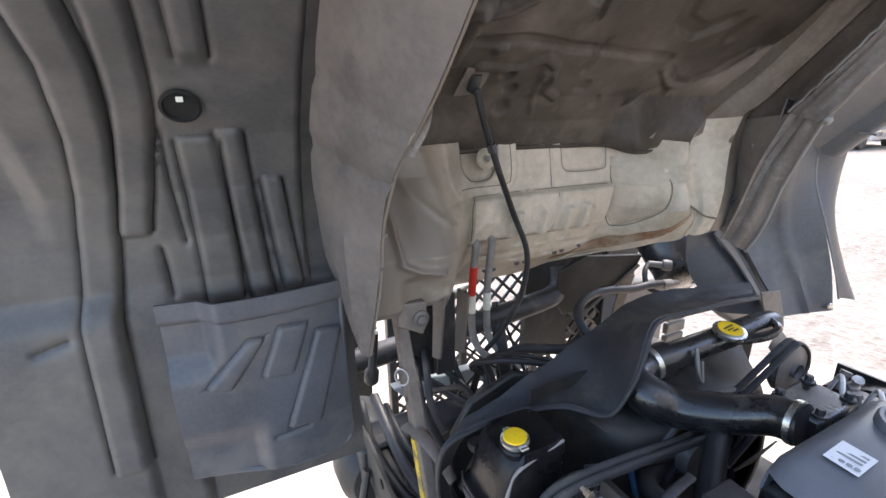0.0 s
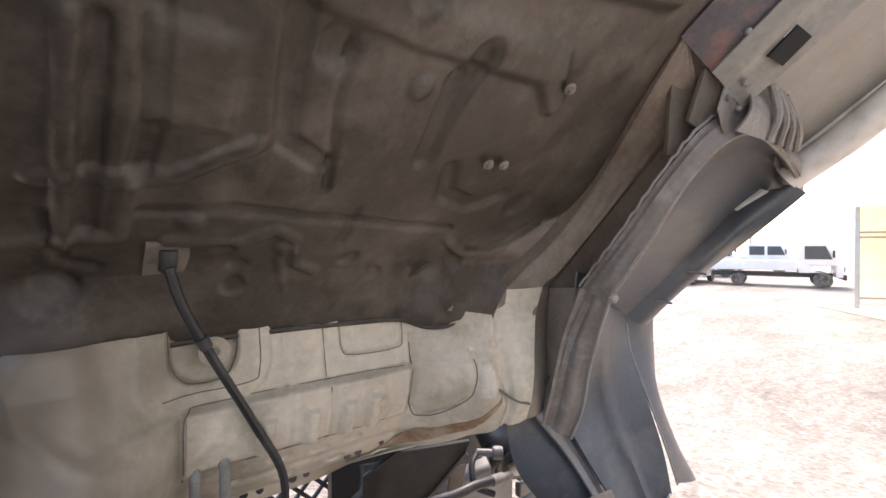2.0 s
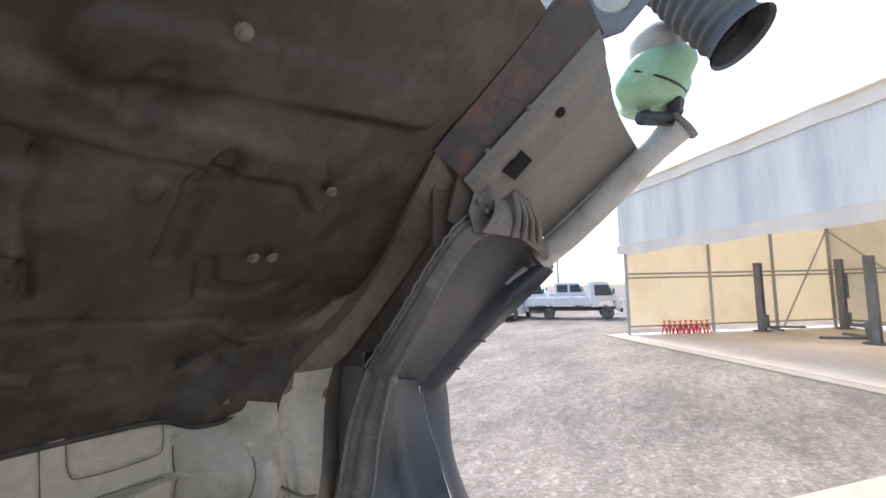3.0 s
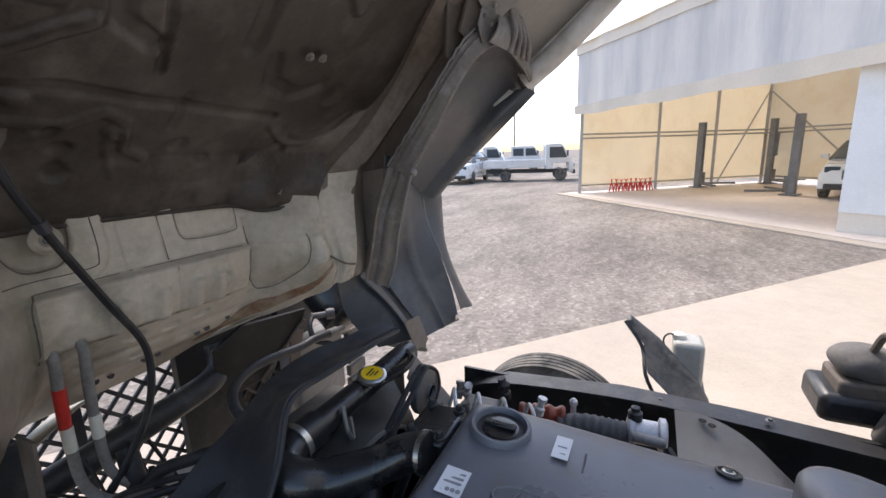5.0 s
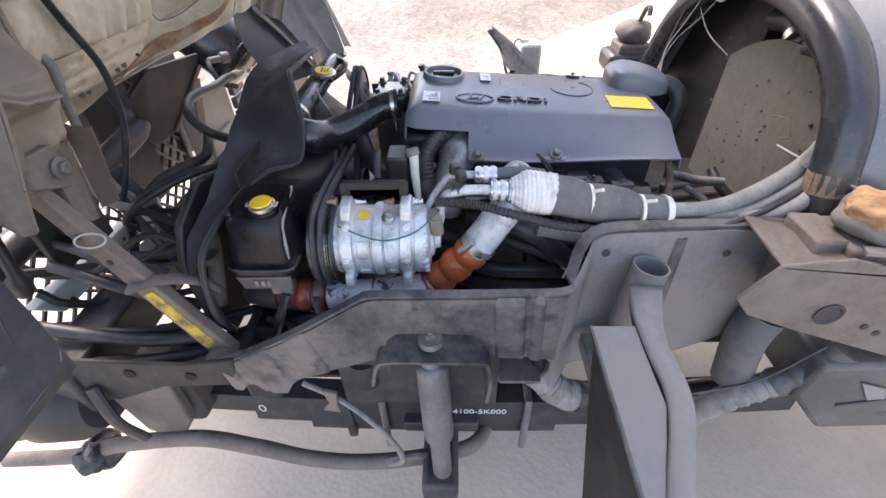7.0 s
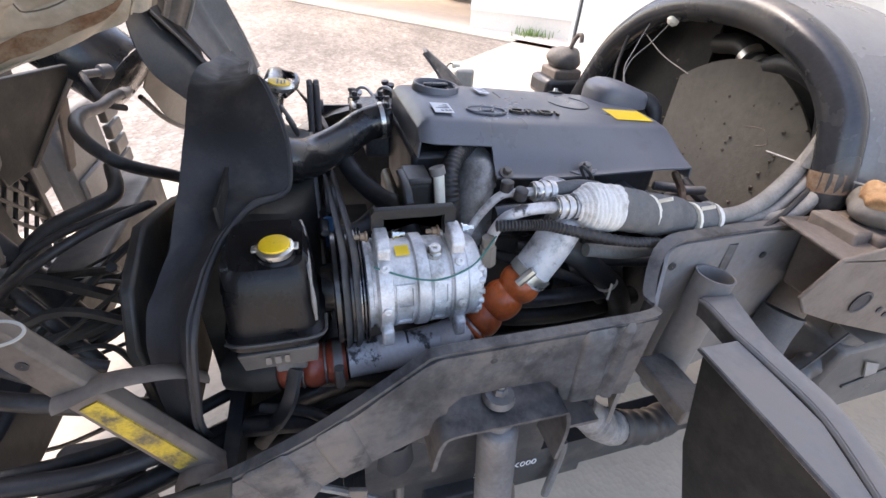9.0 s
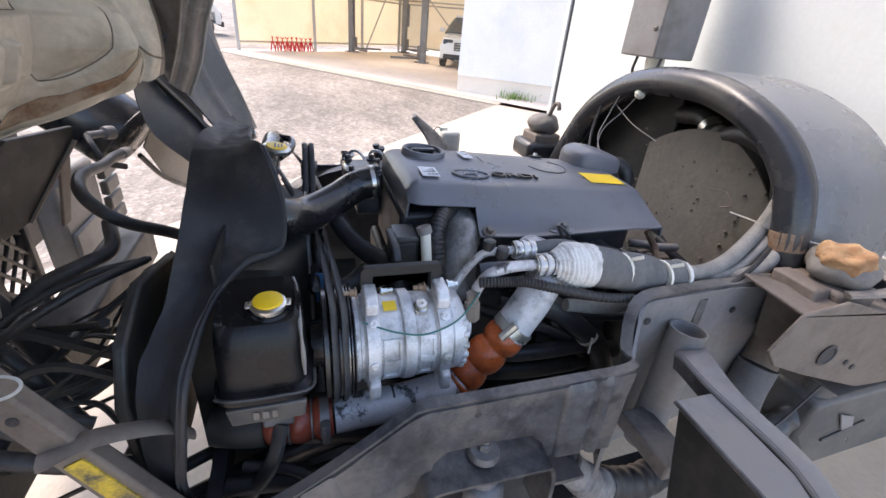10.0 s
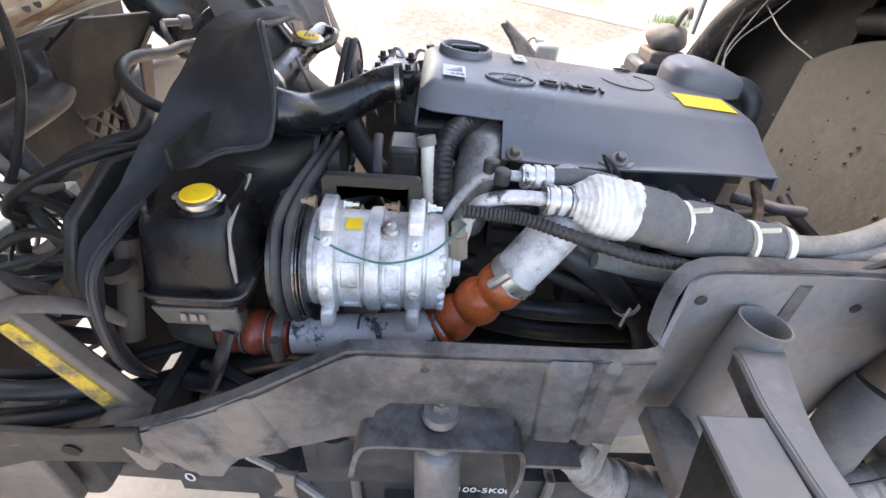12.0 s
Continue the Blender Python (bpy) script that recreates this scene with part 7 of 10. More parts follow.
lathe(bm, [(0.1015, 0.6835), (0.1027, 0.684), (0.1027, 0.686), (0.1015, 0.6865)], CC, (0, 1, 0), 40, False)
part("pulley_rim", bm, M_CHROME, comp)

for k in range(10):
    a = 2 * math.pi * k / 10
    p = CC + V(math.cos(a) * 0.075, 0.676, math.sin(a) * 0.075)
    part("front_stud", lathe(nb(), [(0.006, 0), (0.006, 0.004)], p, (0, 1, 0), 8), M_STEEL, comp)
part("teal_lead", tube(nb(), [(-0.29, 0.66, 1.04), (-0.31, 0.60, 1.025), (-0.318, 0.55, 1.022), (-0.305, 0.49, 1.035), (-0.27, 0.44, 1.065)], 0.0018, 5), M_TEAL, comp, "thin teal wire")
# refrigerant pipes
ref = thing("refrigerant_pipe", "pale aluminium refrigerant pipes with crimped sleeves", "pipe", (-0.24, 0.36, 1.0))
part("pipe", tube(nb(), [(-0.235, 0.475, 0.99), (-0.24, 0.445, 1.01), (-0.25, 0.437, 1.06), (-0.265, 0.425, 1.098), (-0.27, 0.40, 1.112), (-0.268, 0.365, 1.115), (-0.265, 0.33, 1.112)], 0.0105, 12), M_ALUPIPE, ref)
part("pipe", tube(nb(), [(-0.205, 0.475, 1.02), (-0.205, 0.45, 1.07), (-0.215, 0.42, 1.115), (-0.225, 0.39, 1.125), (-0.23, 0.36, 1.128)], 0.008, 10), M_ALUPIPE, ref)
for (p, q2, r) in (((-0.265, 0.335, 1.112), (-0.262, 0.285, 1.108), 0.020), ((-0.23, 0.365, 1.128), (-0.228, 0.32, 1.128), 0.016)):
    part("crimp", tube(nb(), [p, q2], lambda u: r * coil(u, 3, 0.09), 12, 1), M_CHROME, ref)
    bm = nb()
    d = (Vector(q2) - Vector(p)) / 3
    for k in range(3):
        c = Vector(p) + d * (k + 0.2)
        tube(bm, [c, c + d * 0.6], r * 1.12, 12, 1)
    part("crimp_ring", bm, M_ALUPIPE, ref)
part("hose", tube(nb(), [(-0.228, 0.325, 1.128), (-0.225, 0.27, 1.13), (-0.22, 0.22, 1.12)], 0.013, 10), M_FOAM, ref)
part("hex_fitting", lathe(nb(), [(0.015, 0), (0.015, 0.04), (0.012, 0.042), (0.012, 0.06)], (-0.262, 0.445, 1.0), (0, 0.1, 1), 6), M_PAN, ref, "tarnished hex fitting")
part("valve_cap", lathe(nb(), [(0.012, 0), (0.012, 0.018), (0.009, 0.02)], (-0.215, 0.408, 1.125), (0, 0, 1), 12), M_BLACK, ref)
part("valve_cap", lathe(nb(), [(0.012, 0), (0.012, 0.018), (0.009, 0.02)], (-0.245, 0.395, 1.125), (-0.2, 0, 1), 12), M_BLACK, ref)
# lagged hose that runs back along the rail
lag = thing("lagged_hose", "hose lagged in grey foam with white heat wrap and cable ties", "hose", (-0.26, 0.1, 1.0))
WR = spline([(-0.262, 0.298, 1.108), (-0.26, 0.27, 1.106), (-0.258, 0.235, 1.100), (-0.26, 0.19, 1.095)], 8)


def wrap_at(u, v):
    """White wrap round the hose, torn to a ragged edge at both ends."""
    a = 2 * math.pi * u
    v = (0.07 + 0.05 * noise.noise((math.cos(a) * 2, math.sin(a) * 2, 7.0))) * (1 - v) + v * (0.90 + 0.05 * math.sin(a + 0.6) + 0.04 * noise.noise((math.cos(a) * 5, math.sin(a) * 5, 2.0)))
    f = max(0, min(0.999, v)) * (len(WR) - 1)
    p = WR[int(f)].lerp(WR[int(f) + 1], f - int(f))
    r = (0.0245 + 0.0185 * smooth(0.05, 0.5, v)) * (1 + 0.03 * math.sin(v * 75) + 0.05 * noise.noise((a, v * 9, 1.0)))
    return p + V(math.cos(a) * r, 0, math.sin(a) * r)


bm = nb()
sheet(bm, wrap_at, 48, 36, 0.0015, 1)
part("heat_wrap", bm, M_WRAP, lag, "wrinkled white heat wrap", 50)
part("wrap_core", tube(nb(), [(-0.262, 0.30, 1.108), (-0.26, 0.26, 1.105), (-0.26, 0.205, 1.097)], lambda u: 0.022 + 0.016 * smooth(0.1, 0.6, u), 16, 6), M_FOAM, lag)
part("foam_sleeve", tube(nb(), [(-0.26, 0.205, 1.097), (-0.262, 0.17, 1.092), (-0.268, 0.13, 1.082), (-0.262, 0.07, 1.072), (-0.262, 0.02, 1.062), (-0.266, -0.035, 1.058)], lambda u: 0.042 - 0.011 * smooth(0.4, 1, u) - 0.004 * gauss(u - 0.36, 0.05) - 0.004 * gauss(u - 0.78, 0.05), 18, 8), M_FOAM, lag)
for y, z, r in ((0.128, 1.082, 0.0385), (0.018, 1.062, 0.033)):
    part("cable_tie", tube(nb(), [(-0.268, y - 0.002, z), (-0.268, y + 0.004, z)], r + 0.001, 18, 1), M_WTAPE, lag)
    part("tie_tail", tube(nb(), [(-0.285, y, z + r), (-0.30, y - 0.012, z + r + 0.012)], 0.004, 5, 1), M_WTAPE, lag)
part("sleeve_end", tube(nb(), [(-0.266, -0.03, 1.058), (-0.266, -0.045, 1.058)], lambda u: 0.036 - 0.006 * u, 16, 3), M_WRAP, lag)
HOSES = ([(-0.266, -0.04, 1.058), (-0.258, -0.12, 1.056), (-0.238, -0.20, 1.066), (-0.205, -0.29, 1.095), (-0.185, -0.35, 1.14), (-0.18, -0.37, 1.20), (-0.17, -0.38, 1.26)],
         [(-0.25, -0.02, 1.045), (-0.265, -0.14, 1.042), (-0.25, -0.23, 1.052), (-0.225, -0.31, 1.085), (-0.205, -0.36, 1.13), (-0.20, -0.38, 1.19)],
         [(-0.22, 0.02, 1.02), (-0.26, -0.18, 1.035), (-0.27, -0.26, 1.05), (-0.25, -0.33, 1.08), (-0.225, -0.375, 1.13), (-0.215, -0.39, 1.19)])
for i, pts in enumerate(HOSES):
    part("hose", tube(nb(), pts, (0.0175, 0.012, 0.017)[i], 12), M_DUSTHOSE, lag)
part("split_conduit", tube(nb(), [(-0.278, 0.447, 1.092), (-0.288, 0.40, 1.095), (-0.293, 0.36, 1.094), (-0.302, 0.30, 1.08), (-0.31, 0.20, 1.055), (-0.312, 0.12, 1.045)], lambda u: 0.0095 * coil(u, 40, 0.10), 10, 40), M_HOSE, lag, "black corrugated conduit")
part("harness", tube(nb(), [(-0.312, 0.12, 1.045), (-0.315, 0.0, 1.035), (-0.31, -0.12, 1.045), (-0.28, -0.22, 1.058), (-0.24, -0.32, 1.09)], 0.006, 8), M_HOSE, lag)
part("hose_clamp", tube(nb(), [(-0.20, -0.352, 1.118), (-0.195, -0.368, 1.165)], 0.038, 14, 1, flat=0.6), M_DUSTHOSE, lag, "grey saddle clamp")
part("rope", tube(nb(), [(-0.10, -0.33, 1.125), (-0.22, -0.35, 1.128), (-0.30, -0.372, 1.13), (-0.345, -0.39, 1.142)], 0.0025, 5), M_WIRE, lag, "stiff pale wire tie")
# charge-air pipe with orange silicone joints
chg = thing("charge_air_pipe", "grey painted charge-air pipe with orange silicone joints", "pipe", (-0.27, 0.5, 0.8))
part("pipe", tube(nb(), [(-0.12, 0.26, 1.06), (-0.18, 0.265, 1.075), (-0.235, 0.285, 1.065), (-0.258, 0.315, 1.03), (-0.265, 0.345, 0.985), (-0.268, 0.362, 0.955)], 0.038, 20), M_ALUPIPE, chg)
part("silicone_joint", tube(nb(), [(-0.268, 0.358, 0.962), (-0.268, 0.40, 0.915), (-0.27, 0.45, 0.862), (-0.275, 0.475, 0.843)], lambda u: 0.032 + 0.0095 * abs(math.sin(math.pi * (0.05 + 4.0 * u))) ** 0.7, 22, 26), M_ORANGE, chg, "bright orange ribbed silicone joint")
part("hose_clamp", tube(nb(), [(-0.267, 0.349, 0.977), (-0.268, 0.360, 0.962)], 0.0415, 20, 1), M_CHROME, chg)
part("clamp_screw", tube(nb(), [(-0.300, 0.395, 0.975), (-0.304, 0.370, 1.005)], 0.0085, 8, 1), M_CHROME, chg)
part("lower_pipe", tube(nb(), [(-0.275, 0.46, 0.852), (-0.285, 0.52, 0.845), (-0.294, 0.60, 0.842), (-0.298, 0.712, 0.840)], 0.034, 18), M_ALUPIPE, chg, "grey pipe with black grease stains")
part("pipe_band", tube(nb(), [(-0.292, 0.60, 0.842), (-0.292, 0.604, 0.842)], 0.0350, 18, 1), M_BLACK, chg)
part("front_joint", tube(nb(), [(-0.297, 0.715, 0.840), (-0.296, 0.755, 0.839), (-0.293, 0.795, 0.838), (-0.289, 0.832, 0.837)], lambda u: 0.033 + 0.009 * abs(math.sin(math.pi * (0.1 + 3.0 * u))) ** 0.7, 22, 22), M_REDHOSE, chg, "dark red silicone joint")
for y in (0.751, 0.790):
    part("joint_ring", tube(nb(), [(-0.294, y, 0.838), (-0.294, y + 0.003, 0.838)], 0.0405, 22, 1), M_STEEL, chg, "thin steel ring")
for y in (0.535, 0.655, 0.685):
    part("pipe_bead", tube(nb(), [(-0.2965 + 0.14 * max(0, 0.58 - y), y, 0.8415), (-0.2965 + 0.14 * max(0, 0.58 - y), y + 0.004, 0.8415)], 0.0355, 20, 1), M_ALUPIPE, chg)
part("inlet_boot", tube(nb(), [(-0.290, 0.826, 0.837), (-0.28, 0.87, 0.832), (-0.262, 0.91, 0.825)], 0.040, 18, 4), M_DARK, chg, "black boot on the cooler inlet")
part("hose_clamp", tube(nb(), [(-0.297, 0.722, 0.840), (-0.297, 0.738, 0.840)], 0.043, 20, 1), M_STEEL, chg)
part("clamp_screw", tube(nb(), [(-0.339, 0.73, 0.868), (-0.341, 0.73, 0.825)], 0.009, 8, 1), M_STEEL, chg)
# intake elbow to the radiator side
elb = thing("radiator_hose", "shiny black moulded radiator hose with clamps", "hose", (0.05, 0.7, 1.0))
part("hose", tube(nb(), [(0.155, 0.565, 1.135), (0.15, 0.615, 1.125), (0.115, 0.675, 1.10), (0.065, 0.745, 1.085), (0.025, 0.787, 1.10), (0.03, 0.827, 1.117), (0.08, 0.84, 1.126), (0.14, 0.835, 1.13)], lambda u: 0.041 - 0.003 * math.sin(u * 9), 16), M_BLACKGLOSS, elb)
part("hose_clamp", tube(nb(), [(0.155, 0.573, 1.134), (0.1545, 0.583, 1.133)], 0.0425, 18, 1), M_CHROME, elb)
part("hose_clamp", tube(nb(), [(0.08, 0.8395, 1.127), (0.093, 0.839, 1.128)], 0.0425, 18, 1), M_CHROME, elb)
part("hose", tube(nb(), [(0.0, 0.60, 0.98), (-0.04, 0.66, 0.955), (-0.03, 0.72, 0.95), (0.05, 0.75, 0.95)], 0.022, 12), M_HOSE, elb)
# radiator, shroud and fan opening
rad = thing("radiator", "black truck radiator with a plastic fan shroud", "radiator", (0.2, 0.9, 0.5))
part("core", box(nb(), (-0.20, 0.905, 0.55), (0.62, 0.945, 1.035)), M_CORE, rad, "dusty brown radiator core")
bm = nb()
slab(bm, [(-0.160, 1.010, 1.075), (0.050, 1.010, 1.02), (0.04, 1.010, 0.66), (-0.272, 1.010, 0.66), (-0.322, 1.010, 0.80), (-0.325, 1.010, 0.955), (-0.275, 1.010, 1.035)], (0.0, 0.02, 0.0))
part("side_panel", bm, M_DARK, rad, "dark plastic radiator side panel", bevel=0.006)
part("top_tank", tube(nb(), [(0.13, 0.835, 1.13), (0.22, 0.83, 1.135), (0.36, 0.825, 1.14), (0.46, 0.82, 1.145), (0.52, 0.82, 1.14)], 0.030, 16), M_BLACKGLOSS, rad, "black upper tank")
cp = V(0.312, 0.805, 1.166)
cap2 = part("filler_cap", lathe(nb(), [(0.034, 0), (0.036, 0.004), (0.036, 0.010), (0.031, 0.013), (0.026, 0.014), (0.001, 0.014)], cp, (-0.1, -0.15, 1), 24, False), M_CHROME, rad, "steel pressure cap with a yellow label")
bm = nb()
lathe(bm, [(0.027, 0.0142), (0.026, 0.0155), (0.001, 0.0155)], cp, (-0.1, -0.15, 1), 24, False)
part("cap_label", bm, M_YELLOW, cap2)
bm = nb()
bars(bm, cp + V(-0.0035, -0.0045, 0.0165), (1, 0, 0.1), (0, 1, 0.15), (-0.1, -0.15, 1), [(-0.016, 0.03, 0.004, 0.004), (-0.014, 0.02, -0.004, 0.003), (-0.006, 0.018, -0.012, 0.004)])
part("cap_print", bm, M_BLACK, cap2)
def shroud_at(u, v):
    """Shroud from its round fan opening out to the radiator's rectangle."""
    a = 2 * math.pi * u
    ca, sa = math.cos(a), math.sin(a)
    k = 1 / max(abs(ca) / 0.40, abs(sa) / 0.28)
    p, q = V(0.20 + 0.235 * ca, 0.74, 0.84 + 0.235 * sa), V(0.20 + k * ca, 0.89, 0.84 + k * sa)
    r = p.lerp(q, v)
    r.y = 0.74 + 0.15 * smooth(0.0, 0.7, v)
    return r


bm = nb()
sheet(bm, shroud_at, 72, 10, 0.005, 1)
part("fan_shroud", bm, M_DARK, rad, "black plastic fan shroud")
part("shroud_rim", tube(nb(), [shroud_at(u / 20, 0) for u in range(21)], 0.006, 6, 3), M_STEEL, rad)
part("overflow_pipe", tube(nb(), [(0.34, 0.80, 1.14), (0.40, 0.77, 1.15), (0.45, 0.77, 1.16), (0.48, 0.80, 1.16)], 0.010, 8), M_BLACKGLOSS, rad)
bm = nb()
slab(bm, [(0.40, 0.76, 1.13), (0.50, 0.79, 1.145), (0.53, 0.70, 1.02), (0.44, 0.66, 0.95)], (0.006, 0, -0.006))
part("side_plate", bm, M_STEEL, rad, "grey side plate", bevel=0.002)
part("side_bracket", box(nb(), (-0.45, 0.905, 0.70), (-0.21, 0.93, 0.76)), M_BLACK, rad)
part("side_deflector", slab(nb(), [(-0.212, 0.765, 0.60), (-0.212, 0.955, 0.58), (-0.212, 0.955, 1.05), (-0.212, 0.80, 1.055), (-0.212, 0.765, 1.0)], (0.006, 0, 0)), M_DARK, rad, "black radiator side deflector", bevel=0.002)
part("lower_support", box(nb(), (-0.40, 0.87, 0.545), (0.74, 0.96, 0.62)), M_DARK, rad, "greasy lower radiator support", bevel=0.012)
bm = nb()
bars(bm, (-0.2125, 0.855, 1.015), (0, 1, 0), (0.0, 0, 1), (-1, 0, 0), [(0.0, 0.008, 0, 0.010), (0.013, 0.007, 0, 0.010), (0.026, 0.008, 0, 0.010), (0.002, 0.006, -0.017, 0.010), (0.014, 0.007, -0.017, 0.010), (0.027, 0.005, -0.017, 0.010)])
part("deflector_marks", bm, M_STEEL, rad)
part("clip", tube(nb(), [(0.19, 0.80, 1.16), (0.17, 0.775, 1.12), (0.18, 0.77, 1.095), (0.20, 0.79, 1.13)], 0.005, 6), M_STEEL, rad)
fan = part("fan_hub", lathe(nb(), [(0.06, 0), (0.06, 0.04), (0.03, 0.05), (0.001, 0.05)], (0.20, 0.70, 0.84), (0, 1, 0), 20, False), M_STEEL, rad)
for k in range(7):
    a = 2 * math.pi * k / 7
    c, s = math.cos(a), math.sin(a)
    bm = nb()
    slab(bm, [V(0.20, 0.72, 0.84) + V(c * r - s * w, d, s * r + c * w) for r, w, d in ((0.05, -0.02, 0.012), (0.22, -0.05, 0.022), (0.22, 0.05, -0.018), (0.05, 0.02, -0.012))], (0, 0.004, 0))
    part("blade", bm, M_BLACK, fan)
# rubber air dam draped over the radiator
dam = thing("rubber_air_dam", "thick black rubber sheet draped over the radiator", "rubber sheet", (0.0, 0.92, 0.7))
FR = [V(0.62, 0.945, 1.185), V(0.45, 0.96, 1.20), V(0.30, 0.97, 1.21), V(0.20, 0.97, 1.212), V(0.142, 0.965, 1.205), V(0.08, 0.965, 1.178), V(0.018, 0.965, 1.152), V(-0.04, 0.965, 1.133), V(-0.095, 0.965, 1.112),
      V(-0.176, 0.965, 1.082), V(-0.22, 0.968, 1.060), V(-0.263, 0.98, 1.036), V(-0.308, 0.99, 1.000), V(-0.335, 0.995, 0.930), V(-0.342, 0.995, 0.83), V(-0.32, 0.99, 0.74), V(-0.285, 0.985, 0.672)]
RE = [V(0.60, 0.90, 1.16), V(0.45, 0.875, 1.19), V(0.30, 0.865, 1.205), V(0.18, 0.85, 1.222), V(0.105, 0.83, 1.240), V(0.045, 0.81, 1.235), V(-0.012, 0.785, 1.165), V(-0.058, 0.785, 1.10), V(-0.085, 0.80, 1.078),
      V(-0.14, 0.848, 1.086), V(-0.20, 0.880, 1.078), V(-0.26, 0.897, 1.068), V(-0.33, 0.905, 1.058), V(-0.392, 0.912, 1.030), V(-0.400, 0.928, 0.93), V(-0.372, 0.95, 0.82), V(-0.297, 0.971, 0.674)]
part("sheet", strip(nb(), FR, RE, 0.008, 8, 18, -0.012, 1, lambda u, v: 0.006 * noise.noise((u * 11, v * 2.5, 4.0)) + 0.002 * noise.noise((u * 30, v * 6, 9.0)) + 0.004 * gauss(u - 0.535 - 0.02 * v, 0.022)), M_RUBBER, dam, "", 60)
part("hem", tube(nb(), RE, 0.0055, 8, 8), M_RUBBER, dam)
# coolant reservoir
res = thing("coolant_reservoir", "black coolant reservoir with a yellow cap", "reservoir", (-0.30, 0.82, 0.92))
bm = nb()
rows = [(0.925, (-0.345, 0.765), (-0.235, 0.865)), (0.968, (-0.365, 0.748), (-0.21, 0.885)), (0.972, (-0.374, 0.742), (-0.205, 0.89)), (0.985, (-0.374, 0.742), (-0.205, 0.89)), (0.99, (-0.362, 0.75), (-0.21, 0.885)), (1.05, (-0.352, 0.755), (-0.205, 0.885)), (1.088, (-0.342, 0.758), (-0.205, 0.88)), (1.10, (-0.332, 0.765), (-0.215, 0.87))]
rings = []
for z, (x0, y0), (x1, y1) in rows:
    ring = []
    for k in range(28):
        t = 2 * math.pi * k / 28
        c, s = math.cos(t), math.sin(t)
        e = 0.4
        ring.append(bm.verts.new(V((x0 + x1) / 2 + (x1 - x0) / 2 * abs(c) ** e * (1 if c > 0 else -1), (y0 + y1) / 2 + (y1 - y0) / 2 * abs(s) ** e * (1 if s > 0 else -1), z - (0.012 if z > 1.04 else 0) * (1 if c < -0.3 else 0))))
    rings.append(ring)
for a, b in zip(rings, rings[1:]):
    for k in range(28):
        bm.faces.new((a[k], a[(k + 1) % 28], b[(k + 1) % 28], b[k]))
bm.faces.new(rings[0][::-1])
bm.faces.new(rings[-1])
part("tank", bm, M_TANK, res)
# pale bead paints the highlight along the tank's worn edge
part("tank_seam", tube(nb(), [(-0.215, 0.768, 1.094), (-0.26, 0.762, 1.090), (-0.322, 0.759, 1.077), (-0.342, 0.757, 1.045), (-0.352, 0.756, 1.0)], lambda u: 0.0022 + 0.0016 * (0.5 + 0.5 * math.sin(17 * u)), 8), M_PRIMEROUT, res, "pale bead for the worn seam and its highlight")
part("tank_ledge", slab(nb(), [(-0.366, 0.760, 0.925), (-0.366, 0.868, 0.925), (-0.376, 0.872, 0.968), (-0.376, 0.756, 0.968)], (0.01, 0, 0)), M_LINER, res, "dull plate under the tank", bevel=0.003)
part("ledge_edge", tube(nb(), [(-0.366, 0.884, 0.987), (-0.375, 0.86, 0.987), (-0.376, 0.80, 0.987), (-0.370, 0.748, 0.988), (-0.33, 0.742, 0.989)], 0.003, 6, 4), M_BLACK, res, "worn edge of the ledge")
part("tank_neck", lathe(nb(), [(0.034, -0.012), (0.030, -0.004), (0.027, 0.0), (0.021, 0.001)], (-0.299, 0.803, 1.094), (-0.05, 0, 1), 24), M_TANK, res)
kc = V(-0.299, 0.803, 1.087)
cap = part("cap", lathe(nb(), [(0.021, 0), (0.024, 0.003), (0.024, 0.012), (0.027, 0.014), (0.027, 0.018), (0.022, 0.021), (0.001, 0.021)], kc, (-0.05, 0, 1), 28, False), M_CHROME, res, "steel cap with a yellow disc")
part("cap_disc", lathe(nb(), [(0.0225, 0.0212), (0.0215, 0.024), (0.016, 0.0255), (0.001, 0.0255)], kc, (-0.05, 0, 1), 28, False), M_YELLOW, cap)
for s in (-1, 1):
    part("cap_lug", box(nb(), kc + V(-0.008, s * 0.027 - 0.006, 0.013), kc + V(0.008, s * 0.027 + 0.006, 0.018)), M_CHROME, cap, bevel=0.002)
bm = nb()
bars(bm, (-0.377, 0.80, 0.945), (0, 1, 0), (0.1, 0, 1), (-1, 0, 0.1), [(0.0, 0.007, 0, 0.013), (0.012, 0.009, 0, 0.013), (0.026, 0.008, 0, 0.013)])
part("moulded_marks", bm, M_STEEL, res)
part("bracket", box(nb(), (-0.335, 0.78, 0.875), (-0.30, 0.83, 0.93)), M_STEEL, res, bevel=0.004)
part("stay", tube(nb(), [(-0.335, 0.80, 0.88), (-0.36, 0.82, 0.82), (-0.345, 0.87, 0.72), (-0.33, 0.90, 0.66)], 0.014, 8, flat=0.5), M_BLACK, res)

# ---- the truck: chassis ----
rail = thing("chassis_rail", "dusty dark grey pressed steel chassis rail", "chassis rail", (-0.4, 0.3, 0.66))
TOPR = [(0.950, 0.766), (0.90, 0.787), (0.854, 0.810), (0.765, 0.859), (0.668, 0.915), (0.605, 0.950), (0.575, 0.961), (0.45, 0.963), (0.30, 0.965), (0.185, 0.972)]
BOTR = [(0.185, 0.770), (0.27, 0.785), (0.335, 0.79), (0.347, 0.83), (0.375, 0.857), (0.46, 0.862), (0.535, 0.858), (0.558, 0.835), (0.566, 0.772), (0.62, 0.760), (0.729, 0.744), (0.785, 0.712), (0.805, 0.676), (0.862, 0.674), (0.878, 0.700), (0.897, 0.702), (0.912, 0.682), (0.934, 0.686), (0.950, 0.730)]


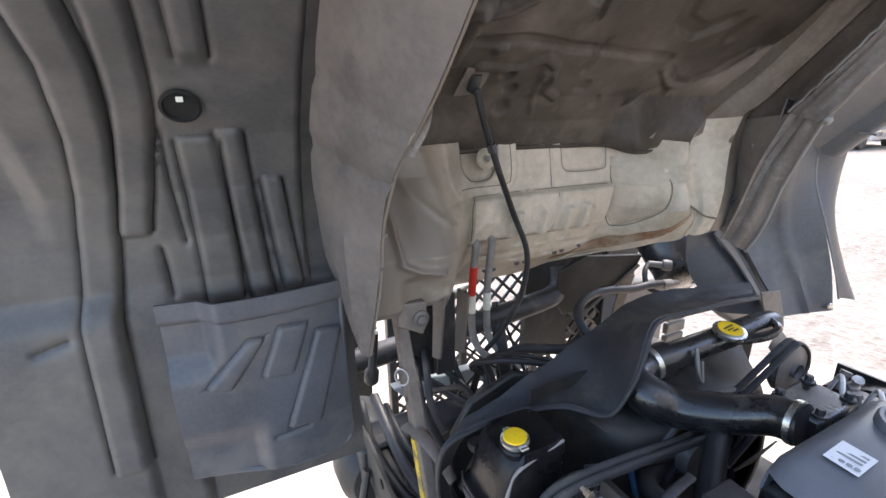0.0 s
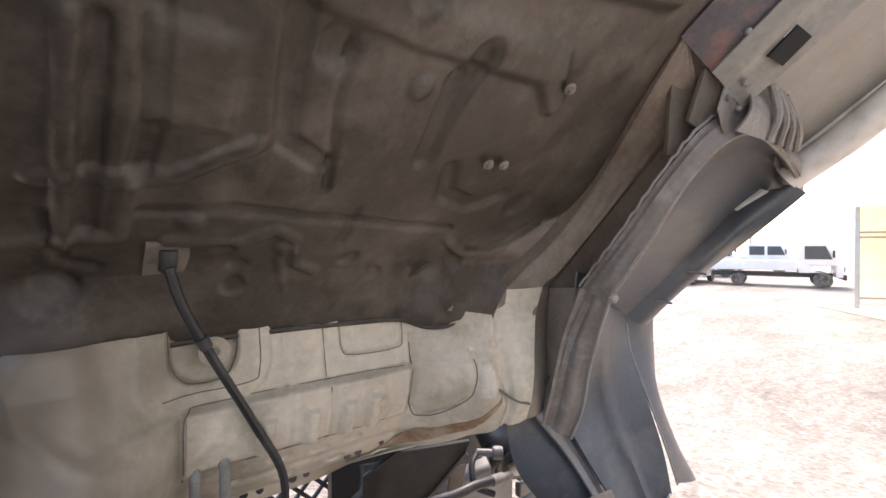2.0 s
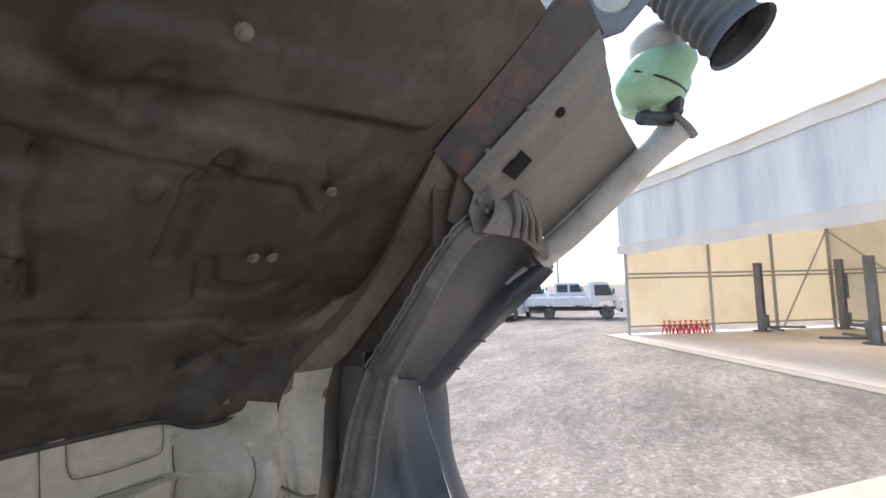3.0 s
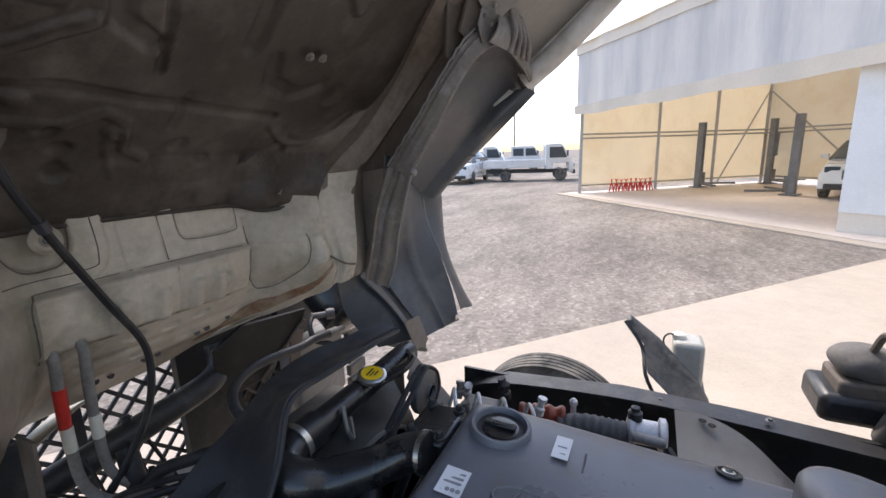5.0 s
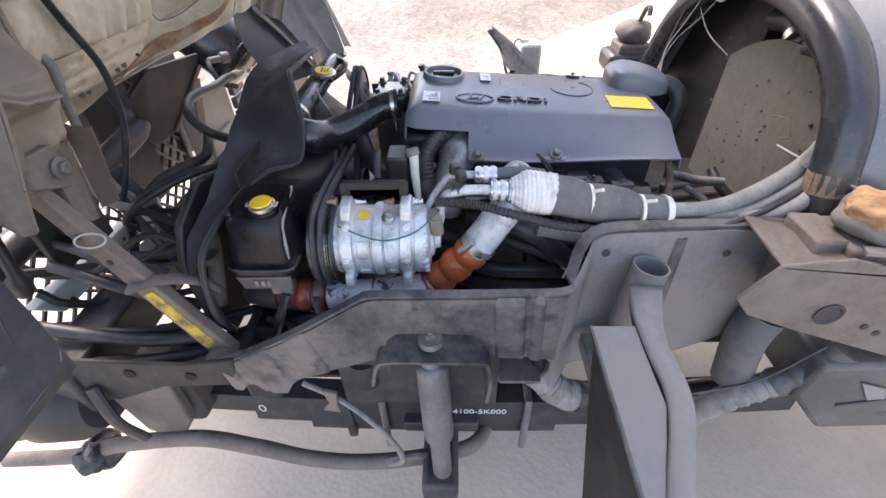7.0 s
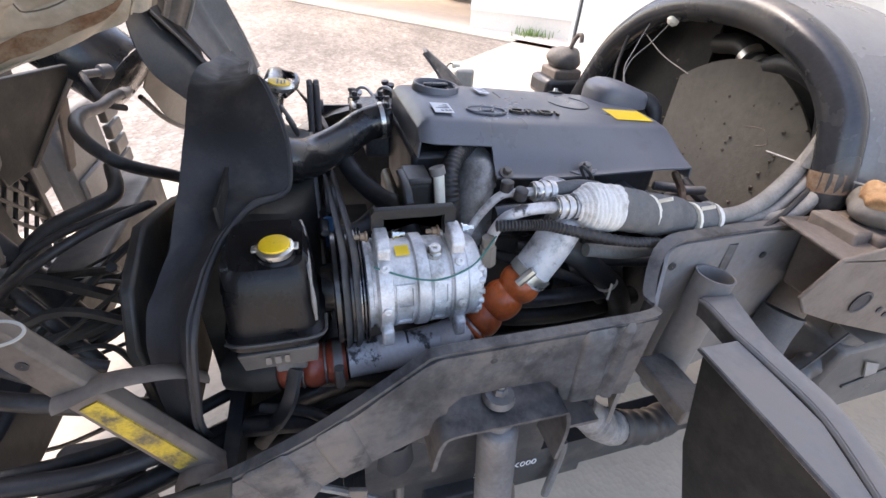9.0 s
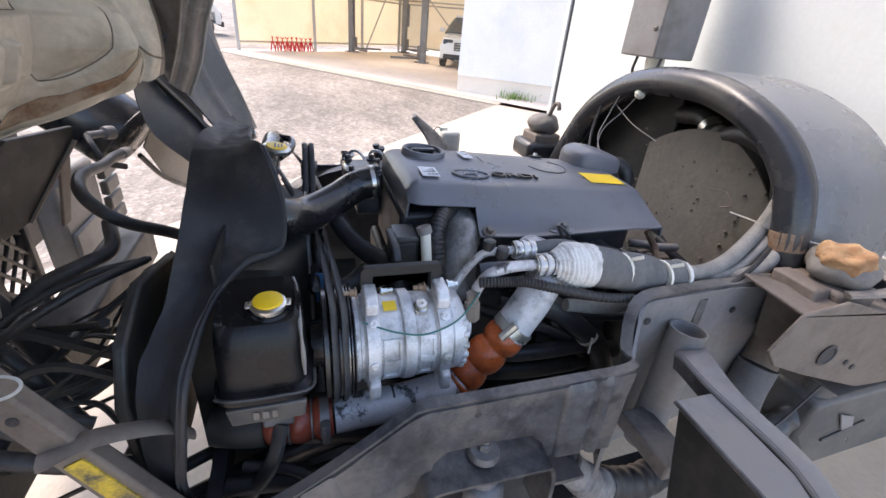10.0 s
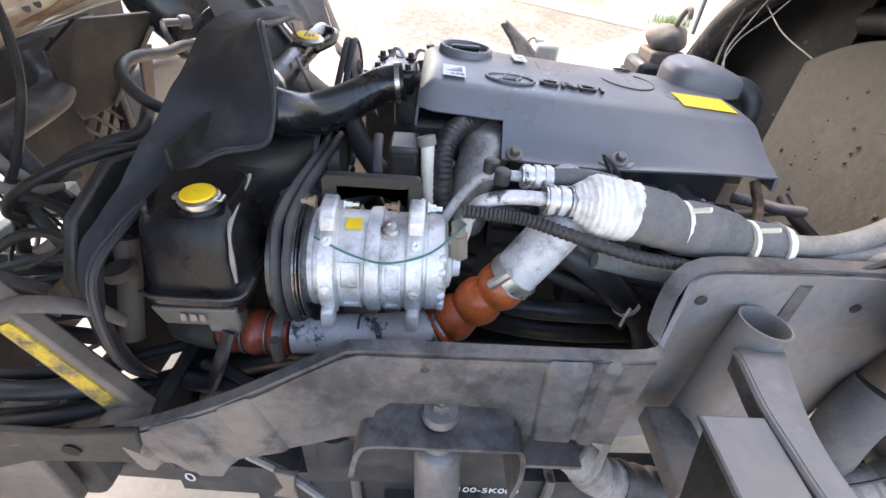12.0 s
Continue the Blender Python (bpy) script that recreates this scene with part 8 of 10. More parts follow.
def rx(y):
    return -0.43 - 0.022 * smooth(0.58, 0.75, y)


# pressed ribs of the web: middle, half width, lean and depth
RIBS = [(0.923, 0.014, 0.010, 0.004), (0.833, 0.030, 0.022, 0.006), (0.735, 0.022, 0.016, 0.005), (0.235, 0.007, 0.004, 0.007), (0.292, 0.026, 0.006, 0.007)]
RAIL_TOP, RAIL_BOT = [(y, z) for y, z in TOPR][::-1], BOTR


def web_at(u, v):
    """The pressed web of the rail between its lower and upper edge."""
    y = 0.185 + 0.765 * u
    z0, z1 = profile(RAIL_BOT, y), profile(RAIL_TOP, y)
    z = z0 + (z1 - z0) * v
    x = rx(y)
    for c, w, lean, d in RIBS:
        x -= d * smooth(w + 0.004, w - 0.002, abs(y - c - lean * (2 * v - 1))) * smooth(1.0, 0.95, v)
    x -= 0.0012 * noise.noise((y * 14, z * 14, 3.0))
    return V(x, y, z)


bm = nb()
sheet(bm, web_at, 380, 20, 0.006, -1)
part("front_web", bm, M_RAIL, rail, angle=50)
bm = nb()
strip(bm, [V(rx(y) - 0.002, y, z) for y, z in TOPR] + [V(-0.395, 0.165, 0.975), V(-0.345, 0.125, 1.05), V(-0.325, 0.0, 1.051), V(-0.312, -0.15, 1.045), V(-0.303, -0.335, 1.036)], [V(rx(y) + 0.016, y, z + 0.002) for y, z in TOPR] + [V(-0.375, 0.178, 0.98), V(-0.325, 0.135, 1.053), V(-0.30, 0.0, 1.053), V(-0.288, -0.15, 1.047), V(-0.28, -0.335, 1.038)], 0.007, 5, 3)
part("top_flange", bm, M_RAIL, rail, "worn top flange", 30)
bm = nb()
strip(bm, [V(-0.428, 0.187, 0.964), V(-0.395, 0.165, 0.976), V(-0.362, 0.14, 1.02), V(-0.338, 0.118, 1.05), V(-0.325, 0.04, 1.05), V(-0.312, -0.15, 1.044), V(-0.303, -0.335, 1.036)], [V(-0.428, 0.187, 0.66), V(-0.41, 0.165, 0.655), V(-0.37, 0.14, 0.65), V(-0.345, 0.118, 0.645), V(-0.33, 0.04, 0.64), V(-0.318, -0.15, 0.66), V(-0.31, -0.335, 0.78)], 0.007, 4, 8, 0.004, -1)
part("rear_web", bm, M_RAILGREY, rail, "smooth dusty side plate", 40)
for y, z in ((0.095, 1.005), (-0.168, 0.985), (-0.29, 1.0), (0.49, 0.94)):
    x = profile([(-0.335, -0.306), (-0.15, -0.314), (0.04, -0.327), (0.118, -0.34), (0.187, -0.43), (1, -0.43)], y)
    part("hole", lathe(nb(), [(0.008, 0), (0.009, 0.002), (0.001, 0.0025)], (x - 0.004, y, z), (-1, 0, 0), 10, False), M_BLACK, rail)
bm = nb()
strip(bm, [V(-0.322, -0.05, 1.03), V(-0.325, -0.055, 0.85), V(-0.33, -0.06, 0.70)], [V(-0.319, -0.07, 1.03), V(-0.322, -0.075, 0.85), V(-0.327, -0.08, 0.70)], 0.004, 3, 3, 0.006)
part("seam", bm, M_RAIL, rail)
part("inner_flange", box(nb(), (-0.42, 0.2, 0.655), (-0.30, 0.30, 0.665)), M_RAIL, rail)

far = thing("chassis_rail", "black painted chassis rail beyond the engine", "chassis rail", (0.8, 0.0, 0.8))
bm = nb()
slab(bm, [(0.78, 0.75, 0.93), (0.78, 0.60, 0.985), (0.78, 0.25, 1.01), (0.78, -0.05, 1.0), (0.78, -0.62, 0.96), (0.78, -0.62, 0.76), (0.78, 0.75, 0.76)], (0.008, 0, 0))
part("web", bm, M_BLACK, far)
bm = nb()
strip(bm, [V(0.78, 0.75, 0.93), V(0.78, 0.60, 0.985), V(0.78, 0.25, 1.01), V(0.78, -0.05, 1.0), V(0.78, -0.62, 0.96)], [V(0.71, 0.75, 0.93), V(0.71, 0.60, 0.985), V(0.71, 0.25, 1.01), V(0.71, -0.05, 1.0), V(0.71, -0.62, 0.96)], 0.007, 4, 2)
part("flange", bm, M_BLACK, far)
for y in (0.15, -0.1, -0.35):
    part("bolt", bolt(nb(), (0.745, y, 1.006), (0, 0, 1), 0.006, 0.006), M_STEEL, far)
cross = thing("crossmember", "black steel crossmember between the chassis rails", "crossmember", (0.2, -0.3, 0.7))
part("beam", box(nb(), (-0.30, -0.30, 0.66), (0.78, -0.20, 0.82)), M_BLACK, cross, bevel=0.01)
bm = nb()
slab(bm, [(-0.22, -0.14, 0.82), (0.12, -0.14, 0.86), (0.16, -0.42, 0.87), (-0.2, -0.44, 0.82)], (0, 0, 0.02))
part("gearbox_cover", bm, M_FLANGE, cross, "ribbed dusty gearbox casing", bevel=0.006)
for k in range(7):
    part("casing_rib", tube(nb(), [(-0.20 + 0.05 * k, -0.14, 0.845 + 0.006 * k), (-0.185 + 0.05 * k, -0.26, 0.850 + 0.006 * k), (-0.16 + 0.05 * k, -0.41, 0.846 + 0.006 * k)], 0.010, 8, 4), M_FLANGE, cross)
bm = nb()
box(bm, (-0.06, -0.75, 0.55), (0.42, -0.12, 0.83))
part("gearbox", bm, M_DARK, cross, "dusty gearbox housing", bevel=0.03)
part("lower_panel", box(nb(), (-0.28, -0.72, 0.52), (0.78, -0.64, 0.80)), M_BLACK, cross)
part("spring_conduit", tube(nb(), [(0.044, -0.173, 0.970), (0.026, -0.218, 0.970), (0.014, -0.258, 0.965), (0.013, -0.323, 0.960)], lambda u: 0.012 * coil(u, 30, 0.12), 10, 30), M_STEEL, cross, "coil-sheathed conduit")
for pts, r, mt in (([(0.035, -0.263, 0.920), (-0.009, -0.300, 0.900), (-0.053, -0.329, 0.900)], 0.012, M_BROWNSTEEL), ([(0.035, -0.242, 0.930), (-0.014, -0.272, 0.920), (-0.062, -0.292, 0.900)], 0.009, M_DUSTHOSE), ([(0.097, -0.334, 0.950), (0.040, -0.338, 0.930), (-0.006, -0.372, 0.900)], 0.014, M_HOSE)):
    part("gearbox_hose", tube(nb(), pts, r, 10), mt, cross)
for x, y, z, r, h in ((-0.06, -0.22, 0.87, 0.028, 0.05), (0.05, -0.20, 0.87, 0.022, 0.06), (-0.14, -0.25, 0.85, 0.03, 0.045)):
    part("breather", lathe(nb(), [(r, 0), (r, h * 0.5), (r * 0.7, h * 0.6), (r * 0.7, h), (r * 0.3, h * 1.05)], (x, y, z), (0.1, 0.1, 1), 14), M_BROWNSTEEL, cross)
# dark sheets added beside and below the engine to hide the bright ground
part("side_sheet", box(nb(), (0.765, -0.62, 0.45), (0.775, 0.75, 0.985)), M_BLACK, cross)
part("under_sheet", box(nb(), (-0.37, 0.56, 0.600), (0.70, 0.885, 0.612)), M_DARK, cross, "dark sheet added below the engine bay", bevel=0.003)
part("sump", box(nb(), (-0.15, -0.1, 0.5), (0.35, 0.6, 0.66)), M_BLACK, cross, bevel=0.02)

# shock absorber on its bracket
sh = thing("shock_absorber", "grey shock absorber bolted to a bent steel bracket", "shock absorber", (-0.45, 0.46, 0.30))
part("cylinder", lathe(nb(), [(0.020, 0.0), (0.026, 0.02), (0.026, 0.20), (0.036, 0.205), (0.038, 0.215), (0.038, 0.455), (0.034, 0.465), (0.026, 0.47), (0.026, 0.50)], (-0.505, 0.442, 0.31), (0.13, 0.04, 1), 24), M_STEEL, sh)
part("washer", lathe(nb(), [(0.028, 0), (0.03, 0.005), (0.026, 0.016), (0.012, 0.018)], (-0.428, 0.461, 0.822), (0, 0, 1), 20), M_STEEL, sh)
part("nut", lathe(nb(), [(0.013, 0), (0.013, 0.014), (0.011, 0.016)], (-0.428, 0.461, 0.838), (0, 0, 1), 6), M_STEEL, sh)
part("stud", lathe(nb(), [(0.007, 0), (0.007, 0.03), (0.005, 0.032)], (-0.428, 0.461, 0.84), (0, 0, 1), 10), M_CHROME, sh)
bm = nb()
strip(bm, [V(-0.487, 0.595, 0.74), V(-0.482, 0.582, 0.80), V(-0.478, 0.555, 0.815), V(-0.478, 0.46, 0.815), V(-0.476, 0.36, 0.812), V(-0.474, 0.335, 0.80), V(-0.476, 0.325, 0.74), V(-0.478, 0.33, 0.66)], [V(-0.40, 0.59, 0.74), V(-0.40, 0.58, 0.805), V(-0.40, 0.555, 0.822), V(-0.40, 0.46, 0.822), V(-0.40, 0.36, 0.818), V(-0.40, 0.335, 0.805), V(-0.40, 0.325, 0.74), V(-0.40, 0.33, 0.66)], 0.008, 5, 3, 0, -1)
part("bracket", bm, M_RAIL, sh, "bent grey bracket plate", 40)
bm = nb()
sheet(bm, lambda u, v: V(-0.39 + 0.004 * math.sin(3 * u), 0.70 - 0.40 * u, 0.52 + (0.86 - 0.52 - 0.04 * (2 * u - 1) ** 4) * v), 14, 6, 0.006, 1)
part("back_plate", bm, M_BLACK, sh)
part("rubber_buffer", lathe(nb(), [(0.04, 0), (0.045, 0.02), (0.04, 0.09)], (-0.37, 0.64, 0.60), (0, 0, 1), 18), M_RUBBER, sh)

# leaf spring
leaf = thing("leaf_spring", "black leaf spring with stamped white figures", "leaf spring", (-0.33, 0.5, 0.33))
for k, (y0, y1) in enumerate(((1.24, -0.55), (1.02, -0.12), (0.86, 0.10))):
    bm = nb()
    sheet(bm, lambda u, v: V(-0.345 + 0.004 * k + 0.07 * v, y0 + (y1 - y0) * u, (0.362, 0.312, 0.268)[k] + 0.016 * (2 * ((y0 + (y1 - y0) * u) - 0.4)) ** 2), 24, 2, (0.082, 0.046, 0.040)[k], 1)
    part("leaf", bm, M_BLACK, leaf)
for y in (0.62, 0.20):
    bm = nb()
    for s in (-0.358, -0.262):
        tube(bm, [(s, y, 0.22), (s, y, 0.45), (s + (0.02 if s < -0.3 else -0.02), y, 0.462), (-0.31, y, 0.465)], 0.011, 8, 3)
    part("u_bolt", bm, M_STEEL, leaf)
part("leaf_clip", box(nb(), (-0.352, 0.72, 0.25), (-0.268, 0.745, 0.455)), M_BLACK, leaf, bevel=0.003)
lettering("painted_figure", "0", 0.05, Matrix.Translation((-0.3475, 0.985, 0.405)) @ Matrix.Rotation(-math.pi / 2, 4, "Z") @ Matrix.Rotation(math.pi / 2, 4, "X"), M_WSTICK, leaf, 0.0005)
lettering("painted_figures", "54100-5K000", 0.032, Matrix.Translation((-0.3475, 0.345, 0.398)) @ Matrix.Rotation(-math.pi / 2, 4, "Z") @ Matrix.Rotation(math.pi / 2, 4, "X"), M_WSTICK, leaf, 0.0005)
part("spring_hanger", box(nb(), (-0.40, 1.12, 0.42), (-0.26, 1.23, 0.70)), M_FLANGE, leaf, "dusty spring hanger", bevel=0.02)
bm = nb()
slab(bm, [(-0.46, 1.09, 0.75), (-0.46, 1.27, 0.70), (-0.45, 1.25, 0.47), (-0.45, 1.21, 0.435), (-0.45, 1.15, 0.45), (-0.45, 1.11, 0.51)], (0.03, 0, 0))
part("hanger_plate", bm, M_FLANGE, leaf, "triangular dusty hanger plate", bevel=0.006)
axle = thing("front_axle", "dark steel front axle beam", "axle", (0.3, 0.45, 0.25))
part("beam", box(nb(), (-0.55, 0.40, 0.27), (1.2, 0.50, 0.36)), M_BLACK, axle, bevel=0.015)
part("spring_pad", box(nb(), (-0.38, 0.34, 0.34), (-0.24, 0.56, 0.385)), M_BLACK, axle, bevel=0.006)
sway = thing("stabiliser_bar", "dusty grey bent stabiliser bar under the chassis", "stabiliser bar", (-0.46, 1.0, 0.3))
part("bar", tube(nb(), [(-0.46, 1.75, 0.30), (-0.46, 1.52, 0.33), (-0.46, 1.36, 0.40), (-0.46, 1.12, 0.445), (-0.46, 0.97, 0.40), (-0.46, 0.83, 0.335), (-0.46, 0.68, 0.315), (-0.44, 0.50, 0.31), (-0.40, 0.36, 0.30), (-0.30, 0.30, 0.26)], 0.022, 12), M_BROWNSTEEL, sway)
bm = nb()
bmesh.ops.create_icosphere(bm, subdivisions=4, radius=0.055, matrix=Matrix.Translation((-0.46, 1.44, 0.355)))
for v in bm.verts:
    v.co += v.normal * (0.022 * noise.noise(v.co * 26) + 0.008 * noise.noise(v.co * 70))
part("drop_link", tube(nb(), [(-0.46, 0.62, 0.315), (-0.46, 0.52, 0.36), (-0.45, 0.47, 0.33)], 0.012, 8), M_STEEL, sway)
part("greasy_bush", bm, M_BLACK, sway, "lump of black grease on the bush")
bh = thing("brake_hose", "thin grey brake hose hanging below the rail", "hose", (-0.42, 0.7, 0.4))
part("hose", tube(nb(), [(-0.40, 0.80, 0.62), (-0.42, 0.73, 0.60), (-0.45, 0.66, 0.58), (-0.48, 0.59, 0.52), (-0.49, 0.555, 0.44), (-0.48, 0.56, 0.36), (-0.46, 0.62, 0.30)], 0.008, 8), M_DUSTHOSE, bh)
part("clip", slab(nb(), [(-0.445, 0.70, 0.64), (-0.445, 0.735, 0.655), (-0.447, 0.725, 0.60), (-0.45, 0.745, 0.575), (-0.45, 0.70, 0.565), (-0.448, 0.705, 0.60)], (0.010, 0, 0)), M_BROWNSTEEL, bh, bevel=0.002)
foil = thing("wrapped_pipe", "pipe wrapped in crinkled dusty foil and black tape", "pipe", (-0.38, 0.05, 0.5))
part("wrap", tube(nb(), [(-0.36, 0.20, 0.62), (-0.385, 0.14, 0.57), (-0.385, 0.09, 0.545)], lambda u: 0.040 * (1 + 0.08 * math.sin(u * 47) * math.sin(u * 31)), 14, 14), M_TAPE, foil, "crinkled dusty foil")
part("pipe", tube(nb(), [(-0.385, 0.095, 0.548), (-0.38, 0.0, 0.51), (-0.35, -0.12, 0.47), (-0.30, -0.4, 0.45)], lambda u: 0.042 * coil(u, 7, 0.05), 14, 10), M_HOSE, foil)
part("upper_pipe", tube(nb(), [(-0.36, 0.19, 0.62), (-0.36, 0.20, 0.70), (-0.34, 0.18, 0.78)], 0.018, 10), M_HOSE, foil)

# filler tube and mudguard arm
ft = thing("bracket_tube", "open steel tube welded to the chassis rail", "steel tube", (-0.38, 0.02, 0.70))
part("tube", lathe(nb(), [(0.036, -0.30), (0.036, 0.0), (0.037, 0.002), (0.033, 0.002), (0.032, -0.004), (0.032, -0.12), (0.001, -0.12)], (-0.368, 0.008, 0.992), (0.06, -0.10, 1), 28, False), M_RAILGREY, ft)
bm = nb()
lathe(bm, [(0.0318, -0.11), (0.0318, -0.04)], (-0.368, 0.008, 0.992), (0.06, -0.10, 1), 28, False)
part("rusty_bore", bm, M_RUST, ft)
AL = [V(-0.390, 0.044, 0.955), V(-0.42, 0.055, 0.966), V(-0.49, 0.069, 0.970), V(-0.561, 0.071, 0.971), V(-0.66, 0.068, 0.962), V(-0.80, 0.118, 0.953), V(-0.98, 0.180, 0.942)]
AR = [V(-0.402, -0.012, 0.965), V(-0.43, 0.004, 0.970), V(-0.50, 0.028, 0.970), V(-0.558, 0.039, 0.970), V(-0.66, 0.037, 0.962), V(-0.80, 0.090, 0.953), V(-0.98, 0.152, 0.942)]
part("arm", strip(nb(), AL, AR, 0.005, 8, 8, 0.0, 1, lambda u, v: 0.004 * math.sin(math.pi * v)), M_RAILGREY, ft, "pressed grey mudguard arm", 45)
part("arm_side", strip(nb(), [p + V(0, 0.002, 0) for p in AL], [p + V(0.004, -0.004, -0.04) for p in AL], 0.004, 8, 4), M_RAIL, ft, "folded arm side", 45)
part("arm_roll", tube(nb(), [p + V(0, 0.0, -0.002) for p in AL], 0.006, 8, 6), M_RAILGREY, ft)
part("arm_joint", tube(nb(), [V(-0.561, 0.068, 0.9745), V(-0.561, 0.055, 0.9755), V(-0.560, 0.042, 0.9745)], 0.0022, 5, 2), M_DARK, ft)
mf = thing("mud_flap", "black rubber mud flap under a grey steel plate", "mud flap", (-0.7, 0.12, 0.5))
bm = nb()
slab(bm, [(-0.503, 0.158, 0.967), (-0.503, 0.076, 0.967), (-0.58, 0.078, 0.967), (-0.66, 0.074, 0.959), (-0.80, 0.124, 0.951), (-0.89, 0.154, 0.946), (-0.80, 0.156, 0.950), (-0.66, 0.157, 0.958)], (0, 0, -0.006))
part("plate", bm, M_RAILGREY, mf, bevel=0.002)
bm = nb()
slab(bm, [(-0.51, 0.152, 0.958), (-0.66, 0.150, 0.950), (-0.98, 0.145, 0.932), (-1.02, 0.15, 0.55), (-0.80, 0.14, 0.42), (-0.66, 0.135, 0.55), (-0.55, 0.135, 0.76)], (0.0, -0.012, 0))
part("flap", bm, M_DARK, mf, bevel=0.003)
part("fold", tube(nb(), [(-0.505, 0.158, 0.966), (-0.66, 0.155, 0.957), (-0.98, 0.150, 0.939)], 0.004, 6), M_RAIL, mf)
part("bar", box(nb(), (-0.52, 0.05, 0.76), (-0.38, 0.12, 0.80)), M_RAIL, mf, bevel=0.004)

# rear cab mounts
lm = thing("cab_mount", "brown dusty steel cab mount bracket with an oval hole", "bracket", (-0.44, -0.35, 0.8))
bm = nb()
slab(bm, [(-0.445, -0.13, 0.975), (-0.445, -0.18, 1.06), (-0.445, -0.30, 1.075), (-0.445, -0.46, 1.03), (-0.445, -0.72, 0.93), (-0.445, -0.72, 0.79), (-0.445, -0.52, 0.80), (-0.445, -0.28, 0.885), (-0.445, -0.17, 0.93)], (0.008, 0, 0))
part("side_plate", bm, M_BROWNSTEEL, lm, bevel=0.003)
bm = nb()
slab(bm, [(-0.445, -0.18, 1.06), (-0.445, -0.46, 1.03), (-0.445, -0.72, 0.93), (-0.30, -0.72, 0.95), (-0.30, -0.46, 1.05), (-0.30, -0.18, 1.07)], (0, 0, -0.008))
part("top_plate", bm, M_BROWNSTEEL, lm, bevel=0.003)
part("oval_hole", lathe(nb(), [(0.026, 0), (0.028, 0.003), (0.022, 0.004), (0.020, 0.0015), (0.001, 0.001)], (-0.4455, -0.322, 0.936), (-1, 0, 0), 20, False), M_BLACK, lm)
for y, z in ((-0.41, 0.90), (-0.445, 0.88)):
    part("hole", lathe(nb(), [(0.007, 0), (0.008, 0.002), (0.001, 0.002)], (-0.4455, y, z), (-1, 0, 0), 10, False), M_BLACK, lm)
bm = nb()
slab(bm, [(-0.34, -0.24, 0.92), (-0.31, -0.34, 0.90), (-0.29, -0.33, 1.07), (-0.30, -0.26, 1.08)], (-0.10, 0, 0))
part("gusset", bm, M_BROWNSTEEL, lm, "crusted muddy gusset", bevel=0.006)


def mount_bag(name, at, sx, sy, sz, torn):
    t = thing(name, "torn rubber cab buffer with crumbling orange foam" if torn else "worn dark rubber cab buffer with a hooked rod", "buffer", at, "rear cab buffers")
    bm = nb()
    bmesh.ops.create_icosphere(bm, subdivisions=4, radius=1, matrix=Matrix.Translation(at) @ Matrix.Diagonal((sx, sy, sz, 1)))
    for v in bm.verts:
        v.co += v.normal * 0.010 * noise.noise(v.co * 22) + V(0, 0, -0.25 * max(0, v.co.z - at[2] - sz * 0.6))
    part("buffer", bm, M_BAG, t, "", 80)
    if torn:
        bm = nb()
        bmesh.ops.create_icosphere(bm, subdivisions=4, radius=1, matrix=Matrix.Translation(V(*at) + V(-0.008, 0.012, 0.026)) @ Matrix.Diagonal((sx * 0.78, sy * 0.82, sz * 0.62, 1)))
        for v in bm.verts:
            v.co += v.normal * 0.014 * noise.noise(v.co * 45)
        part("torn_foam", bm, M_WOOD, t, "crumbling orange foam", 80)
        part("strap", tube(nb(), [V(*at) + V(-0.06, 0.05, -0.03), V(*at) + V(-0.085, -0.02, -0.015), V(*at) + V(-0.06, -0.10, -0.02), V(*at) + V(0.0, -0.13, -0.02)], 0.014, 8, flat=0.5), M_BAG, t)
    else:
        part("hook", tube(nb(), [V(*at) + V(-0.03, 0.0, 0.03), V(*at) + V(-0.05, -0.01, 0.09), V(*at) + V(-0.075, -0.015, 0.10), V(*at) + V(-0.085, -0.015, 0.075)], 0.009, 8), M_BROWNSTEEL, t, "bent rusty rod")
    part("seat", box(nb(), V(*at) + V(-sx * 0.9, -sy * 0.9, -sz - 0.05), V(*at) + V(sx * 0.9, sy * 0.9, -sz * 0.7)), M_BROWNSTEEL, t, bevel=0.01)


mount_bag("cab_buffer", (-0.355, -0.385, 1.10), 0.066, 0.072, 0.043, True)
mount_bag("cab_buffer", (0.915, -0.32, 1.13), 0.075, 0.07, 0.05, False)
bm = nb()
box(bm, (0.83, -0.42, 0.98), (1.0, -0.22, 1.06))
tagged(part("mount_block", bm, M_BLACK, bevel=0.02), "black cab mount block on the rail", "bracket")
# folded canvas-like rubber and boxes behind the mount
bx = thing("battery_box", "dark blue-grey scuffed plastic box under the cab mount", "box", (-0.45, -0.5, 0.55))
bm = nb()
slab(bm, [(-0.460, -0.373, 0.671), (-0.460, -0.497, 0.526), (-0.460, -1.031, 0.565), (-0.460, -0.835, 0.803), (-0.460, -0.391, 0.781)], (0.22, 0.0, 0.0))
part("box_body", bm, M_LINER, bx, bevel=0.012)
part("lid_seam", tube(nb(), [(-0.462, -0.484, 0.639), (-0.462, -0.623, 0.676)], 0.004, 6, 1), M_BLACK, bx)
bm = nb()
slab(bm, [(-0.464, -0.487, 0.734), (-0.464, -0.549, 0.713), (-0.464, -0.572, 0.674), (-0.464, -0.536, 0.667)], (-0.003, 0, 0.001))
part("worn_label", bm, M_PRIMEROUT, bx, "torn pale label remains")
lagp = thing("taped_pipe", "pipe wrapped in crumpled grey tape behind the flap", "pipe", (-0.44, -0.2, 0.5))
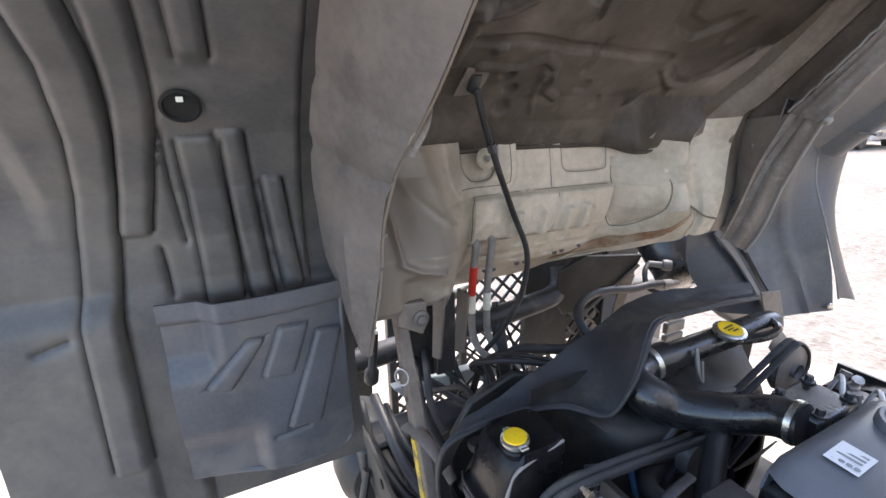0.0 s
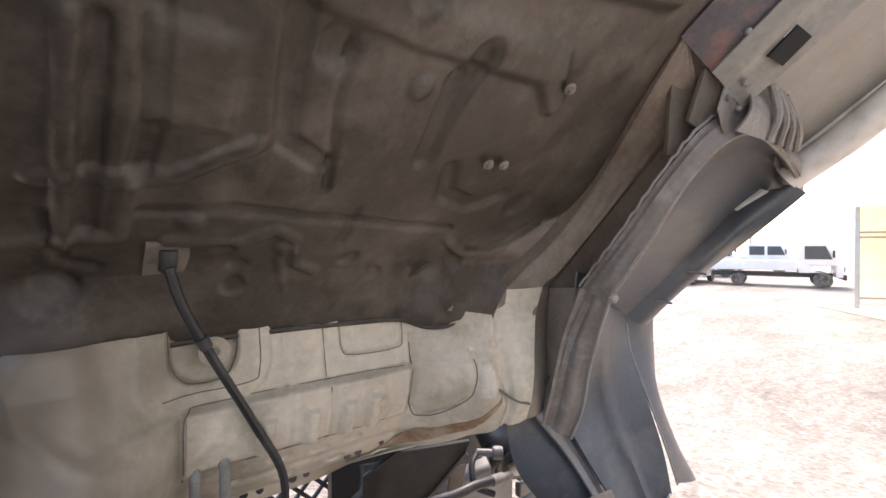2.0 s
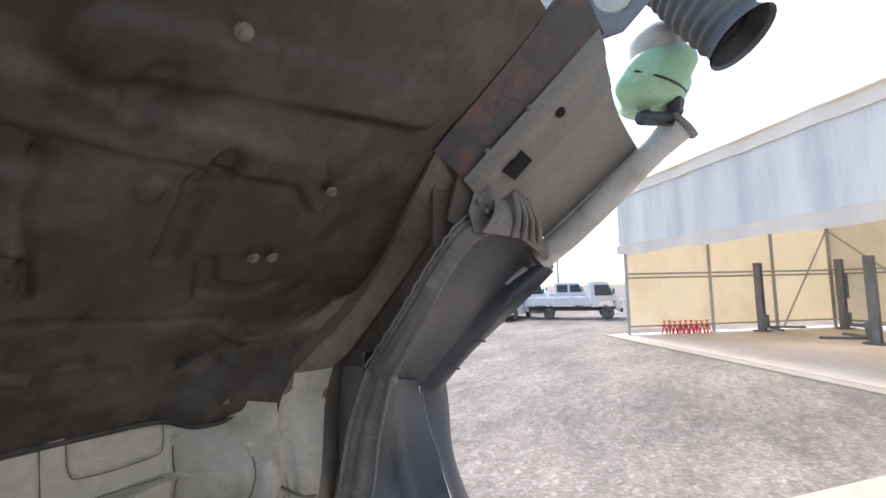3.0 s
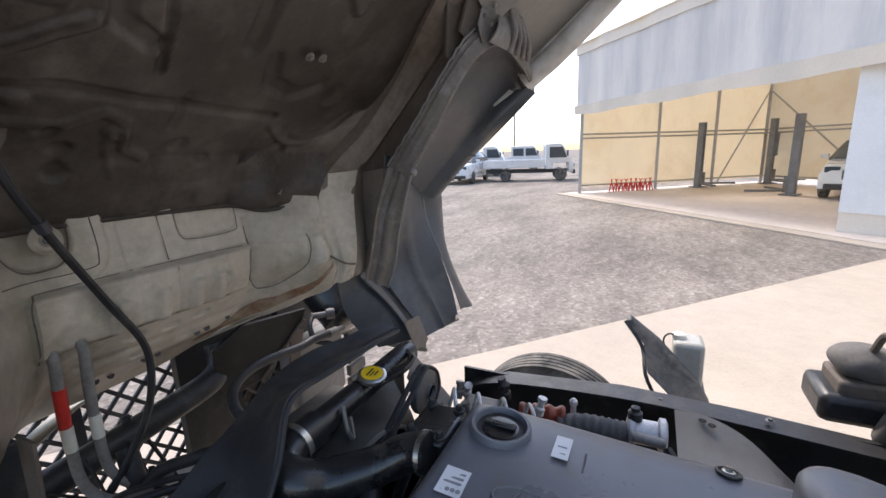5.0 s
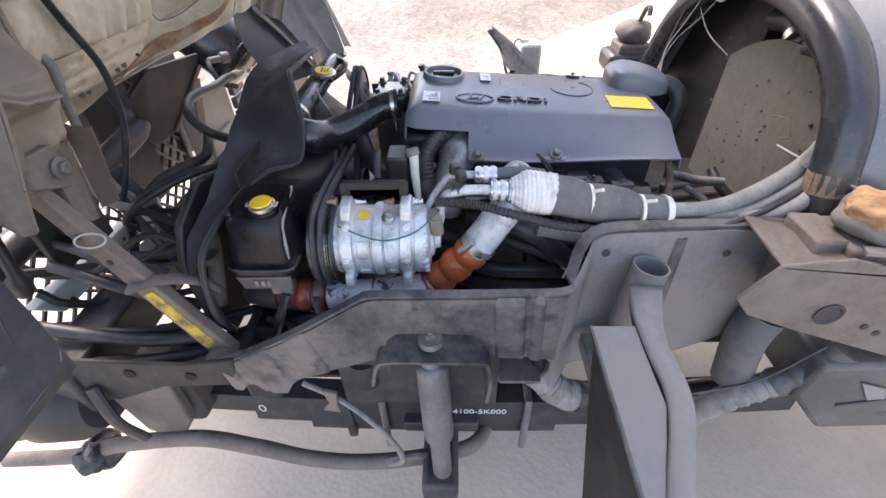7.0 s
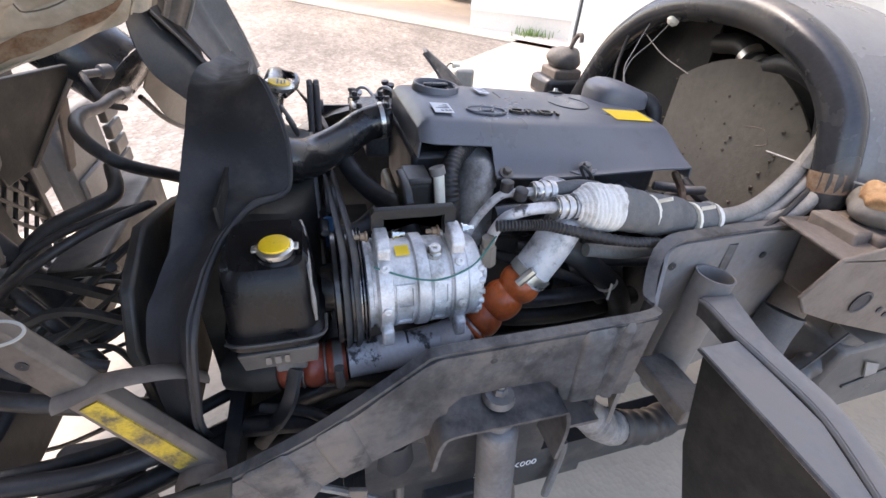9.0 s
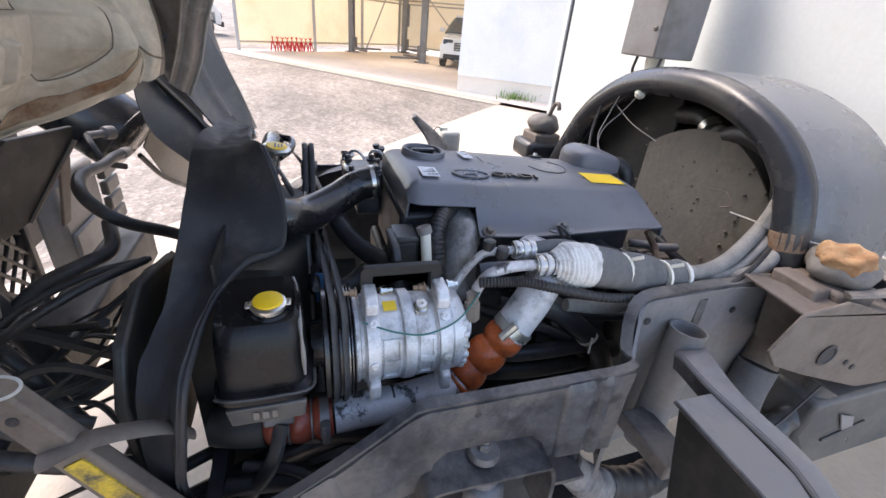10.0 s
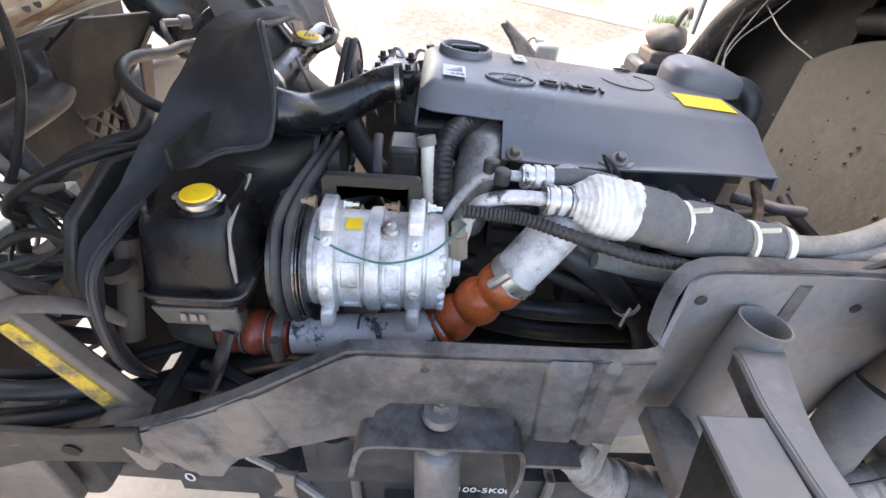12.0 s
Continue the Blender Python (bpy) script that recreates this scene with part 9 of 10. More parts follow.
part("wrap", tube(nb(), [(-0.420, -0.173, 0.484), (-0.420, -0.265, 0.594), (-0.420, -0.353, 0.665)], lambda u: 0.030 * (1 + 0.06 * math.sin(u * 41) + 0.05 * math.sin(u * 97)), 14, 20), M_TAPE, lagp)
part("sleeve", tube(nb(), [(-0.420, -0.348, 0.663), (-0.420, -0.401, 0.713), (-0.420, -0.445, 0.797)], lambda u: 0.032 + 0.003 * math.sin(u * 20), 14, 8), M_LINER, lagp)
part("tie_wire", tube(nb(), [(-0.450, -0.141, 0.660), (-0.450, -0.279, 0.719), (-0.450, -0.366, 0.841)], 0.003, 5), M_BLACK, lagp)
gl = thing("rubber_hose", "thick grey rubber hose passing behind the cab mount", "hose", (-0.36, -0.2, 0.6))
part("hose", tube(nb(), [(-0.370, -0.294, 0.617), (-0.360, -0.279, 0.752), (-0.350, -0.297, 0.831)], 0.045, 16), M_FOAM, gl)
part("hose_end", tube(nb(), [(-0.350, -0.297, 0.831), (-0.330, -0.334, 0.910)], 0.040, 16), M_BROWNSTEEL, gl)

# air-intake hoop behind the engine
hoop = thing("intake_hoop", "glossy black arched guard hoop behind the engine", "hoop", (0.3, -0.4, 1.0))
HP = [(0.80, 0.98), (0.725, 1.11), (0.66, 1.21), (0.575, 1.29), (0.45, 1.362), (0.30, 1.398), (0.13, 1.402), (0.0, 1.375), (-0.115, 1.322), (-0.195, 1.245), (-0.232, 1.165), (-0.248, 1.10), (-0.252, 1.03)]
part("hoop_tube", tube(nb(), [(x, -0.36, z) for x, z in HP], 0.043, 18, 6, ref=(0, 1, 0)), M_HOOP, hoop)


def shell_at(u, v):
    line = spline([(x, 0, z) for x, z in HP], 6)
    f = u * (len(line) - 1)
    i = min(int(f), len(line) - 2)
    p = line[i].lerp(line[i + 1], f - i)
    c = V(0.28, 0, 1.0)
    q = c + (p - c) * (1.045 + 0.045 * smooth(0.05, 0.25, v) - 0.01 * v)
    return V(q.x, -0.37 - 0.27 * v, q.z)


bm = nb()
sheet(bm, shell_at, 60, 6, 0.006, 1)
part("shell", bm, M_SHELL, hoop, "satin grey half-round shell", 50)
bm = nb()
slab(bm, [(0.28 + (x - 0.28) * 1.075, -0.635, 1.0 + (z - 1.0) * 1.075) for x, z in HP] + [(-0.25, -0.625, 0.60), (0.89, -0.625, 0.60)], (0, -0.006, 0))
part("back_panel", bm, M_BLACK, hoop)
bm = nb()
sheet(bm, lambda u, v: V(0.33 - 0.51 * u, -0.40 - 0.03 * u, (0.82 + 0.40 * smooth(0, 0.9, u) * 0 + 0.0) + (1.29 - (0.45 if u < 0.45 else 0.70) * (u - 0.45) ** 2 - 0.82) * v), 28, 10, 0.008, -1)
part("muddy_plate", bm, M_PLATE, hoop, "flat plate caked in dried mud")
# black sheet added to fill the deep dark half of the hoop's opening
bm = nb()
slab(bm, [(0.30, -0.46, 0.72), (0.88, -0.46, 0.72), (0.88, -0.46, 1.02), (0.78, -0.46, 1.19), (0.62, -0.46, 1.33), (0.45, -0.46, 1.385), (0.30, -0.46, 1.40)], (0, -0.008, 0))
part("inner_panel", bm, M_DARK, hoop, "black inner panel")
part("scratch_mark", tube(nb(), [(0.03, -0.385, 1.14), (-0.02, -0.39, 1.15), (-0.05, -0.39, 1.12), (-0.02, -0.39, 1.105)], 0.002, 5, 2), M_BROWNSTEEL, hoop)
bm = nb()
rnd = random.Random(11)
for k in range(46):
    x, z = rnd.uniform(-0.15, 0.36), rnd.uniform(0.9, 1.24)
    bmesh.ops.create_icosphere(bm, subdivisions=1, radius=rnd.uniform(0.002, 0.006), matrix=Matrix.Translation((x, -0.396 - 0.03 * (0.42 - x) / 0.6, z)))
part("mud_clods", bm, M_BROWNSTEEL, hoop, kind="stuff")
part("rust_patch", tube(nb(), [(-0.2405, -0.36, 1.135), (-0.2490, -0.36, 1.092)], 0.0438, 16, 2, False), M_RUST, hoop, "rust worn through the hoop's paint")
part("air_hose", tube(nb(), [(0.30, -0.47, 1.30), (0.20, -0.46, 1.31), (0.12, -0.45, 1.27), (0.02, -0.43, 1.30), (-0.10, -0.42, 1.27), (-0.16, -0.41, 1.18), (-0.17, -0.40, 1.10)], 0.028, 12), M_HOSE, hoop)
part("hose_clamp", tube(nb(), [(0.17, -0.455, 1.295), (0.15, -0.452, 1.285)], 0.034, 14, 1), M_CHROME, hoop)
part("hose_clamp", tube(nb(), [(0.13, -0.452, 1.275), (0.115, -0.45, 1.27)], 0.033, 14, 1), M_DUSTHOSE, hoop)
part("pale_connector", lathe(nb(), [(0.016, 0), (0.018, 0.02), (0.010, 0.03)], (0.365, -0.345, 1.362), (0.3, 0.4, -1), 12), M_WTAPE, hoop)
bm = nb()
bmesh.ops.create_icosphere(bm, subdivisions=2, radius=0.012, matrix=Matrix.Translation((0.37, -0.34, 1.35)))
part("clip", bm, M_WTAPE, hoop)
wires = thing("loose_wires", "thin pale wires hanging inside the hoop", "wires", (0.4, -0.3, 1.1))
for pts in ([(0.37, -0.34, 1.35), (0.40, -0.31, 1.28), (0.42, -0.27, 1.22), (0.36, -0.22, 1.17), (0.26, -0.19, 1.145)], [(0.46, -0.34, 1.345), (0.44, -0.29, 1.26), (0.40, -0.24, 1.20), (0.30, -0.20, 1.15)], [(0.50, -0.35, 1.30), (0.36, -0.33, 1.255), (0.24, -0.34, 1.225)]):
    part("wire", tube(nb(), pts, 0.0018, 5), M_DUSTHOSE, wires)
part("black_wire", tube(nb(), [(0.55, -0.34, 1.30), (0.52, -0.30, 1.20), (0.46, -0.26, 1.12), (0.40, -0.2, 1.08)], 0.006, 6), M_HOSE, wires)

# cargo body
cargo = thing("cargo_box", "white panelled cargo box behind the cab", "cargo box", (0.4, -2.5, 1.0))
bm = nb()
box(bm, (-0.95, -4.6, 1.0), (1.68, -0.80, 3.4))
part("body", bm, M_BOXWHITE, cargo, bevel=0.01)
bm = nb()
box(bm, (1.655, -0.815, 0.98), (1.695, -0.785, 3.4))
part("corner_trim", bm, M_BOXWHITE, cargo, bevel=0.006)
part("edge_seal", tube(nb(), [(1.648, -0.797, 1.0), (1.648, -0.797, 3.38)], 0.005, 6, 1), M_BLACK, cargo)
part("bottom_trim", box(nb(), (-0.95, -0.80, 0.97), (1.66, -0.786, 1.03)), M_CREAMTRIM, cargo, bevel=0.003)
part("subframe", box(nb(), (-0.40, -4.5, 0.78), (-0.28, -0.72, 1.0)), M_BLACK, cargo)
hs = thing("duct_housing", "grey sheet-metal housing on the cargo box wall", "housing", (0.63, -0.6, 1.45))
bm = nb()
slab(bm, [(0.735, -0.50, 1.45), (0.575, -0.53, 1.45), (0.56, -0.70, 1.45), (0.72, -0.70, 1.45)], (0, 0, 0.5))
part("case", bm, M_PRIMEROUT, hs, bevel=0.006)
part("outlet", lathe(nb(), [(0.034, 0), (0.036, -0.02), (0.033, -0.04), (0.036, -0.10), (0.03, -0.14)], (0.645, -0.60, 1.452), (0, 0.1, 1), 18), M_WTAPE, hs, "pale taped outlet pipe")
part("strap", tube(nb(), [(0.70, -0.56, 1.45), (0.69, -0.545, 1.39), (0.64, -0.55, 1.37), (0.60, -0.57, 1.39), (0.59, -0.58, 1.45)], 0.006, 6), M_BLACK, hs)
for z in (1.55, 1.75):
    bm = nb()
    bolt(bm, (0.60, -0.525, z), (-0.2, 1, 0), 0.006, 0.006)
    part("screw", bm, M_STEEL, hs)

# far front wheel and the washer bottle beside it
w = 0.215
prof = [(0.20, 0.0), (0.30, 0.0), (0.345, 0.012), (0.362, 0.03)]
for k in range(5):
    a = 0.034 + k * 0.0305
    prof += [(0.375, a), (0.375, a + 0.023), (0.366, a + 0.0235), (0.366, a + 0.030)]
prof += [(0.362, 0.187), (0.345, 0.205), (0.30, 0.215), (0.20, 0.215)]
wh = part("wheel", lathe(nb(), [(0.21, 0.0), (0.20, 0.02), (0.17, 0.06), (0.06, 0.07), (0.001, 0.07)], (1.38 - w / 2, 0.58, 0.375), (1, 0, 0), 32, False), M_STEEL, axle, "grey steel wheel")
part("tyre", lathe(nb(), prof, (1.38 - w / 2, 0.58, 0.375), (1, 0, 0), 64, False), M_TYRE, wh, "dusty black tyre with ribbed tread")
wbk = thing("washer_bracket", "dark grey pointed steel bracket arm on the far rail", "bracket", (0.9, 0.15, 0.9))
bm = nb()
slab(bm, [(1.05, 0.259, 1.113), (1.05, 0.243, 1.118), (1.04, 0.150, 1.05), (1.0, 0.03, 0.935), (0.95, 0.0, 0.90), (0.92, 0.12, 0.93), (0.93, 0.185, 0.99), (1.02, 0.20, 1.045)], (0.03, 0.003, 0.01))
arm = part("arm", bm, M_RAIL, wbk, bevel=0.004)
part("arm_lip", tube(nb(), [(1.05, 0.262, 1.112), (1.02, 0.205, 1.04), (0.93, 0.19, 0.985), (0.92, 0.165, 0.93)], 0.006, 6, 3), M_BLACK, wbk)
part("foot", box(nb(), (0.80, 0.06, 0.875), (0.95, 0.16, 0.90)), M_RAIL, wbk, bevel=0.006)
bm = nb()
slab(bm, [(0.80, 0.20, 0.885), (0.80, 0.06, 0.885), (0.83, 0.125, 0.965)], (0.012, 0, 0))
part("gusset", bm, M_BLACK, wbk, bevel=0.002)
part("ring", tube(nb(), [V(1.12, 0.115, 1.03) + V(0.0, 0.022 * math.cos(t), 0.028 * math.sin(t)) for t in [math.radians(a) for a in range(-40, 221, 20)]], 0.003, 6), M_BLACK, wbk)
part("shelf", box(nb(), (0.92, 0.0, 0.862), (1.19, 0.11, 0.872)), M_RAIL, wbk, bevel=0.003)
wb_ = thing("washer_bottle", "translucent white washer bottle beside the rail", "bottle", (1.13, 0.06, 0.872))
part("bottle", box(nb(), (1.075, 0.012, 0.872), (1.19, 0.108, 1.045)), M_BOTTLE, wb_, bevel=0.016)
part("lid", lathe(nb(), [(0.022, 0), (0.022, 0.014), (0.018, 0.017)], (1.13, 0.09, 1.043), (0, 0, 1), 16), M_WTAPE, wb_)

# ---- the truck: front end ----
prop = thing("cab_stay", "dusty steel cab stay with a worn yellow tape", "cab stay", (-0.41, 0.95, 0.74))
A, B = V(-0.398, 1.195, 1.255), V(-0.412, 0.945, 0.735)
bm = nb()
side = V(1, 0, 0)
wv = (B - A).normalized().cross(side)
slab(bm, [A - wv * 0.016, A + wv * 0.016, B + wv * 0.03, B - wv * 0.03], side * 0.03)
part("channel", bm, M_BROWNSTEEL, prop, bevel=0.005)
bm = nb()
p, q3 = A.lerp(B, 0.58), A.lerp(B, 0.90)
slab(bm, [p - wv * 0.013 - side * 0.003, p + wv * 0.013 - side * 0.003, q3 + wv * 0.016 - side * 0.003, q3 - wv * 0.016 - side * 0.003], side * 0.004)
part("yellow_tape", bm, M_YTAPE, prop, "worn yellow warning tape")
for k in (0.3, 0.42):
    part("hole", lathe(nb(), [(0.006, 0), (0.007, 0.002), (0.001, 0.002)], A.lerp(B, k), (-1, 0, 0), 10, False), M_BLACK, prop)
part("wire_ring", tube(nb(), [A.lerp(B, 0.30) + V(-0.012 + 0.012 * math.cos(t), -0.03 + 0.03 * math.sin(t), 0.008 * math.cos(t)) for t in [2 * math.pi * k / 14 for k in range(15)]], 0.002, 5), M_WIRE, prop)
part("foot", lathe(nb(), [(0.04, 0), (0.045, 0.02), (0.04, 0.05)], (-0.44, 0.955, 0.735), (1, 0, 0), 18), M_BROWNSTEEL, prop, "round dusty pivot")
part("latch", tube(nb(), [(-0.41, 1.08, 0.97), (-0.40, 1.02, 0.985), (-0.385, 0.95, 0.97), (-0.37, 0.92, 0.93)], lambda u: 0.02 - 0.008 * u, 8, 5, flat=0.4), M_BROWNSTEEL, prop, "bent steel latch arm")
front = thing("front_crossmember", "dusty front crossmember and hinge tube", "crossmember", (0.1, 1.45, 0.7))
part("hinge_tube", tube(nb(), [(-0.52, 1.50, 0.912), (-0.23, 1.50, 0.930), (0.0, 1.50, 0.946), (0.31, 1.51, 0.966), (0.42, 1.54, 0.976), (0.46, 1.57, 1.01), (0.47, 1.59, 1.06)], 0.041, 16), M_BLACK, front, "black hinge tube with an elbow")
part("beam", box(nb(), (-0.48, 1.30, 0.60), (0.85, 1.42, 0.74)), M_BLACK, front, bevel=0.012)
bm = nb()
slab(bm, [(-0.32, 1.455, 0.805), (0.26, 1.47, 0.775), (0.26, 1.47, 0.715), (-0.26, 1.455, 0.735)], (0.0, 0.04, 0.0))
part("white_bar", bm, M_BOXWHITE, front, "white drilled steel bar", bevel=0.004)
for k in range(6):
    part("bar_hole", lathe(nb(), [(0.006, 0), (0.007, 0.002), (0.001, 0.002)], V(-0.26, 1.4525, 0.772).lerp(V(0.22, 1.4665, 0.748), k / 5), (0, -1, 0), 8, False), M_BLACK, front)
bm = lathe(nb(), [(0.03, 0), (0.085, 0.015), (0.115, 0.06), (0.12, 0.15), (0.105, 0.20), (0.115, 0.23), (0.115, 0.32), (0.08, 0.36), (0.04, 0.375)], (-0.42, 1.30, 0.60), (0.0, 1, -0.05), 28)
for v in bm.verts:
    v.co += v.normal * 0.012 * noise.noise(v.co * 18)
part("steering_box", bm, M_DARK, front, "greasy black steering gear")
part("drop_arm", tube(nb(), [(-0.47, 1.27, 0.70), (-0.50, 1.24, 0.60), (-0.50, 1.20, 0.52)], 0.018, 10, 4, flat=0.6), M_DARK, front)
part("steering_joint", lathe(nb(), [(0.012, 0), (0.02, 0.01), (0.02, 0.04), (0.012, 0.05), (0.01, 0.16)], (-0.44, 1.27, 0.98), (0.1, -0.1, 1), 12), M_DARK, front)
# dark block added behind the hinge plates where bright ground showed through
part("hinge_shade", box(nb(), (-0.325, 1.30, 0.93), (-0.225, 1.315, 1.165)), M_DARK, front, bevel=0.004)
part("black_plate", box(nb(), (-0.245, 1.26, 0.95), (-0.185, 1.29, 1.20)), M_BLACK, front, bevel=0.004)
bm = nb()
slab(bm, [(-0.465, 0.90, 0.80), (-0.46, 1.02, 0.775), (-0.46, 1.30, 0.79), (-0.46, 1.46, 0.76), (-0.46, 1.46, 0.64), (-0.46, 1.24, 0.63), (-0.46, 1.10, 0.69), (-0.46, 0.92, 0.70)], (0.012, 0, 0))
part("rail_end", bm, M_HANGER, front, "dusty rail end plate", bevel=0.004)
for y, z in ((1.02, 0.735), (1.16, 0.745)):
    part("rail_hole", lathe(nb(), [(0.013, 0), (0.014, 0.002), (0.001, 0.0025)], (-0.461, y, z), (-1, 0, 0), 14, False), M_VOID, front)
# dark panel added to stop bright ground showing through the mesh
part("mesh_backing", box(nb(), (0.36, 1.66, 0.60), (0.60, 1.69, 1.06)), M_DARK, front, "dark panel added behind the mesh")
can = thing("vacuum_canister", "dusty black air canister under the cab corner", "canister", (0.94, 1.34, 0.95))
part("canister", lathe(nb(), [(0.02, -0.004), (0.05, 0.0), (0.095, 0.008), (0.122, 0.026), (0.130, 0.05), (0.130, 0.25), (0.120, 0.275), (0.07, 0.29)], (0.945, 1.315, 1.005), (0.10, 0.74, 0.62), 36), M_BLACKGLOSS, can)
part("canister_rim", tube(nb(), [V(0.945, 1.315, 1.005) + V(0.10, 0.74, 0.62).normalized() * 0.045 + (V(0.99, -0.10, -0.04) * math.cos(a) + V(0.03, -0.64, 0.77) * math.sin(a)) * 0.131 for a in [2 * math.pi * k / 24 for k in range(25)]], 0.005, 6, 1), M_BLACK, can)
bm = nb()
slab(bm, [(0.740, 1.410, 1.120), (0.724, 1.417, 1.080), (0.590, 1.530, 0.865), (0.45, 1.53, 0.87), (0.386, 1.50, 0.95), (0.386, 1.50, 1.076), (0.48, 1.46, 1.14)], (0.01, 0.02, 0.0))
part("mounting_plate", bm, M_DARK, can, "dark grimy mounting plate", bevel=0.004)
part("plate_edge", tube(nb(), [(0.728, 1.413, 1.080), (0.66, 1.47, 0.975), (0.588, 1.527, 0.866)], 0.007, 6, 3), M_BROWNSTEEL, can, "worn lower edge of the plate")
part("bracket_leg", slab(nb(), [(0.69, 1.45, 1.03), (0.76, 1.45, 1.02), (0.75, 1.50, 0.80), (0.70, 1.50, 0.80)], (0.0, 0.010, 0.0)), M_BROWNSTEEL, can, "rusty brown bracket leg", bevel=0.003)
part("port", lathe(nb(), [(0.012, 0), (0.012, 0.05), (0.021, 0.054), (0.023, 0.07), (0.021, 0.085), (0.008, 0.088)], (0.745, 1.385, 1.09), (0.75, -0.55, -0.05), 12), M_STEEL, can)
part("nipple", lathe(nb(), [(0.017, 0), (0.017, 0.05), (0.012, 0.055), (0.012, 0.09), (0.007, 0.095)], (0.73, 1.30, 1.035), (1, 0.02, -0.12), 12), M_DUSTHOSE, can)
part("hose", tube(nb(), [(0.76, 1.30, 1.032), (0.66, 1.30, 1.045), (0.569, 1.30, 1.047), (0.42, 1.285, 1.075), (0.314, 1.26, 1.085), (0.24, 1.225, 1.075), (0.21, 1.18, 1.045), (0.225, 1.14, 1.01), (0.270, 1.08, 0.965), (0.26, 1.03, 0.95)], 0.015, 10), M_HOSE, can)
part("elbow_hose", tube(nb(), [(0.745, 1.385, 1.09), (0.70, 1.36, 1.07), (0.69, 1.33, 1.02), (0.74, 1.30, 0.99)], 0.010, 8), M_HOSE, can)
lamp = thing("headlamp_back", "grey plastic back of a headlamp unit", "headlamp", (0.75, 1.5, 0.75))
part("case", box(nb(), (0.74, 1.52, 0.58), (1.08, 1.60, 0.93)), M_PRIMEROUT, lamp, bevel=0.02)
part("case_step", box(nb(), (0.76, 1.505, 0.60), (1.0, 1.522, 0.74)), M_PRIMEROUT, lamp, bevel=0.012)
for k in range(5):
    part("case_rib", box(nb(), (1.09, 1.50, 0.56 + 0.066 * k), (1.22, 1.53, 0.618 + 0.066 * k)), M_LINER, lamp, bevel=0.008)
# wire-mesh grille
gr = thing("grille", "black diamond mesh front grille", "grille", (0.2, 1.72, 0.35))
gx0, gx1, gz0, gz1, gy = -0.22, 0.86, 0.42, 1.04, 1.72
step = 0.078
n = int((gx1 - gx0 + gz1 - gz0) / step) + 1
for sgn in (1, -1):
    for k in range(n):
        c = gx0 - (gz1 - gz0) + k * step + 0.02
        pts = []
        for z in (gz0, gz1):
            pts.append([c + (z - gz0), z])
        (xa, za), (xb, zb) = pts
        t0 = max(0, (gx0 - xa) / (xb - xa))
        t1 = min(1, (gx1 - xa) / (xb - xa))
        if t1 - t0 < 0.03:
            continue
        p, q4 = (xa + (xb - xa) * t0, za + (zb - za) * t0), (xa + (xb - xa) * t1, za + (zb - za) * t1)
        if sgn < 0:
            p, q4 = (gx0 + gx1 - p[0], p[1]), (gx0 + gx1 - q4[0], q4[1])
        part("mesh_bar", tube(nb(), [(p[0], gy + 0.002 * sgn, p[1]), (q4[0], gy + 0.002 * sgn, q4[1])], 0.0075, 6, 1), M_BLACK, gr)
for z0, z1, x0, x1 in ((gz0 - 0.03, gz0, gx0 - 0.03, gx1 + 0.03), (gz1, gz1 + 0.03, gx0 - 0.03, gx1 + 0.03), (gz0, gz1, gx0 - 0.03, gx0), (gz0, gz1, gx1, gx1 + 0.03)):
    part("grille_frame", box(nb(), (x0, gy - 0.02, z0), (x1, gy + 0.02, z1)), M_BLACK, gr, bevel=0.004)
for x in (0.05, 0.42):
    part("grille_post", box(nb(), (x, gy - 0.05, gz0), (x + 0.03, gy - 0.02, gz1)), M_BLACK, gr, bevel=0.004)
# wiring and hoses between radiator and hinge tube
loom = thing("wiring_loom", "tangle of black cables and hoses behind the grille", "cables", (0.0, 1.25, 0.7))
rnd = random.Random(21)
for k in range(17):
    a = V(rnd.uniform(-0.30, 0.15), rnd.uniform(1.42, 1.62), rnd.uniform(0.74, 1.02))
    b = V(rnd.uniform(-0.26, 0.30), rnd.uniform(1.04, 1.09), rnd.uniform(0.72, 1.02))
    m1 = a.lerp(b, 0.28) + V(rnd.uniform(-0.12, 0.10), rnd.uniform(-0.06, 0.06), rnd.uniform(-0.22, -0.04))
    m2 = a.lerp(b, 0.70) + V(rnd.uniform(-0.10, 0.10), rnd.uniform(-0.06, 0.06), rnd.uniform(-0.20, 0.06))
    part("cable", tube(nb(), [a, m1, m2, b], rnd.choice((0.004, 0.005, 0.006, 0.009, 0.012)), 6), M_DARK, loom)
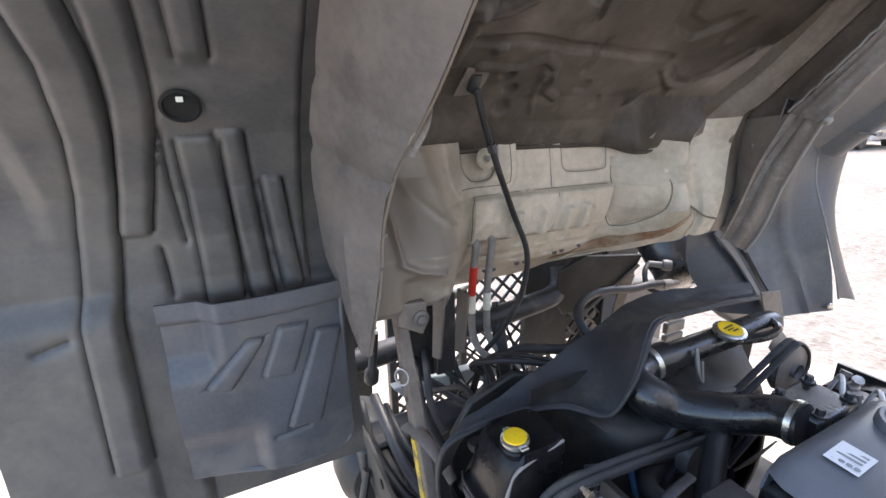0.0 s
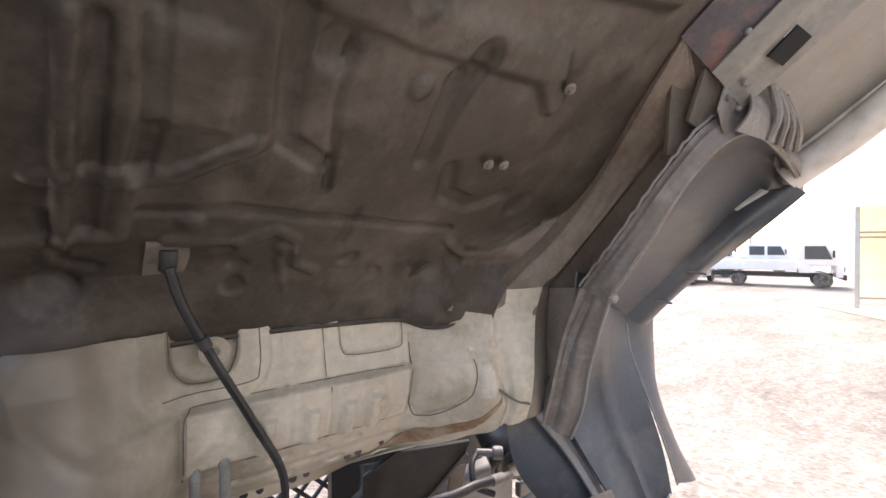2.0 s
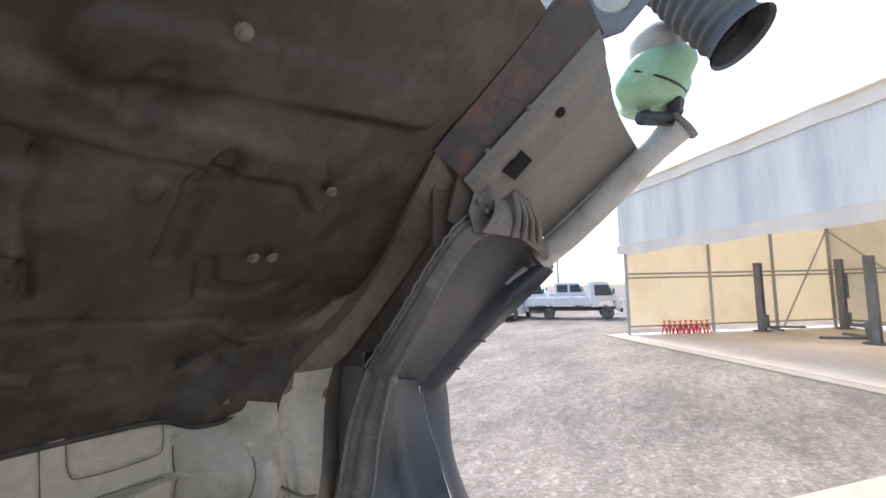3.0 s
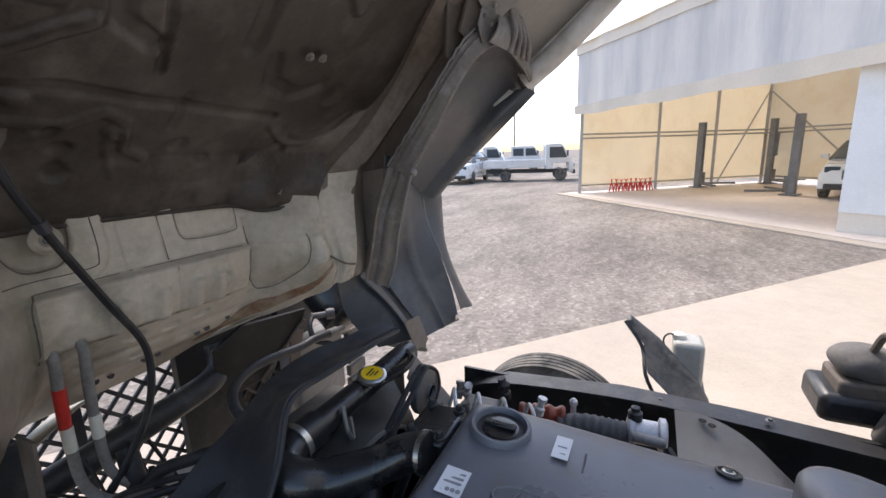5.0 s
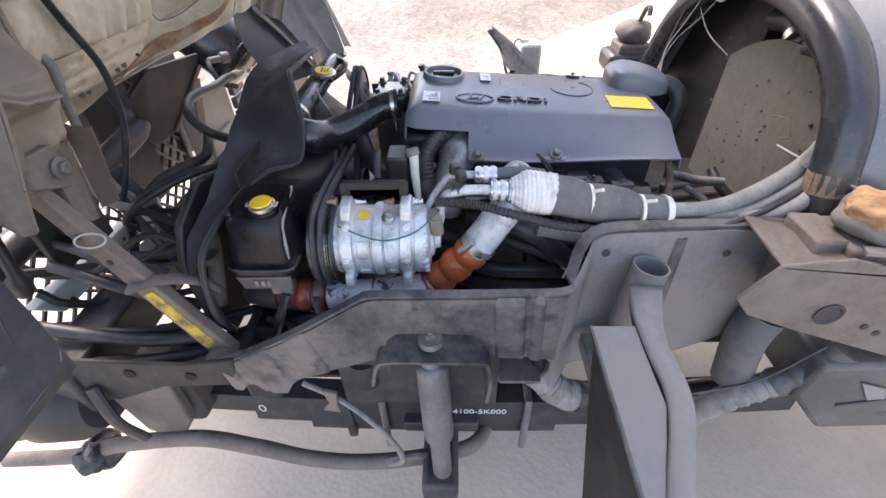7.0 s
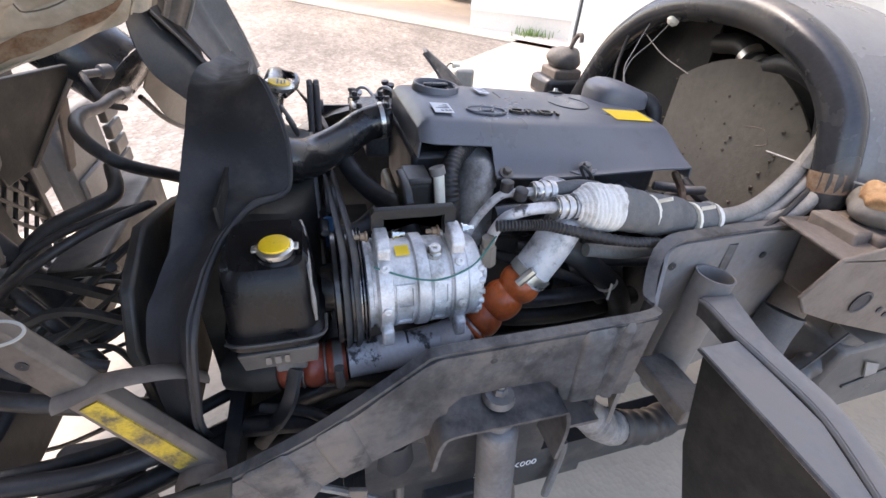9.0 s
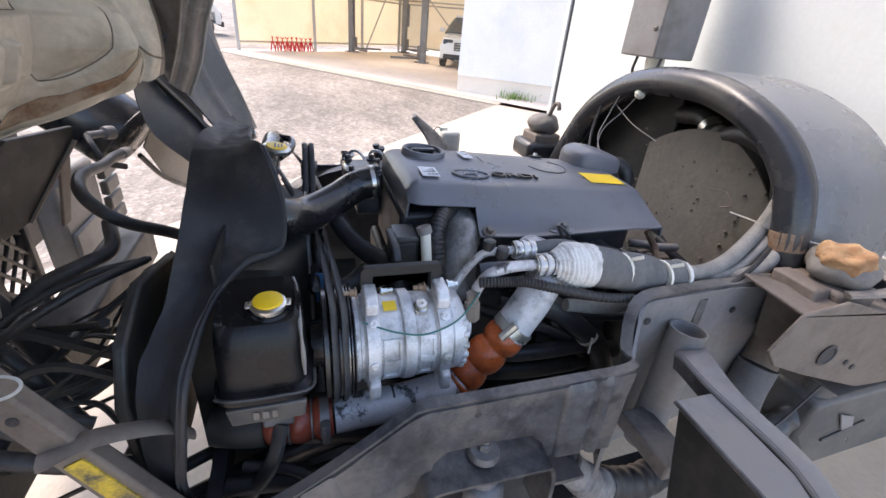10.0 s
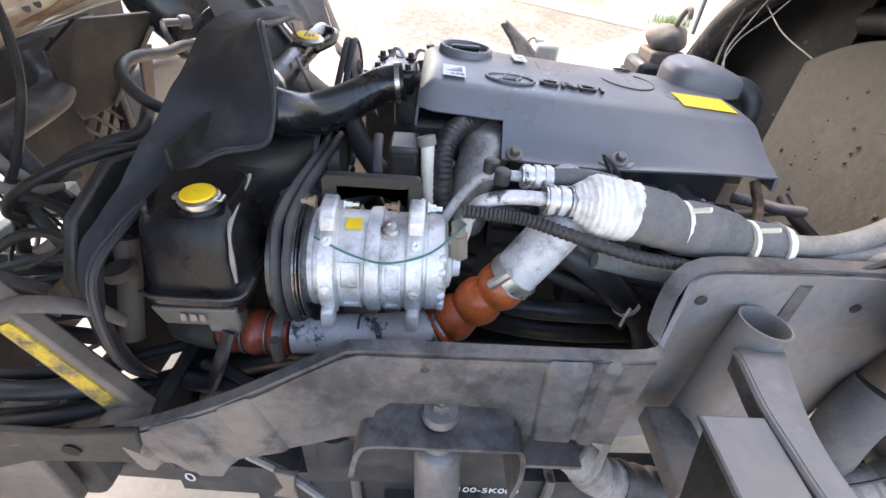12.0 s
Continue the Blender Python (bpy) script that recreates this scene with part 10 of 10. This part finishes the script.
for pts, r in (([(-0.42, 1.10, 0.70), (-0.25, 1.08, 0.70), (0.0, 1.05, 0.71), (0.3, 1.02, 0.72)], 0.022), ([(-0.42, 1.14, 0.64), (-0.2, 1.12, 0.645), (0.1, 1.08, 0.65)], 0.02), ([(-0.38, 1.02, 0.66), (-0.34, 0.94, 0.66), (-0.32, 0.80, 0.68), (-0.30, 0.62, 0.70)], 0.028), ([(-0.36, 1.04, 0.71), (-0.31, 0.92, 0.715), (-0.27, 0.78, 0.73), (-0.24, 0.6, 0.74)], 0.025), ([(0.02, 1.33, 0.90), (0.05, 1.26, 0.96), (0.09, 1.20, 0.98), (0.16, 1.17, 0.98), (0.26, 1.2, 1.0)], 0.016), ([(-0.04, 1.34, 0.93), (-0.06, 1.28, 0.84), (-0.10, 1.2, 0.72)], 0.014), ([(0.03, 1.37, 1.0), (0.02, 1.33, 0.93), (0.03, 1.30, 0.82), (0.02, 1.25, 0.70)], 0.024)):
    part("pipe", tube(nb(), pts, r, 10), M_HOSE, loom)
for pts, r in (([(-0.34, 1.30, 0.97), (-0.36, 1.16, 0.93), (-0.35, 1.08, 0.88), (-0.32, 1.03, 0.83)], 0.013), ([(-0.40, 1.40, 0.84), (-0.40, 1.215, 0.80), (-0.395, 1.10, 0.785), (-0.37, 1.0, 0.775)], 0.016),
               ([(-0.30, 1.30, 1.0), (-0.33, 1.20, 0.99), (-0.345, 1.12, 0.945), (-0.33, 1.05, 0.90)], 0.010), ([(-0.26, 1.32, 1.02), (-0.30, 1.21, 1.01), (-0.325, 1.13, 0.97), (-0.32, 1.06, 0.93)], 0.010), ([(0.02, 1.06, 1.02), (-0.08, 1.12, 1.03), (-0.14, 1.20, 1.0), (-0.12, 1.28, 0.93), (-0.05, 1.32, 0.86)], 0.009), ([(0.10, 1.08, 0.98), (0.0, 1.14, 1.01), (-0.06, 1.24, 0.98), (-0.06, 1.32, 0.90)], 0.007)):
    part("hose", tube(nb(), pts, r, 10), M_HOSE, loom)
for pts, r in (([(-0.30, 0.88, 0.715), (-0.38, 1.00, 0.735), (-0.43, 1.14, 0.745), (-0.44, 1.34, 0.74), (-0.42, 1.5, 0.75)], 0.017), ([(-0.28, 0.90, 0.68), (-0.36, 1.02, 0.695), (-0.40, 1.16, 0.705), (-0.41, 1.40, 0.70)], 0.021), ([(-0.24, 0.94, 0.73), (-0.32, 1.06, 0.755), (-0.36, 1.2, 0.77), (-0.36, 1.42, 0.78)], 0.012)):
    part("hose", tube(nb(), pts, r, 10), M_DARK, loom)
part("side_seal", tube(nb(), [(0.029, 1.000, 0.968), (-0.117, 1.000, 0.942), (-0.216, 1.000, 0.960)], 0.012, 8, 4, flat=0.5), M_RUBBER, loom)
part("drain_pipe", tube(nb(), [(-0.216, 1.000, 0.960), (-0.240, 1.000, 0.902), (-0.296, 1.000, 0.800)], 0.020, 12), M_BROWNSTEEL, loom, "short dusty drain pipe")
part("pipe_socket", lathe(nb(), [(0.024, -0.01), (0.026, 0.0), (0.022, 0.006), (0.001, 0.004)], (-0.267, 0.990, 0.933), (0.0, 0.05, 1), 16), M_BROWNSTEEL, loom)
